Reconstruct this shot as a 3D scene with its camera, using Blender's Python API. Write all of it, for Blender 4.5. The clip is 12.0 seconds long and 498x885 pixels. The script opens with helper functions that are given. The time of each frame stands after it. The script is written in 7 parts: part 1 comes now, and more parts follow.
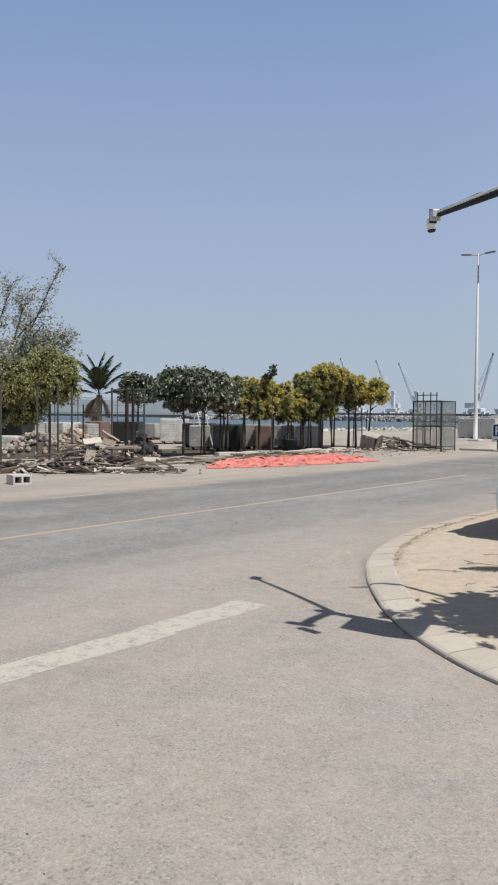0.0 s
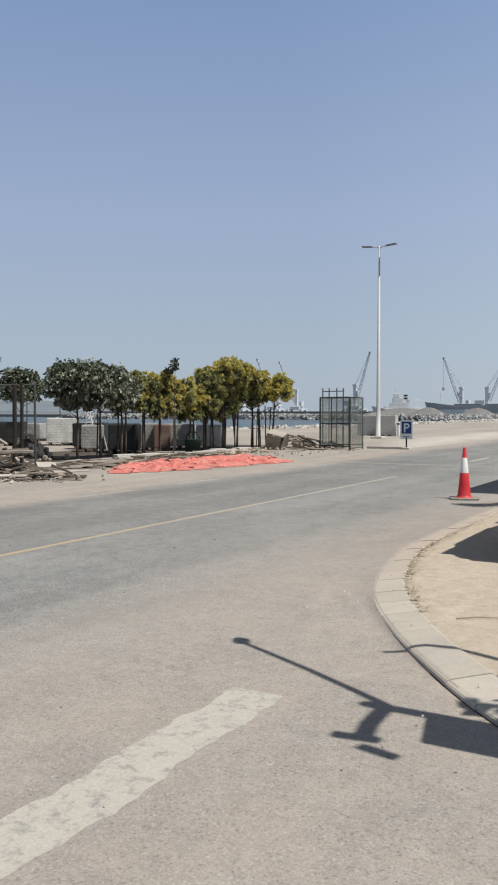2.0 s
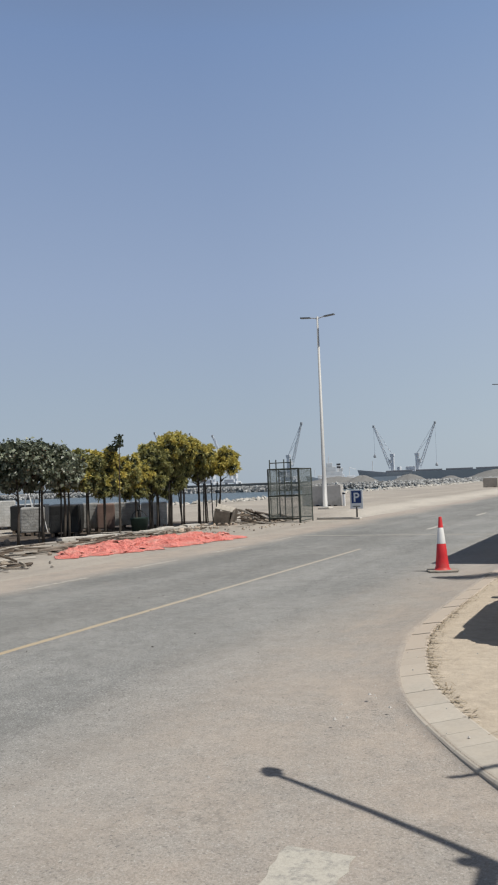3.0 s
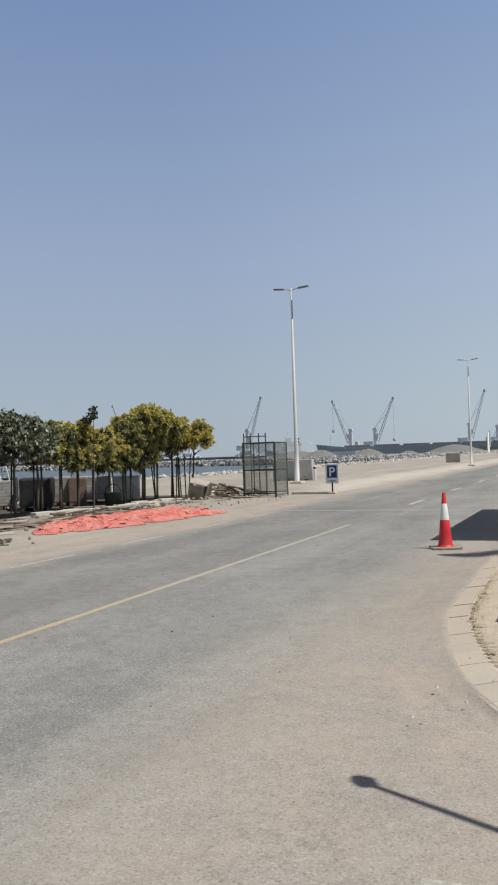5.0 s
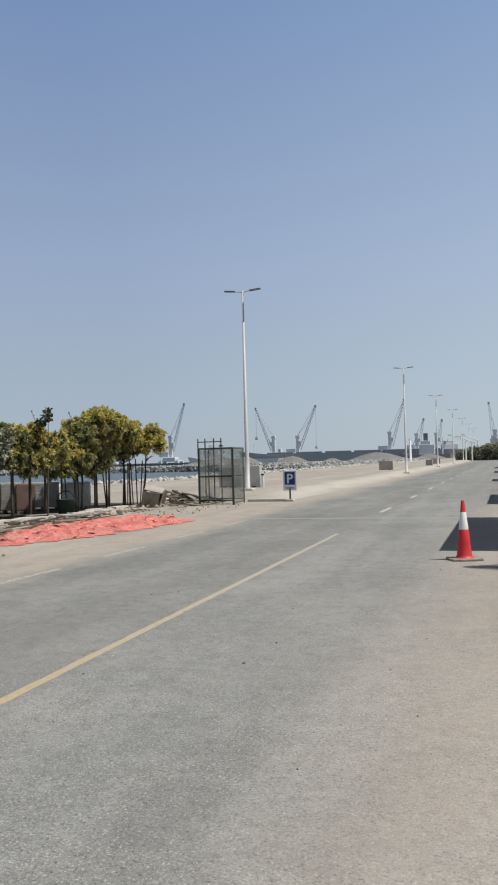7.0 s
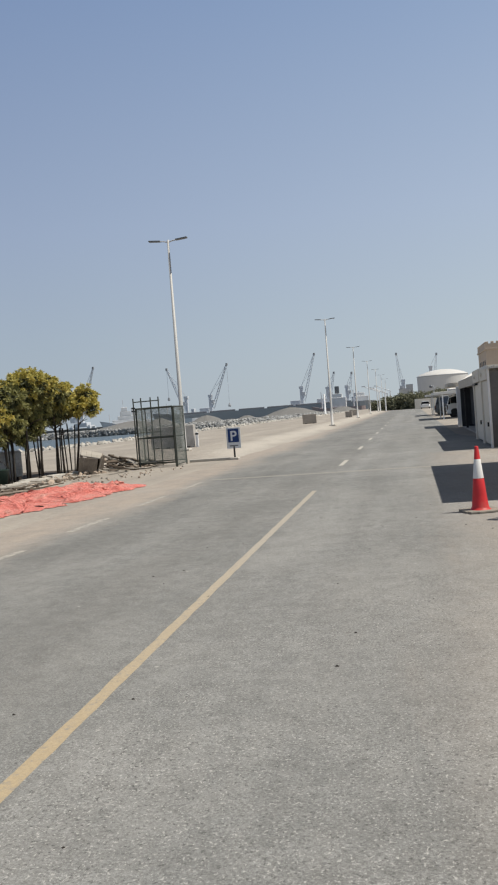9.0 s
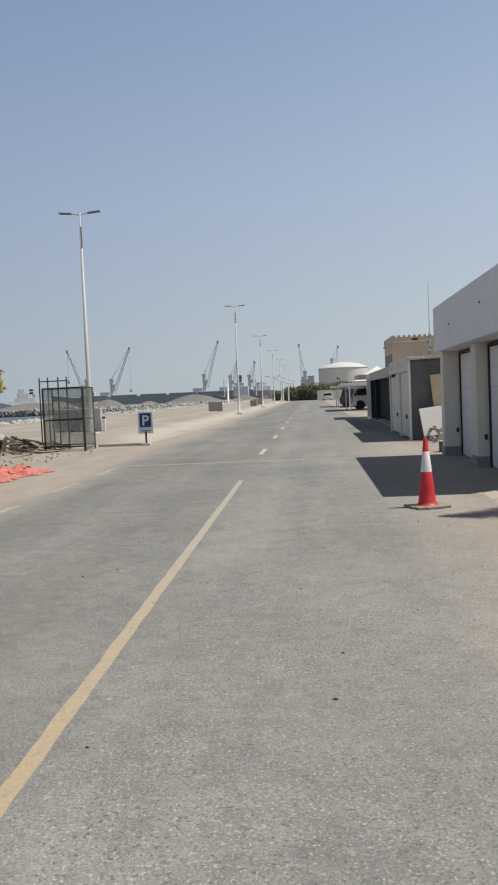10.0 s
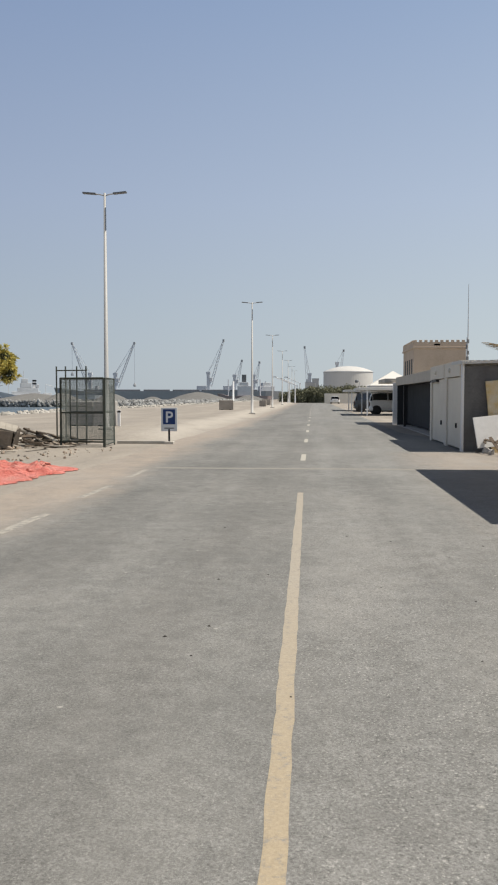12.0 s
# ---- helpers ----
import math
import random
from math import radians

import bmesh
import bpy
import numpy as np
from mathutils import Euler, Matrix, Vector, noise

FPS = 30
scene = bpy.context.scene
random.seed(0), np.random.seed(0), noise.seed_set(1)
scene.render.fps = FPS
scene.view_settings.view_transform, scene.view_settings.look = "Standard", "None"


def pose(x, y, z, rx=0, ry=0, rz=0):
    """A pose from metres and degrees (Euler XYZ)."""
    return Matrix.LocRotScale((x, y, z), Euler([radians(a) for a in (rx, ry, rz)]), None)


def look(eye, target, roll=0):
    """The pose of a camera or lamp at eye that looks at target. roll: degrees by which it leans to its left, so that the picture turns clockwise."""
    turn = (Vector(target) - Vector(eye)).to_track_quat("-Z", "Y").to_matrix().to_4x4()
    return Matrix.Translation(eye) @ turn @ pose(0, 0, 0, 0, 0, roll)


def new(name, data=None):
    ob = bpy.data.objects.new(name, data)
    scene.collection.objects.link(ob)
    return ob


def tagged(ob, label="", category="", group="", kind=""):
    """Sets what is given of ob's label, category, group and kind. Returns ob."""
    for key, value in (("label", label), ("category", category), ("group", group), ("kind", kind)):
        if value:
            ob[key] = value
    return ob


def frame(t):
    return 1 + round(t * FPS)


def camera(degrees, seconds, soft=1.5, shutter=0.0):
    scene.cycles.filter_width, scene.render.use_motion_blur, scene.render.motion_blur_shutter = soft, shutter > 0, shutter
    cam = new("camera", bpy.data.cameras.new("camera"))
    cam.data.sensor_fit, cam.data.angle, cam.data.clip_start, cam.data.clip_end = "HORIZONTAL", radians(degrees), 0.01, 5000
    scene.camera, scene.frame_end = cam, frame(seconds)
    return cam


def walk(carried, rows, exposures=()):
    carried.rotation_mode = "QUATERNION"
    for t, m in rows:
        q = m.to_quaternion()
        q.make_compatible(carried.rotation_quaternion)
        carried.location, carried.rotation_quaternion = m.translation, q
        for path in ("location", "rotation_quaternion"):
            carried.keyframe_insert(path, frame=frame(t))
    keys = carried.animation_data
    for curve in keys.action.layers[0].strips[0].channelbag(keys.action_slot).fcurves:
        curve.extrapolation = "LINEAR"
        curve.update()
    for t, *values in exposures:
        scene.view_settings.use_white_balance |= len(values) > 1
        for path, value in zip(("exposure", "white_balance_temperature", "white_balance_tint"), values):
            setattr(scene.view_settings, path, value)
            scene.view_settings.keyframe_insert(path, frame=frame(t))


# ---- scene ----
cam = camera(33.0, 12.0, 2.1)
PATH = [
    (0, (0.5576, 1.5781, 1.5629), (-0.5698, 3.032, 1.4957), 0.4),
    (0.2, (0.3686, 1.7317, 1.5555), (-0.7215, 3.2126, 1.49), 0.21),
    (0.5, (0.0736, 1.9486, 1.5463), (-0.9976, 3.4449, 1.4819), -0.1),
    (0.7, (-0.1355, 2.0789, 1.5424), (-1.1981, 3.5794, 1.4723), -0.12),
    (1, (-0.4457, 2.2811, 1.5389), (-1.4534, 3.8199, 1.4699), -0.0),
    (1.2, (-0.6358, 2.438, 1.5372), (-1.586, 4.012, 1.4652), -0.03),
    (1.5, (-0.9168, 2.6779, 1.5353), (-1.8456, 4.2651, 1.4607), -0.1),
    (1.7, (-1.1142, 2.833, 1.5295), (-2.037, 4.4232, 1.4572), 0.06),
    (2, (-1.4152, 3.061, 1.5224), (-2.3264, 4.6584, 1.4533), 0.0),
    (2.3, (-1.7034, 3.2781, 1.5522), (-2.5984, 4.885, 1.5024), -0.15),
    (2.5, (-1.8867, 3.4006, 1.5684), (-2.7173, 5.0434, 1.5822), -1.0),
    (2.7, (-2.0606, 3.4952, 1.5684), (-2.8668, 5.1479, 1.632), -1.15),
    (3, (-2.2731, 3.6029, 1.5684), (-3.0532, 5.2684, 1.6568), -2.2),
    (3.2, (-2.3686, 3.6645, 1.5629), (-3.143, 5.3321, 1.6568), -2.8),
    (4.8, (-3.0154, 3.8452, 1.5666), (-3.8274, 5.4973, 1.6025), -1.8),
    (5, (-3.1075, 3.8759, 1.5831), (-3.806, 5.5793, 1.6117), -1.9),
    (5.2, (-3.2252, 3.9342, 1.5834), (-3.8513, 5.6643, 1.6034), -1.58),
    (5.5, (-3.4017, 4.0216, 1.584), (-3.9685, 5.7735, 1.5988), -1.2),
    (5.7, (-3.549, 4.0802, 1.5868), (-4.0765, 5.8429, 1.6059), -1.06),
    (6, (-3.8127, 4.1551, 1.5942), (-4.3224, 5.9234, 1.6227), -0.5),
    (6.2, (-4.0009, 4.1868, 1.599), (-4.5258, 5.95, 1.6341), -0.46),
    (6.5, (-4.2815, 4.2391, 1.6025), (-4.8102, 6.002, 1.6411), -1.0),
    (6.7, (-4.4589, 4.2997, 1.5979), (-4.987, 6.0618, 1.6371), -0.84),
    (7, (-4.7172, 4.4131, 1.5859), (-5.2526, 6.1739, 1.6245), -1.6),
    (7.2, (-4.89, 4.4867, 1.5833), (-5.4221, 6.2477, 1.6207), -1.24),
    (7.5, (-5.1403, 4.5997, 1.5739), (-5.6043, 6.3809, 1.6006), -2.7),
    (7.7, (-5.2941, 4.6885, 1.5583), (-5.7399, 6.4743, 1.5767), -3.0),
    (9.3, (-6.346, 5.957, 1.5463), (-6.6738, 7.767, 1.4764), -4.3),
    (9.5, (-6.46, 6.1278, 1.5297), (-6.7557, 7.9437, 1.457), -4.0),
    (9.7, (-6.584, 6.3118, 1.5175), (-6.7935, 8.1381, 1.4388), -3.57),
    (10, (-6.7783, 6.5988, 1.5141), (-6.9178, 8.4311, 1.4138), -2.5),
    (10.2, (-6.903, 6.7832, 1.5232), (-7.0479, 8.6145, 1.4191), -2.37),
    (10.5, (-7.0919, 7.0611, 1.5399), (-7.2511, 8.8917, 1.4414), -1.7),
    (10.7, (-7.2263, 7.2596, 1.5343), (-7.39, 9.0901, 1.4443), -1.41),
    (11, (-7.42, 7.5813, 1.5196), (-7.5631, 9.4149, 1.4359), -1.2),
    (11.2, (-7.5288, 7.8087, 1.5158), (-7.666, 9.6417, 1.4321), -0.94),
    (11.5, (-7.6727, 8.1418, 1.5141), (-7.8559, 9.9721, 1.4276), -0.7),
    (11.7, (-7.7678, 8.3418, 1.5104), (-7.9651, 10.169, 1.4202), -0.52),
    (12, (-7.9127, 8.6188, 1.5012), (-8.0521, 10.4519, 1.4009), 0.0),
]
walk(cam, [(t, look(eye, target, roll)) for t, eye, target, roll in PATH],
     [(0, 0.05, 6430, 11.5), (1.0, 0.04, 6450, 11.5), (1.5, 0.02, 6580, 11), (2, 0, 6500, 10), (2.4, -0.09, 6500, 10), (3, -0.11, 6500, 10), (5, -0.07, 6560, 9.5), (6, -0.06, 6680, 10.3), (6.5, -0.06, 6560, 9.5), (7.0, -0.06, 6500, 9), (7.7, -0.06, 6600, 10), (9.7, -0.09, 6720, 9.5), (12, -0.02, 6850, 10.5)])

# ---- light and sky ----
SUN = Vector((0.565, 0.0, 1.0)).normalized()          # towards the sun
world = bpy.data.worlds.new("sky")
scene.world = world
world.use_nodes = True
wn = world.node_tree
sky = wn.nodes.new("ShaderNodeTexSky")
sky.sky_type = "NISHITA"
sky.sun_disc = False
sky.sun_elevation = math.asin(SUN.z)
sky.sun_rotation = math.atan2(SUN.x, SUN.y)
sky.altitude = 0
sky.air_density, sky.dust_density, sky.ozone_density = 1.0, 1.0, 1.2
where = wn.nodes.new("ShaderNodeTexCoord")
split = wn.nodes.new("ShaderNodeSeparateXYZ")
layer = wn.nodes.new("ShaderNodeValToRGB")              # haze, thick along the horizon and thinning upwards
layer.color_ramp.elements[0].color = (0.43, 0.510, 0.590, 1)
layer.color_ramp.elements[1].color = (0.076, 0.079, 0.090, 1)
for level, tone in ((0.10, (0.40, 0.489, 0.600)), (0.22, (0.356, 0.450, 0.622)), (0.48, (0.215, 0.320, 0.540)), (0.72, (0.130, 0.137, 0.155))):
    mid = layer.color_ramp.elements.new(level)
    mid.color = (*tone, 1)
wn.links.new(where.outputs["Generated"], split.inputs[0])
wn.links.new(split.outputs["Z"], layer.inputs[0])
scaled = wn.nodes.new("ShaderNodeMix")
scaled.data_type, scaled.blend_type = "RGBA", "MULTIPLY"
scaled.inputs[0].default_value = 1.0
scaled.inputs[7].default_value = (10, 10, 10, 1)
wn.links.new(layer.outputs[0], scaled.inputs[6])
haze = wn.nodes.new("ShaderNodeMix")
haze.data_type = "RGBA"
haze.inputs[0].default_value = 0.9
glow = wn.nodes.new("ShaderNodeMapRange")               # the haze is brighter and less blue on the sun's side
glow.inputs["From Min"].default_value, glow.inputs["From Max"].default_value = -0.42, 0.5
wn.links.new(split.outputs["X"], glow.inputs["Value"])
warm = wn.nodes.new("ShaderNodeMix")
warm.data_type = "RGBA"
warm.inputs[6].default_value, warm.inputs[7].default_value = (0.95, 0.95, 0.962, 1), (1.42, 1.365, 1.25, 1)
wn.links.new(glow.outputs[0], warm.inputs[0])
sunward = wn.nodes.new("ShaderNodeMix")
sunward.data_type, sunward.blend_type = "RGBA", "MULTIPLY"
sunward.inputs[0].default_value = 1.0
wn.links.new(scaled.outputs[2], sunward.inputs[6])
wn.links.new(warm.outputs[2], sunward.inputs[7])
wn.links.new(sunward.outputs[2], haze.inputs[7])
wn.links.new(sky.outputs[0], haze.inputs[6])
wn.nodes["Background"].inputs["Strength"].default_value = 0.10
wn.links.new(haze.outputs[2], wn.nodes["Background"].inputs["Color"])
sun = new("sun", bpy.data.lights.new("sun", "SUN"))
sun.data.energy, sun.data.angle, sun.data.color = 4.9, radians(0.53), (1.0, 0.96, 0.885)
sun.matrix_world = Matrix.Translation((20, 0, 40)) @ SUN.to_track_quat("Z", "Y").to_matrix().to_4x4()
scene.view_settings.exposure = 0.0


# ---- materials ----
class Nodes:
    """A short hand for building one node material."""

    def __init__(self, name, rough=0.8, metal=0.0, spec=0.3):
        self.mat = bpy.data.materials.new(name)
        self.mat.use_nodes = True
        self.t = self.mat.node_tree
        self.b = self.t.nodes["Principled BSDF"]
        self.b.inputs["Roughness"].default_value = rough
        self.b.inputs["Metallic"].default_value = metal
        self.b.inputs["Specular IOR Level"].default_value = spec

    def n(self, kind, **sets):
        node = self.t.nodes.new("ShaderNode" + kind)
        for k, v in sets.items():
            if k == "op":
                node.operation = v
            elif k == "blend":
                node.data_type, node.blend_type = "RGBA", v
            elif k == "feature":
                node.feature = v
            else:
                node.inputs[k].default_value = v
        return node

    def link(self, a, b):
        self.t.links.new(a, b)

    def where(self, scale=(1, 1, 1)):
        g = self.n("NewGeometry")
        m = self.n("Mapping")
        m.inputs["Scale"].default_value = scale
        self.link(g.outputs["Position"], m.inputs["Vector"])
        return m.outputs[0]

    def local(self):
        return self.n("TexCoord").outputs["Object"]

    def noise(self, vec, scale, detail=4, rough=0.6):
        x = self.n("TexNoise", Scale=scale, Detail=detail, Roughness=rough)
        self.link(vec, x.inputs["Vector"])
        return x.outputs["Fac"]

    def voronoi(self, vec, scale, out="Distance"):
        x = self.n("TexVoronoi", Scale=scale)
        self.link(vec, x.inputs["Vector"])
        return x.outputs[out]

    def ramp(self, fac, *stops):
        r = self.n("ValToRGB")
        e = r.color_ramp.elements
        while len(e) < len(stops):
            e.new(0.5)
        for el, (p, c) in zip(e, stops):
            el.position = p
            el.color = (*c, 1) if isinstance(c, tuple) else (c, c, c, 1)
        self.link(fac, r.inputs[0])
        return r.outputs[0]

    def mix(self, fac, a, b, blend="MIX"):
        m = self.n("Mix", blend=blend)
        for val, sock in ((fac, m.inputs[0]), (a, m.inputs[6]), (b, m.inputs[7])):
            if isinstance(val, (int, float)):
                sock.default_value = val
            elif isinstance(val, tuple):
                sock.default_value = (*val, 1)
            else:
                self.link(val, sock)
        return m.outputs[2]

    def math(self, op, a, b=None, c=None, clamp=False):
        m = self.n("Math", op=op)
        m.use_clamp = clamp
        for i, val in enumerate((a, b, c)):
            if val is None:
                continue
            if isinstance(val, (int, float)):
                m.inputs[i].default_value = val
            else:
                self.link(val, m.inputs[i])
        return m.outputs[0]

    def colour(self, out):
        self.link(out, self.b.inputs["Base Color"])

    def bump(self, fac, strength, dist):
        b = self.n("Bump", Strength=strength, Distance=dist)
        self.link(fac, b.inputs["Height"])
        self.link(b.outputs[0], self.b.inputs["Normal"])


def plain(name, c, c2=None, scale=6.0, rough=0.75, metal=0.0, bump=0.0, dist=0.01, spec=0.3, fine=0.0, island=0.0, each=0.0, grime=None):
    """A surface of one paint or stuff: two colours blended by coarse and fine noise, optional variation piece by piece, grime and relief."""
    m = Nodes(name, rough, metal, spec)
    v = m.local()
    c2 = c2 or tuple(x * 0.8 for x in c)
    f = m.ramp(m.noise(v, scale, 5, 0.65), (0.3, 0.0), (0.7, 1.0))
    col = m.mix(f, c, c2)
    if fine:
        g = m.ramp(m.noise(v, scale * 14, 3, 0.7), (0.25, 1 - fine), (0.75, 1 + fine))
        col = m.mix(1.0, col, g, "MULTIPLY")
    if island:
        r = m.n("NewGeometry").outputs["Random Per Island"]
        col = m.mix(1.0, col, m.ramp(r, (0.0, 1 - island), (1.0, 1 + island)), "MULTIPLY")
    if each:
        r = m.n("ObjectInfo").outputs["Random"]
        col = m.mix(1.0, col, m.ramp(r, (0.0, 1 - each), (1.0, 1 + each)), "MULTIPLY")
    if grime:
        gr = m.ramp(m.noise(v, scale * 0.45, 6, 0.75), (0.5, 0.0), (0.72, 0.8))
        col = m.mix(gr, col, grime)
    m.colour(col)
    if bump:
        m.bump(m.noise(v, scale * 8, 4, 0.7), bump, dist)
    return m.mat


def make_kerb(*args, **kw):
    """Kerb concrete that disappears under blown sand away from the junction."""
    mat = plain(*args, **kw)
    nt = mat.node_tree
    b = nt.nodes["Principled BSDF"]
    old = b.inputs["Base Color"].links[0].from_socket
    place_ = nt.nodes.new("ShaderNodeNewGeometry")
    xyz = nt.nodes.new("ShaderNodeSeparateXYZ")
    nt.links.new(place_.outputs["Position"], xyz.inputs[0])
    tex = nt.nodes.new("ShaderNodeTexNoise")
    tex.inputs["Scale"].default_value, tex.inputs["Detail"].default_value = 3.0, 5
    nt.links.new(place_.outputs["Position"], tex.inputs["Vector"])
    wob = nt.nodes.new("ShaderNodeMath")
    wob.operation = "MULTIPLY_ADD"
    nt.links.new(tex.outputs[0], wob.inputs[0])
    wob.inputs[1].default_value = 4.0
    nt.links.new(xyz.outputs["Y"], wob.inputs[2])
    ramp = nt.nodes.new("ShaderNodeMapRange")
    nt.links.new(wob.outputs[0], ramp.inputs["Value"])
    ramp.inputs["From Min"].default_value, ramp.inputs["From Max"].default_value = 10.6, 13.4
    ramp.inputs["To Max"].default_value = 0.85
    mix = nt.nodes.new("ShaderNodeMix")
    mix.data_type = "RGBA"
    nt.links.new(ramp.outputs[0], mix.inputs[0])
    nt.links.new(old, mix.inputs[6])
    mix.inputs[7].default_value = (0.425, 0.358, 0.292, 1)
    nt.links.new(mix.outputs[2], b.inputs["Base Color"])
    return mat


def make_sand():
    m = Nodes("sand", 0.95, 0, 0.15)
    v = m.where()
    big = m.ramp(m.noise(v, 0.13, 6, 0.65), (0.35, 0.0), (0.65, 1.0))
    col = m.mix(big, (0.465, 0.392, 0.305), (0.40, 0.342, 0.27))
    xyz = m.n("SeparateXYZ")
    m.link(v, xyz.inputs[0])
    lot = m.math("MAXIMUM", m.math("MULTIPLY", m.math("SUBTRACT", xyz.outputs[1], 24.0), 0.06), m.math("MULTIPLY", m.math("SUBTRACT", -9.0, xyz.outputs[0]), 0.3))
    lot = m.math("MINIMUM", m.math("MAXIMUM", lot, 0.0), 1.0)
    gritty = m.mix(m.ramp(m.noise(v, 0.3, 6, 0.7), (0.35, 0.0), (0.65, 1.0)), (0.338, 0.308, 0.273), (0.272, 0.252, 0.228))
    col = m.mix(m.math("MULTIPLY", lot, 0.85), col, gritty)
    streak = m.ramp(m.noise(m.where((0.5, 0.06, 1)), 1.0, 5, 0.7), (0.45, 0.0), (0.75, 0.5))
    col = m.mix(streak, col, (0.52, 0.47, 0.40))
    rim = m.math("SUBTRACT", 1.0, m.math("MULTIPLY", m.math("ABSOLUTE", m.math("ADD", xyz.outputs[0], m.math("ADD", 13.4, m.math("MULTIPLY", m.math("SUBTRACT", m.noise(v, 0.25, 4), 0.5), 3.0)))), 0.6), clamp=True)
    rim = m.math("MULTIPLY", rim, m.math("MULTIPLY", m.math("SUBTRACT", xyz.outputs[1], 33.0), 0.2, clamp=True))
    col = m.mix(m.math("MULTIPLY", rim, 0.65), col, (0.53, 0.49, 0.43))
    fine = m.ramp(m.noise(v, 9.0, 5, 0.75), (0.3, 0.80), (0.7, 1.10))
    col = m.mix(1.0, col, fine, "MULTIPLY")
    peb = m.ramp(m.voronoi(v, 16.0), (0.05, 0.62), (0.16, 1.0))
    sel = m.ramp(m.noise(v, 3.0, 2), (0.52, 0.0), (0.62, 1.0))
    col = m.mix(m.math("MULTIPLY", sel, 0.7), col, m.mix(1.0, col, peb, "MULTIPLY"))
    m.colour(col)
    m.bump(m.noise(v, 14.0, 5, 0.75), 0.6, 0.03)
    return m.mat


def make_asphalt():
    """Worn grey asphalt under wind-blown dust, which lies thick along both edges and over the mouth of the side road."""
    m = Nodes("asphalt", 0.9, 0, 0.25)
    v = m.where()
    xyz = m.n("SeparateXYZ")
    m.link(v, xyz.inputs[0])
    x, y = xyz.outputs[0], xyz.outputs[1]
    base = m.mix(m.ramp(m.noise(v, 0.35, 5, 0.6), (0.35, 0.0), (0.65, 1.0)), (0.184, 0.187, 0.181), (0.243, 0.244, 0.235))
    base = m.mix(1.0, base, m.ramp(m.noise(v, 4.5, 7, 0.72), (0.34, 0.82), (0.66, 1.16)), "MULTIPLY")
    coarse = m.math("MULTIPLY", m.math("ADD", x, m.math("ADD", 8.0, m.noise(v, 0.6, 4))), 1.1, clamp=True)
    base = m.mix(coarse, m.mix(1.0, base, (0.89, 0.885, 0.875), "MULTIPLY"), base)
    tracks = m.ramp(m.noise(m.where((1.1, 0.05, 1)), 1.0, 4, 0.6), (0.4, 0.88), (0.65, 1.07))
    base = m.mix(1.0, base, tracks, "MULTIPLY")
    # grain of the wearing course
    g1 = m.ramp(m.noise(v, 95.0, 2, 0.7), (0.3, 0.5), (0.7, 1.5))
    g2 = m.ramp(m.noise(v, 240.0, 2, 0.8), (0.3, 0.72), (0.7, 1.26))
    grain = m.mix(1.0, g1, g2, "MULTIPLY")
    wear = m.ramp(m.noise(v, 0.8, 5, 0.7), (0.3, 0.45), (0.65, 1.0))
    base = m.mix(wear, base, m.mix(1.0, base, grain, "MULTIPLY"))
    spot = m.n("TexVoronoi", Scale=2.7)
    m.link(m.where((1, 0.8, 1)), spot.inputs["Vector"])
    drop = m.ramp(m.math("ADD", spot.outputs["Distance"], m.math("MULTIPLY", m.noise(v, 16.0, 3), 0.05)), (0.065, 1.0), (0.11, 0.0))
    some = m.ramp(spot.outputs["Color"], (0.66, 0.0), (0.74, 1.0))
    base = m.mix(m.math("MULTIPLY", m.math("MULTIPLY", drop, some), 0.55), base, (0.085, 0.075, 0.064))
    flecks = m.ramp(m.voronoi(v, 2.3), (0.02, 1.0), (0.045, 0.0))
    base = m.mix(m.math("MULTIPLY", flecks, 0.55), base, (0.55, 0.53, 0.49))
    stain = m.ramp(m.noise(v, 0.9, 3, 0.5), (0.68, 0.0), (0.76, 0.5))
    base = m.mix(stain, base, (0.15, 0.145, 0.135))
    # a crazed patch in front of the stop line
    lines = m.n("TexVoronoi", feature="DISTANCE_TO_EDGE", Scale=11.0)
    warp = m.n("TexNoise", Scale=5.0, Detail=3)
    m.link(v, warp.inputs["Vector"])
    bent = m.n("VectorMath", op="MULTIPLY_ADD")
    m.link(warp.outputs["Color"], bent.inputs[0])
    bent.inputs[1].default_value = (0.22, 0.22, 0)
    m.link(v, bent.inputs[2])
    m.link(bent.outputs[0], lines.inputs["Vector"])
    crack = m.ramp(lines.outputs["Distance"], (0.04, 1.0), (0.14, 0.0))
    off = m.n("VectorMath", op="DISTANCE")
    m.link(v, off.inputs[0])
    off.inputs[1].default_value = (-4.3, 7.35, 0.0)
    near_by = m.math("SUBTRACT", 1.2, m.math("ADD", off.outputs["Value"], m.math("MULTIPLY", m.noise(v, 2.5, 4), 1.1)), clamp=True)
    # dust
    wob = m.math("MULTIPLY", m.math("SUBTRACT", m.noise(m.where((0.35, 0.16, 1)), 1.0, 5, 0.65), 0.5), 2.6)
    left = m.math("MULTIPLY", m.math("ADD", m.math("SUBTRACT", -10.8, x), wob), 0.9, clamp=True)
    # how far a place lies outside the round kerb of the sandy island
    px = m.math("SUBTRACT", x, 0.3)
    py = m.math("MINIMUM", m.math("SUBTRACT", y, 10.5), 0.0)
    away = m.math("SUBTRACT", m.math("SQRT", m.math("ADD", m.math("MULTIPLY", px, px), m.math("MULTIPLY", py, py))), 4.55)
    bend = m.n("CombineXYZ")
    m.link(m.math("MULTIPLY", away, 1.3), bend.inputs[0])
    m.link(m.math("MULTIPLY", m.math("ADD", x, y), 0.10), bend.inputs[1])
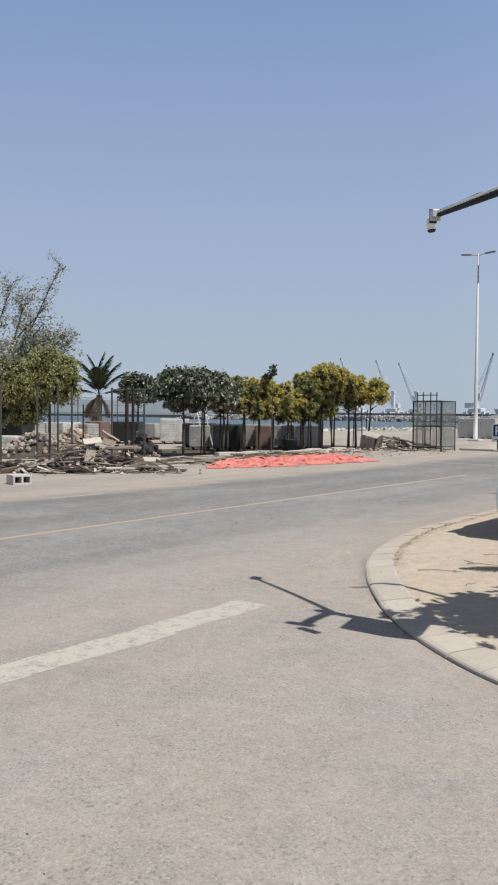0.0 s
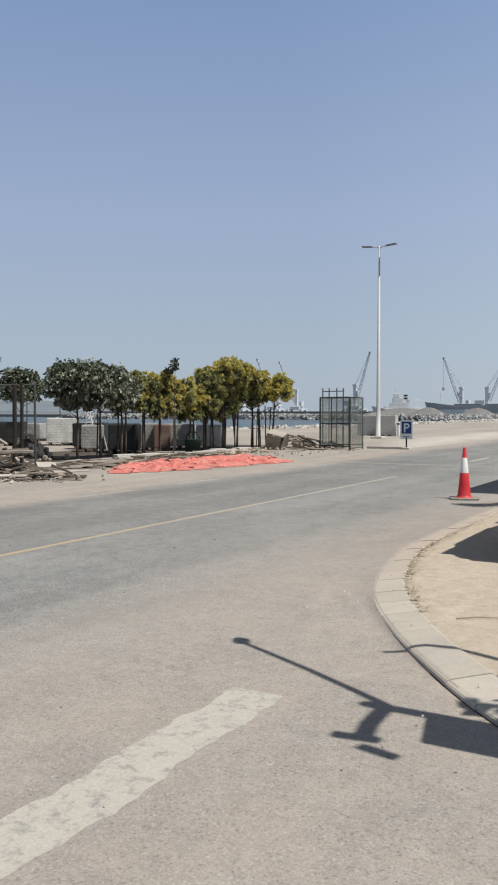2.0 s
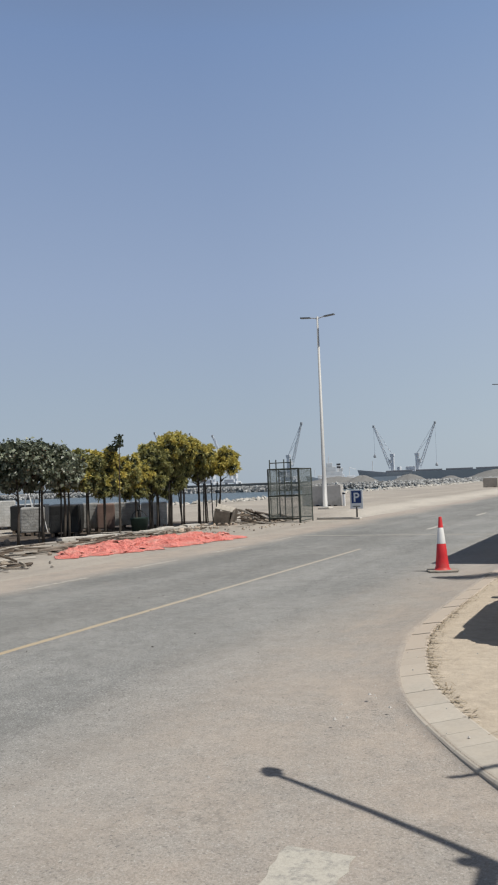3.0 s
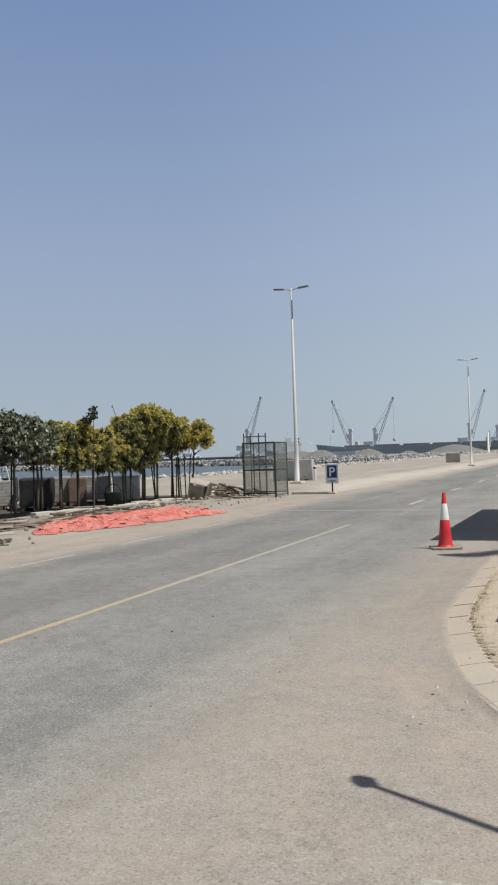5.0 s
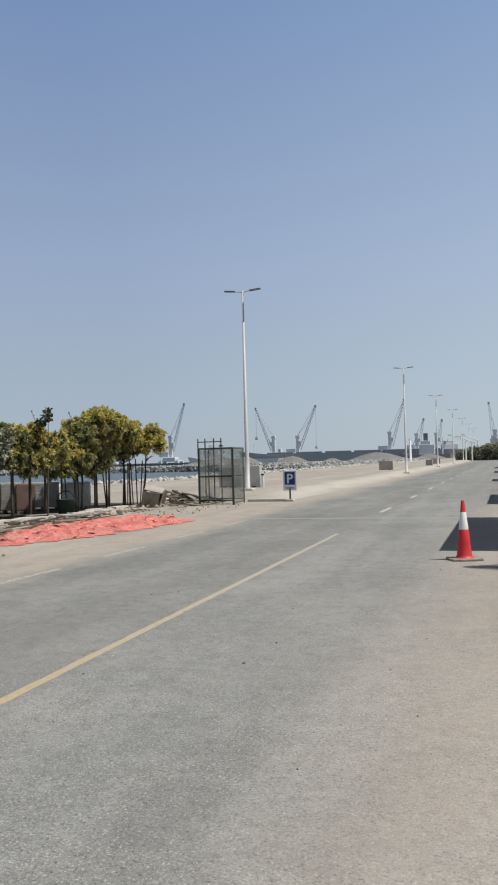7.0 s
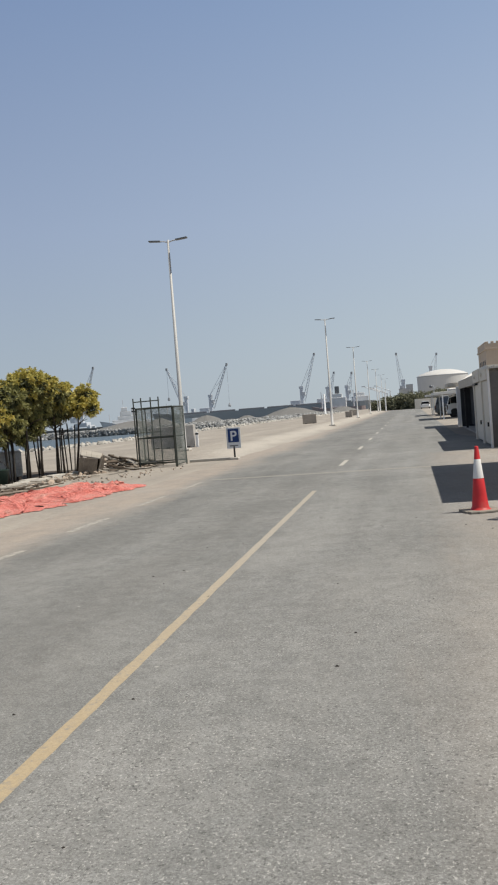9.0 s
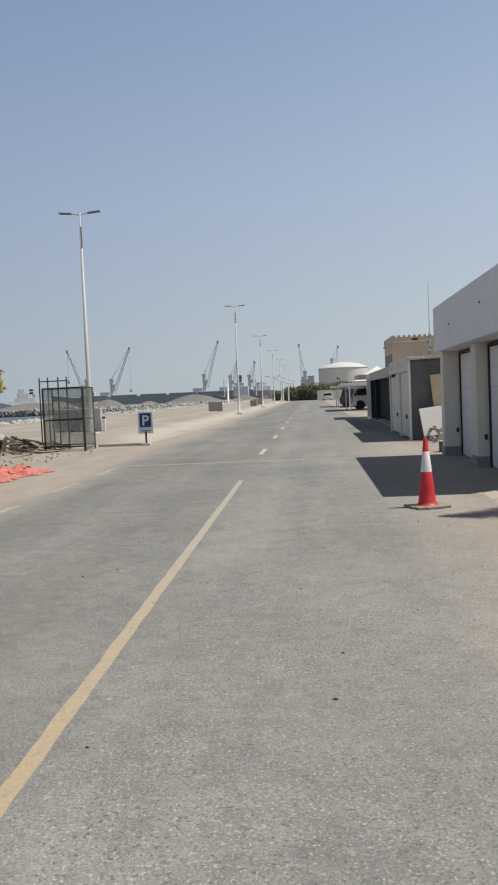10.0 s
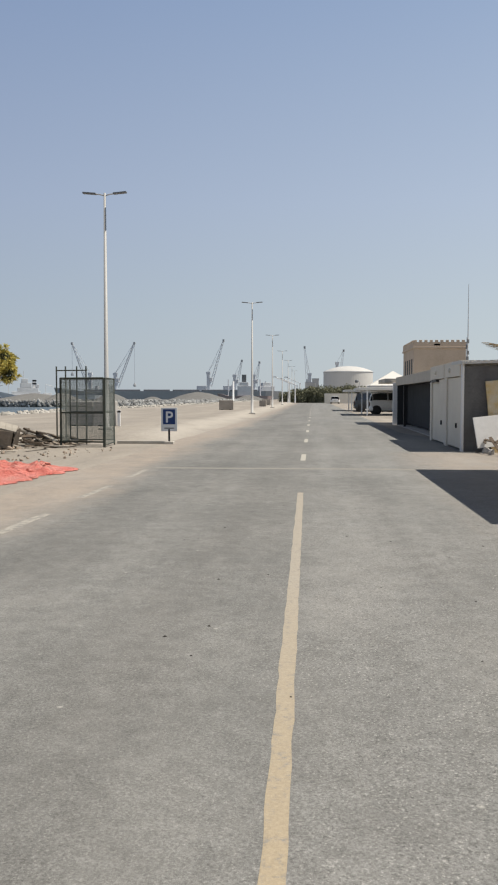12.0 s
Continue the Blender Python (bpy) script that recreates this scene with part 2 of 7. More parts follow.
    ruts = m.math("SUBTRACT", m.noise(bend.outputs[0], 1.0, 4, 0.6), 0.5)
    verge = m.math("ADD", m.math("MULTIPLY", away, -0.55), m.math("ADD", 1.06, m.math("ADD", m.math("MULTIPLY", ruts, 1.9), m.math("MULTIPLY", wob, 0.32))), clamp=True)
    near = m.math("MULTIPLY", m.math("SUBTRACT", 19.5, y), 0.45, clamp=True)
    verge = m.math("MULTIPLY", verge, near)
    apron = m.math("MULTIPLY", m.math("ADD", m.math("ADD", x, 6.15), m.math("MULTIPLY", wob, 0.35)), 0.8, clamp=True)
    apron = m.math("MULTIPLY", apron, m.math("SUBTRACT", 32.0, y, clamp=True))
    verge = m.math("MAXIMUM", verge, m.math("MULTIPLY", apron, 0.8))
    dust = m.math("MAXIMUM", m.math("MULTIPLY", left, 0.9), m.math("MULTIPLY", verge, 0.86))
    wide = m.math("MULTIPLY", m.math("SUBTRACT", 6.0, away), 0.25, clamp=True)
    film = m.math("ADD", m.ramp(m.noise(m.where((0.8, 0.14, 1)), 1.0, 6, 0.7), (0.36, 0.0), (0.74, 0.22)), m.math("MULTIPLY", m.math("MULTIPLY", wide, near), 0.09))
    base = m.mix(film, base, (0.335, 0.316, 0.288))
    patchy = m.ramp(m.noise(v, 1.5, 7, 0.72), (0.3, 0.5), (0.6, 1.0))
    dust = m.math("MULTIPLY", dust, patchy, clamp=True)
    sand = m.mix(m.ramp(m.noise(v, 7.0, 5, 0.7), (0.3, 0.0), (0.7, 1.0)), (0.408, 0.345, 0.287), (0.358, 0.307, 0.258))
    col = m.mix(dust, base, sand)
    bleach = m.ramp(m.noise(m.where((1.0, 0.55, 1)), 0.85, 6, 0.72), (0.50, 0.0), (0.68, 0.27))
    col = m.mix(bleach, col, (0.37, 0.36, 0.338))
    col = m.mix(m.math("MULTIPLY", dust, 0.3), col, m.mix(1.0, col, grain, "MULTIPLY"))
    col = m.mix(m.math("MULTIPLY", m.math("MULTIPLY", crack, near_by), 0.16, clamp=True), col, (0.12, 0.115, 0.108))
    crumb = m.ramp(m.noise(m.where((1.0, 0.8, 1)), 17.0, 5, 0.72), (0.535, 0.0), (0.60, 1.0))
    col = m.mix(m.math("MULTIPLY", m.math("MULTIPLY", crumb, near_by), 0.6, clamp=True), col, (0.125, 0.12, 0.112))
    scuff = m.ramp(m.noise(v, 2.2, 8, 0.8), (0.58, 0.0), (0.72, 0.28))
    col = m.mix(scuff, col, (0.41, 0.40, 0.378))
    col = m.mix(1.0, col, m.ramp(m.noise(v, 11.0, 6, 0.75), (0.33, 0.91), (0.67, 1.06)), "MULTIPLY")
    # open pores and light chips of the stone
    open_up = m.ramp(m.noise(v, 0.7, 4, 0.6), (0.3, 0.55), (0.62, 1.0))
    pit = m.ramp(m.noise(v, 52.0, 4, 0.7), (0.555, 0.0), (0.655, 0.95))
    open_up = m.math("MULTIPLY", open_up, m.math("ADD", 0.35, m.math("MULTIPLY", coarse, 0.65)))
    open_up = m.math("MULTIPLY", open_up, m.math("SUBTRACT", 1.0, m.math("MULTIPLY", dust, 0.65)))
    col = m.mix(m.math("MULTIPLY", pit, open_up), col, (0.085, 0.083, 0.08))
    chip = m.ramp(m.noise(m.where((1.3, 1.1, 1)), 60.0, 3, 0.6), (0.58, 0.0), (0.68, 0.8))
    col = m.mix(m.math("MULTIPLY", chip, open_up), col, (0.50, 0.485, 0.455))
    m.colour(col)
    m.bump(m.noise(v, 95.0, 3, 0.75), 0.55, 0.008)
    return m.mat


def make_paint(name, c, worn, fresh=None, scale=9.0):
    """Road paint, chipped and dusty, with the asphalt showing through."""
    m = Nodes(name, 0.85, 0, 0.2)
    v = m.where()
    f = m.ramp(m.noise(v, scale, 7, 0.8), (worn - 0.04, 0.0), (worn + 0.10, 1.0))
    under = m.mix(m.noise(v, 60, 3, 0.7), (0.20, 0.195, 0.18), (0.31, 0.3, 0.28))
    if fresh:
        # less bleached towards the junction
        xyz = m.n("SeparateXYZ")
        m.link(v, xyz.inputs[0])
        keep = m.math("MULTIPLY", m.math("SUBTRACT", 15.5, xyz.outputs[1]), 0.16, clamp=True)
        c = m.mix(keep, c, fresh)
    col = m.mix(f, c, under)
    col = m.mix(1.0, col, m.ramp(m.noise(v, 70, 3, 0.8), (0.3, 0.85), (0.7, 1.1)), "MULTIPLY")
    m.colour(col)
    m.bump(m.noise(v, 90, 3, 0.75), 0.4, 0.006)
    return m.mat


def make_water():
    m = Nodes("sea_water", 0.3, 0, 0.35)
    v = m.where((1, 0.6, 1))
    m.colour(m.mix(m.ramp(m.noise(v, 0.05, 4), (0.35, 0.0), (0.65, 1.0)), (0.06, 0.083, 0.092), (0.085, 0.11, 0.115)))
    m.bump(m.noise(v, 1.6, 5, 0.7), 0.9, 0.25)
    return m.mat


def make_leaf(name, a, b, rough=0.55, thru=0.25, sparse=1.0):
    """Leaves that differ one from another, from a to b, and let a little light through."""
    m = Nodes(name, rough, 0, 0.35)
    r = m.n("NewGeometry").outputs["Random Per Island"]
    f = m.ramp(m.noise(m.local(), 1.3, 3), (0.3, 0.0), (0.7, 1.0))
    f = m.math("ADD", m.math("MULTIPLY", r, 0.55), m.math("MULTIPLY", f, 0.45), clamp=True)
    c = m.mix(m.math("POWER", f, sparse), a, b)
    m.colour(c)
    if thru:
        tr = m.n("BsdfTranslucent")
        m.link(c, tr.inputs[0])
        mx = m.n("MixShader", Fac=thru)
        m.link(m.b.outputs[0], mx.inputs[1])
        m.link(tr.outputs[0], mx.inputs[2])
        m.link(mx.outputs[0], m.t.nodes["Material Output"].inputs["Surface"])
    return m.mat


def make_glass(name, c, rough=0.03):
    m = Nodes(name, rough, 0, 0.6)
    m.b.inputs["Base Color"].default_value = (*c, 1)
    m.b.inputs["Coat Weight"].default_value = 0.6
    return m.mat


def make_corrugated(name, c, pitch):
    m = Nodes(name, 0.5, 0.0, 0.4)
    v = m.local()
    w = m.n("TexWave", Scale=pitch, Distortion=0.0)
    m.link(v, w.inputs["Vector"])
    m.colour(m.mix(m.ramp(m.noise(v, 1.5, 5), (0.3, 0.0), (0.7, 1.0)), c, tuple(x * 0.85 for x in c)))
    m.bump(w.outputs["Fac"], 0.5, 0.03)
    return m.mat


def make_wrap(name, a, c):
    """Stretch film over stacked blocks: the courses show through, the film is stained."""
    m = Nodes(name, 0.5, 0, 0.35)
    v = m.local()
    sep = m.n("SeparateXYZ")
    m.link(v, sep.inputs[0])
    both = m.n("CombineXYZ")
    m.link(m.math("ADD", sep.outputs[0], sep.outputs[1]), both.inputs[0])
    m.link(sep.outputs[2], both.inputs[1])
    br = m.n("TexBrick", Scale=2.2)
    br.inputs["Mortar Size"].default_value = 0.03
    m.link(both.outputs[0], br.inputs["Vector"])
    stain = m.ramp(m.noise(v, 2.2, 6, 0.7), (0.32, 0.0), (0.7, 1.0))
    col = m.mix(stain, a, c)
    col = m.mix(m.math("MULTIPLY", br.outputs["Fac"], 0.22), col, tuple(x * 0.5 for x in c))
    grime = m.ramp(m.noise(v, 1.1, 6, 0.75), (0.52, 0.0), (0.7, 0.6))
    m.colour(m.mix(grime, col, (0.27, 0.235, 0.19)))
    m.bump(m.math("ADD", m.math("MULTIPLY", br.outputs["Fac"], -0.6), m.noise(v, 12.0, 4)), 0.6, 0.03)
    return m.mat


SAND = make_sand()
ASPHALT = make_asphalt()
YELLOW_LINE = make_paint("yellow_road_paint", (0.395, 0.355, 0.295), 0.57, fresh=(0.418, 0.332, 0.215), scale=20.0)
WHITE_LINE = make_paint("white_road_paint", (0.46, 0.44, 0.39), 0.58)
EDGE_LINE = make_paint("dusty_edge_paint", (0.44, 0.41, 0.355), 0.47)
JOINT = make_paint("pale_joint_dust", (0.30, 0.285, 0.25), 0.52)
STOP_LINE = make_paint("worn_white_paint", (0.43, 0.405, 0.352), 0.545)
WATER = make_water()
KERB = make_kerb("kerb_concrete", (0.445, 0.405, 0.345), (0.385, 0.35, 0.30), 2.2, 0.9, bump=0.35, dist=0.006, fine=0.08, each=0.07, grime=(0.45, 0.39, 0.315))
CONCRETE = plain("concrete", (0.50, 0.48, 0.45), (0.40, 0.385, 0.36), 2.5, 0.9, bump=0.5, fine=0.1, grime=(0.26, 0.24, 0.21))
CONCRETE_PALE = plain("pale_concrete", (0.56, 0.53, 0.48), (0.46, 0.43, 0.38), 2.5, 0.9, bump=0.4, fine=0.1, each=0.1)
STAINED = plain("stained_concrete", (0.34, 0.305, 0.265), (0.25, 0.225, 0.195), 1.5, 0.95, bump=0.4, fine=0.1)
ROCK = plain("pale_rock", (0.50, 0.475, 0.43), (0.36, 0.34, 0.30), 1.2, 0.95, bump=0.8, dist=0.05, fine=0.12, island=0.22)
ARMOUR = plain("grey_armour_concrete", (0.33, 0.33, 0.32), (0.22, 0.222, 0.22), 0.5, 0.95, island=0.5)
GRAVEL = plain("gravel", (0.20, 0.197, 0.188), (0.165, 0.162, 0.155), 0.3, 0.95, fine=0.1, bump=0.7, dist=0.2)
WHITE_WALL = plain("white_render", (0.78, 0.77, 0.76), (0.73, 0.72, 0.705), 0.8, 0.85, bump=0.15, dist=0.004, fine=0.03)
CREAM_WALL = plain("cream_render", (0.72, 0.67, 0.585), (0.66, 0.61, 0.525), 0.8, 0.88, bump=0.2, dist=0.004, fine=0.04)
TAN_WALL = plain("tan_render", (0.52, 0.425, 0.335), (0.46, 0.375, 0.295), 0.6, 0.9, bump=0.2, dist=0.01, fine=0.05, grime=(0.38, 0.30, 0.22))
GREY_WALL = plain("bare_cement_render", (0.165, 0.162, 0.157), (0.115, 0.112, 0.109), 1.1, 0.95, bump=0.4, fine=0.1, grime=(0.075, 0.072, 0.068))
SKIRTING = plain("grey_plinth_paint", (0.28, 0.28, 0.28), None, 2.0, 0.8)
DOOR_PANEL = plain("white_door_panel", (0.74, 0.73, 0.70), (0.68, 0.67, 0.64), 1.0, 0.55, fine=0.02)
CREAM_DOOR = plain("cream_door_panel", (0.70, 0.65, 0.56), (0.64, 0.59, 0.505), 1.0, 0.6, fine=0.03)
# Net so dark because the carport's deep shade is put into its colour.
NET_AND_SHADE = plain("dark_net_and_shade", (0.045, 0.047, 0.05), (0.03, 0.032, 0.034), 2.0, 0.95)
DARK_METAL = plain("dark_metal", (0.035, 0.035, 0.037), None, 5.0, 0.5, 0.6)
BLACK = plain("black_plastic", (0.02, 0.02, 0.021), (0.03, 0.03, 0.03), 4.0, 0.6)
RUBBER = plain("tyre_rubber", (0.022, 0.022, 0.023), (0.04, 0.038, 0.035), 6.0, 0.85, bump=0.2)
STEEL = plain("galvanised_steel", (0.52, 0.53, 0.54), (0.44, 0.45, 0.46), 2.0, 0.5, 0.55, fine=0.05)
GREEN_STEEL = plain("dark_green_steel", (0.055, 0.075, 0.065), (0.08, 0.075, 0.06), 4.0, 0.65, 0.2, fine=0.2)
WIRE = plain("mesh_wire", (0.20, 0.225, 0.205), (0.15, 0.165, 0.15), 3.0, 0.6, 0.3)
LAMP_PAINT = plain("lamp_post_paint", (0.47, 0.465, 0.45), (0.41, 0.405, 0.39), 1.2, 0.55, 0.1, fine=0.04)
LAMP_GREY = plain("lamp_head_grey", (0.17, 0.18, 0.19), None, 3.0, 0.5, 0.3)
WHITE_PAINT = plain("white_enamel", (0.80, 0.80, 0.79), (0.75, 0.75, 0.74), 2.0, 0.35, fine=0.02, spec=0.5)
CAR_WHITE = plain("white_car_paint", (0.78, 0.78, 0.77), (0.74, 0.735, 0.72), 1.2, 0.18, spec=0.6, fine=0.02)
CAR_DARK = plain("dark_car_paint", (0.05, 0.055, 0.06), None, 1.2, 0.25, spec=0.6)
CAR_GLASS = make_glass("car_glass", (0.012, 0.014, 0.016))
LENS_RED = plain("red_lens", (0.075, 0.004, 0.006), (0.05, 0.003, 0.005), 8.0, 0.12, spec=0.5)
LAMP_PINK = plain("pale_red_lens", (0.30, 0.16, 0.15), (0.22, 0.11, 0.105), 14.0, 0.2, spec=0.5)
TINT = plain("tinted_rear_glass", (0.006, 0.006, 0.007), (0.009, 0.009, 0.01), 3.0, 0.22, spec=0.25)
CHROME = plain("chrome", (0.7, 0.7, 0.71), None, 3.0, 0.2, 1.0)
RIM = plain("alloy_rim", (0.42, 0.43, 0.44), None, 3.0, 0.35, 0.8)
CONE_RED = plain("cone_red", (0.62, 0.035, 0.04), (0.52, 0.03, 0.033), 4.0, 0.45, fine=0.06, grime=(0.46, 0.10, 0.085))
CONE_WHITE = plain("cone_sleeve", (0.76, 0.75, 0.73), (0.68, 0.67, 0.64), 5.0, 0.4, fine=0.05)
CONE_BASE = plain("dusty_rubber_base", (0.20, 0.185, 0.16), (0.30, 0.27, 0.225), 5.0, 0.9, fine=0.1)
SIGN_BLUE = plain("sign_blue", (0.012, 0.045, 0.17), None, 3.0, 0.4)
SIGN_WHITE = plain("sign_white", (0.66, 0.69, 0.72), (0.58, 0.61, 0.64), 3.0, 0.45)
TARP = plain("red_plastic_sheet", (0.86, 0.32, 0.265), (0.68, 0.17, 0.135), 3.4, 0.5, bump=1.0, dist=0.06, fine=0.2, grime=(0.68, 0.42, 0.345))
WOOD = plain("weathered_wood", (0.33, 0.285, 0.235), (0.17, 0.142, 0.116), 3.0, 0.9, bump=0.4, fine=0.18, each=0.38)
WOOD_DARK = plain("dark_wood", (0.145, 0.112, 0.084), (0.08, 0.062, 0.048), 3.0, 0.9, bump=0.4, each=0.4)
PLY = plain("pale_board", (0.47, 0.43, 0.375), (0.34, 0.31, 0.265), 1.5, 0.85, fine=0.08, each=0.25)
# Dark soil that also carries painted shade under trees, debris and kerb.
SOIL_SHADE = plain("soil_with_shade", (0.10, 0.08, 0.064), (0.055, 0.045, 0.038), 1.6, 0.95, bump=0.8, dist=0.05, fine=0.3, grime=(0.26, 0.21, 0.16))
RUBBLE = plain("rubble", (0.42, 0.335, 0.265), (0.30, 0.245, 0.195), 4.0, 0.95, bump=0.6, fine=0.15, each=0.36)
RUBBLE_GREY = plain("grey_rubble", (0.30, 0.27, 0.235), (0.19, 0.17, 0.15), 4.0, 0.95, bump=0.6, fine=0.15, each=0.4)
WRAP_WHITE = make_wrap("white_wrapping", (0.60, 0.595, 0.57), (0.40, 0.395, 0.37))
WRAP_GREY = make_wrap("grey_wrapping", (0.41, 0.40, 0.375), (0.24, 0.235, 0.22))
# Black film, with the trees' shadow on the pallets painted in as well.
WRAP_SHADE_BLACK = plain("black_wrap_and_shade", (0.014, 0.0145, 0.015), (0.03, 0.03, 0.029), 2.0, 0.5, bump=0.5, dist=0.03)
WRAP_BROWN = plain("brown_cardboard", (0.20, 0.13, 0.105), (0.14, 0.10, 0.085), 2.0, 0.85, fine=0.1)
SHEETING = plain("dusty_grey_sheeting", (0.42, 0.39, 0.35), (0.27, 0.25, 0.225), 5.0, 0.7, bump=0.4, dist=0.01, fine=0.12)
BIN_GREEN = plain("dark_green_plastic", (0.025, 0.05, 0.04), None, 3.0, 0.5)
FOAM = plain("yellow_foam_board", (0.62, 0.45, 0.20), (0.66, 0.60, 0.47), 3.0, 0.9, bump=0.4, fine=0.15)
BARK = plain("bark", (0.10, 0.082, 0.064), (0.06, 0.05, 0.04), 9.0, 0.95, bump=0.6, fine=0.2)
STAKE = plain("dark_stake", (0.035, 0.029, 0.024), (0.022, 0.019, 0.017), 5.0, 0.9)
# The pale end of this range paints glints on a few dark leaves.
LEAF_DARK = make_leaf("dark_leaf_with_glints", (0.026, 0.036, 0.021), (0.36, 0.39, 0.28), 0.38, 0.10, 1.65)
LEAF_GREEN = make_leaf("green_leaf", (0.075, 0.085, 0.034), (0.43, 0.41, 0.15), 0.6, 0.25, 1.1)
# Inner leaves coloured darker, to carry the shade inside a crown.
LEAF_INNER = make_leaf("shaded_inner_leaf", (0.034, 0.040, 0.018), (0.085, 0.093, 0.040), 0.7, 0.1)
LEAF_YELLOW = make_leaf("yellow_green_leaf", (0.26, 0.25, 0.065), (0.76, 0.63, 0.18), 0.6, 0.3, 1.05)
LEAF_OLIVE = make_leaf("grey_olive_leaf", (0.14, 0.148, 0.115), (0.42, 0.425, 0.35), 0.6, 0.2)
LEAF_BUSH = make_leaf("pale_yellow_green_leaf", (0.12, 0.135, 0.05), (0.46, 0.47, 0.22), 0.6, 0.25)
LEAF_PALM = make_leaf("palm_leaf", (0.022, 0.032, 0.016), (0.065, 0.078, 0.038), 0.5, 0.1)
LEAF_DRY = make_leaf("dry_palm_leaf", (0.22, 0.17, 0.11), (0.36, 0.30, 0.21), 0.8, 0.1)
# Far leaves made paler, with distance haze mixed into the colour.
LEAF_FAR = make_leaf("hazed_bush_leaf", (0.12, 0.125, 0.075), (0.22, 0.22, 0.14), 0.8, 0.0)
# The hills' blue-grey is haze painted into their colour.
HILL = plain("far_hill_haze_blue", (0.17, 0.195, 0.215), (0.135, 0.158, 0.178), 0.01, 0.95)
# Hull grey lightened, the haze over the water painted into it.
HULL = plain("hazed_hull_grey", (0.31, 0.325, 0.345), (0.36, 0.37, 0.38), 0.05, 0.6)
HULL_DARK = plain("dark_hatch_paint", (0.15, 0.16, 0.18), None, 0.2, 0.7)
SHIP_WHITE = plain("ship_white", (0.66, 0.67, 0.68), None, 0.2, 0.5)
# Distance haze is put into this colour: paler than the cranes' own paint.
HAZED_GREY = plain("hazed_grey_blue", (0.56, 0.585, 0.62), (0.60, 0.62, 0.65), 0.2, 0.6)
CRANE_RED = plain("crane_red", (0.40, 0.31, 0.29), None, 0.2, 0.6)
TANK_WHITE = plain("tank_white", (0.62, 0.61, 0.585), (0.55, 0.54, 0.515), 0.08, 0.6)
ROOF_WHITE = plain("white_fabric_roof", (0.74, 0.72, 0.68), (0.68, 0.66, 0.61), 0.8, 0.8)
ROOF_SHEET = make_corrugated("corrugated_sheet", (0.62, 0.61, 0.58), 6.0)
FASCIA = plain("beige_fascia", (0.50, 0.455, 0.39), (0.43, 0.39, 0.33), 1.0, 0.7, fine=0.05)


# ---- building blocks ----
def part(name, bm, material, parent, label="", smooth=False, at=None):
    """Links a bmesh as one mesh object, under a thing or under a part."""
    me = bpy.data.meshes.new(name)
    bm.normal_update()
    bm.to_mesh(me)
    bm.free()
    me.materials.append(material)
    if smooth:
        for p in me.polygons:
            p.use_smooth = True
    return place(name, me, parent, at, label)


def place(name, me, parent, at=None, label=""):
    ob = new(name, me)
    ob.parent = parent
    if at is not None:
        ob.matrix_basis = at
    return tagged(ob, label)


def thing(name, at, label, category, group=""):
    ob = new(name)
    ob.empty_display_size = 0.2
    ob.matrix_basis = at
    return tagged(ob, label, category, group)


def setting(name, bm, material, label="", category=""):
    me = bpy.data.meshes.new(name)
    bm.normal_update()
    bm.to_mesh(me)
    bm.free()
    me.materials.append(material)
    return tagged(new(name, me), label, category or name.split("_")[0], kind="structure")


def faces(name, verts, polys, material, smooth=False):
    me = bpy.data.meshes.new(name)
    me.from_pydata([tuple(map(float, v)) for v in verts], [], [tuple(map(int, p)) for p in polys])
    me.materials.append(material)
    if smooth:
        for p in me.polygons:
            p.use_smooth = True
    me.update()
    return me


def T(x=0, y=0, z=0, rx=0, ry=0, rz=0):
    return pose(x, y, z, rx, ry, rz)


def box(bm, x0, x1, y0, y1, z0, z1, m=None, bevel=0.0):
    b = bmesh.new()
    vs = [b.verts.new((x, y, z)) for x in (x0, x1) for y in (y0, y1) for z in (z0, z1)]
    for q in ((0, 1, 3, 2), (4, 6, 7, 5), (0, 4, 5, 1), (2, 3, 7, 6), (0, 2, 6, 4), (1, 5, 7, 3)):
        b.faces.new([vs[i] for i in q])
    if bevel:
        bmesh.ops.bevel(b, geom=list(b.edges), offset=bevel, segments=2, affect="EDGES", profile=0.6)
    join(bm, b, m)
    return bm


def join(bm, other, m=None):
    if m is not None:
        other.transform(m)
    seen = {v: bm.verts.new(v.co) for v in other.verts}
    for f in other.faces:
        try:
            bm.faces.new([seen[v] for v in f.verts])
        except ValueError:
            pass
    other.free()


def tube(bm, pts, radii, seg=8, cap=True):
    """A round bar along pts; radii is one number or one for each point."""
    pts = [Vector(p) for p in pts]
    if isinstance(radii, (int, float)):
        radii = [radii] * len(pts)
    rings, side = [], None
    for i, p in enumerate(pts):
        d = (pts[min(i + 1, len(pts) - 1)] - pts[max(i - 1, 0)]).normalized()
        if side is None:
            side = d.orthogonal().normalized()
        side = (side - d * side.dot(d)).normalized()
        up = d.cross(side)
        rings.append([bm.verts.new(p + radii[i] * (side * math.cos(a) + up * math.sin(a))) for a in (2 * math.pi * k / seg for k in range(seg))])
    for a, b in zip(rings, rings[1:]):
        for k in range(seg):
            bm.faces.new((a[k], a[(k + 1) % seg], b[(k + 1) % seg], b[k]))
    if cap:
        bm.faces.new(list(reversed(rings[0])))
        bm.faces.new(rings[-1])
    return bm


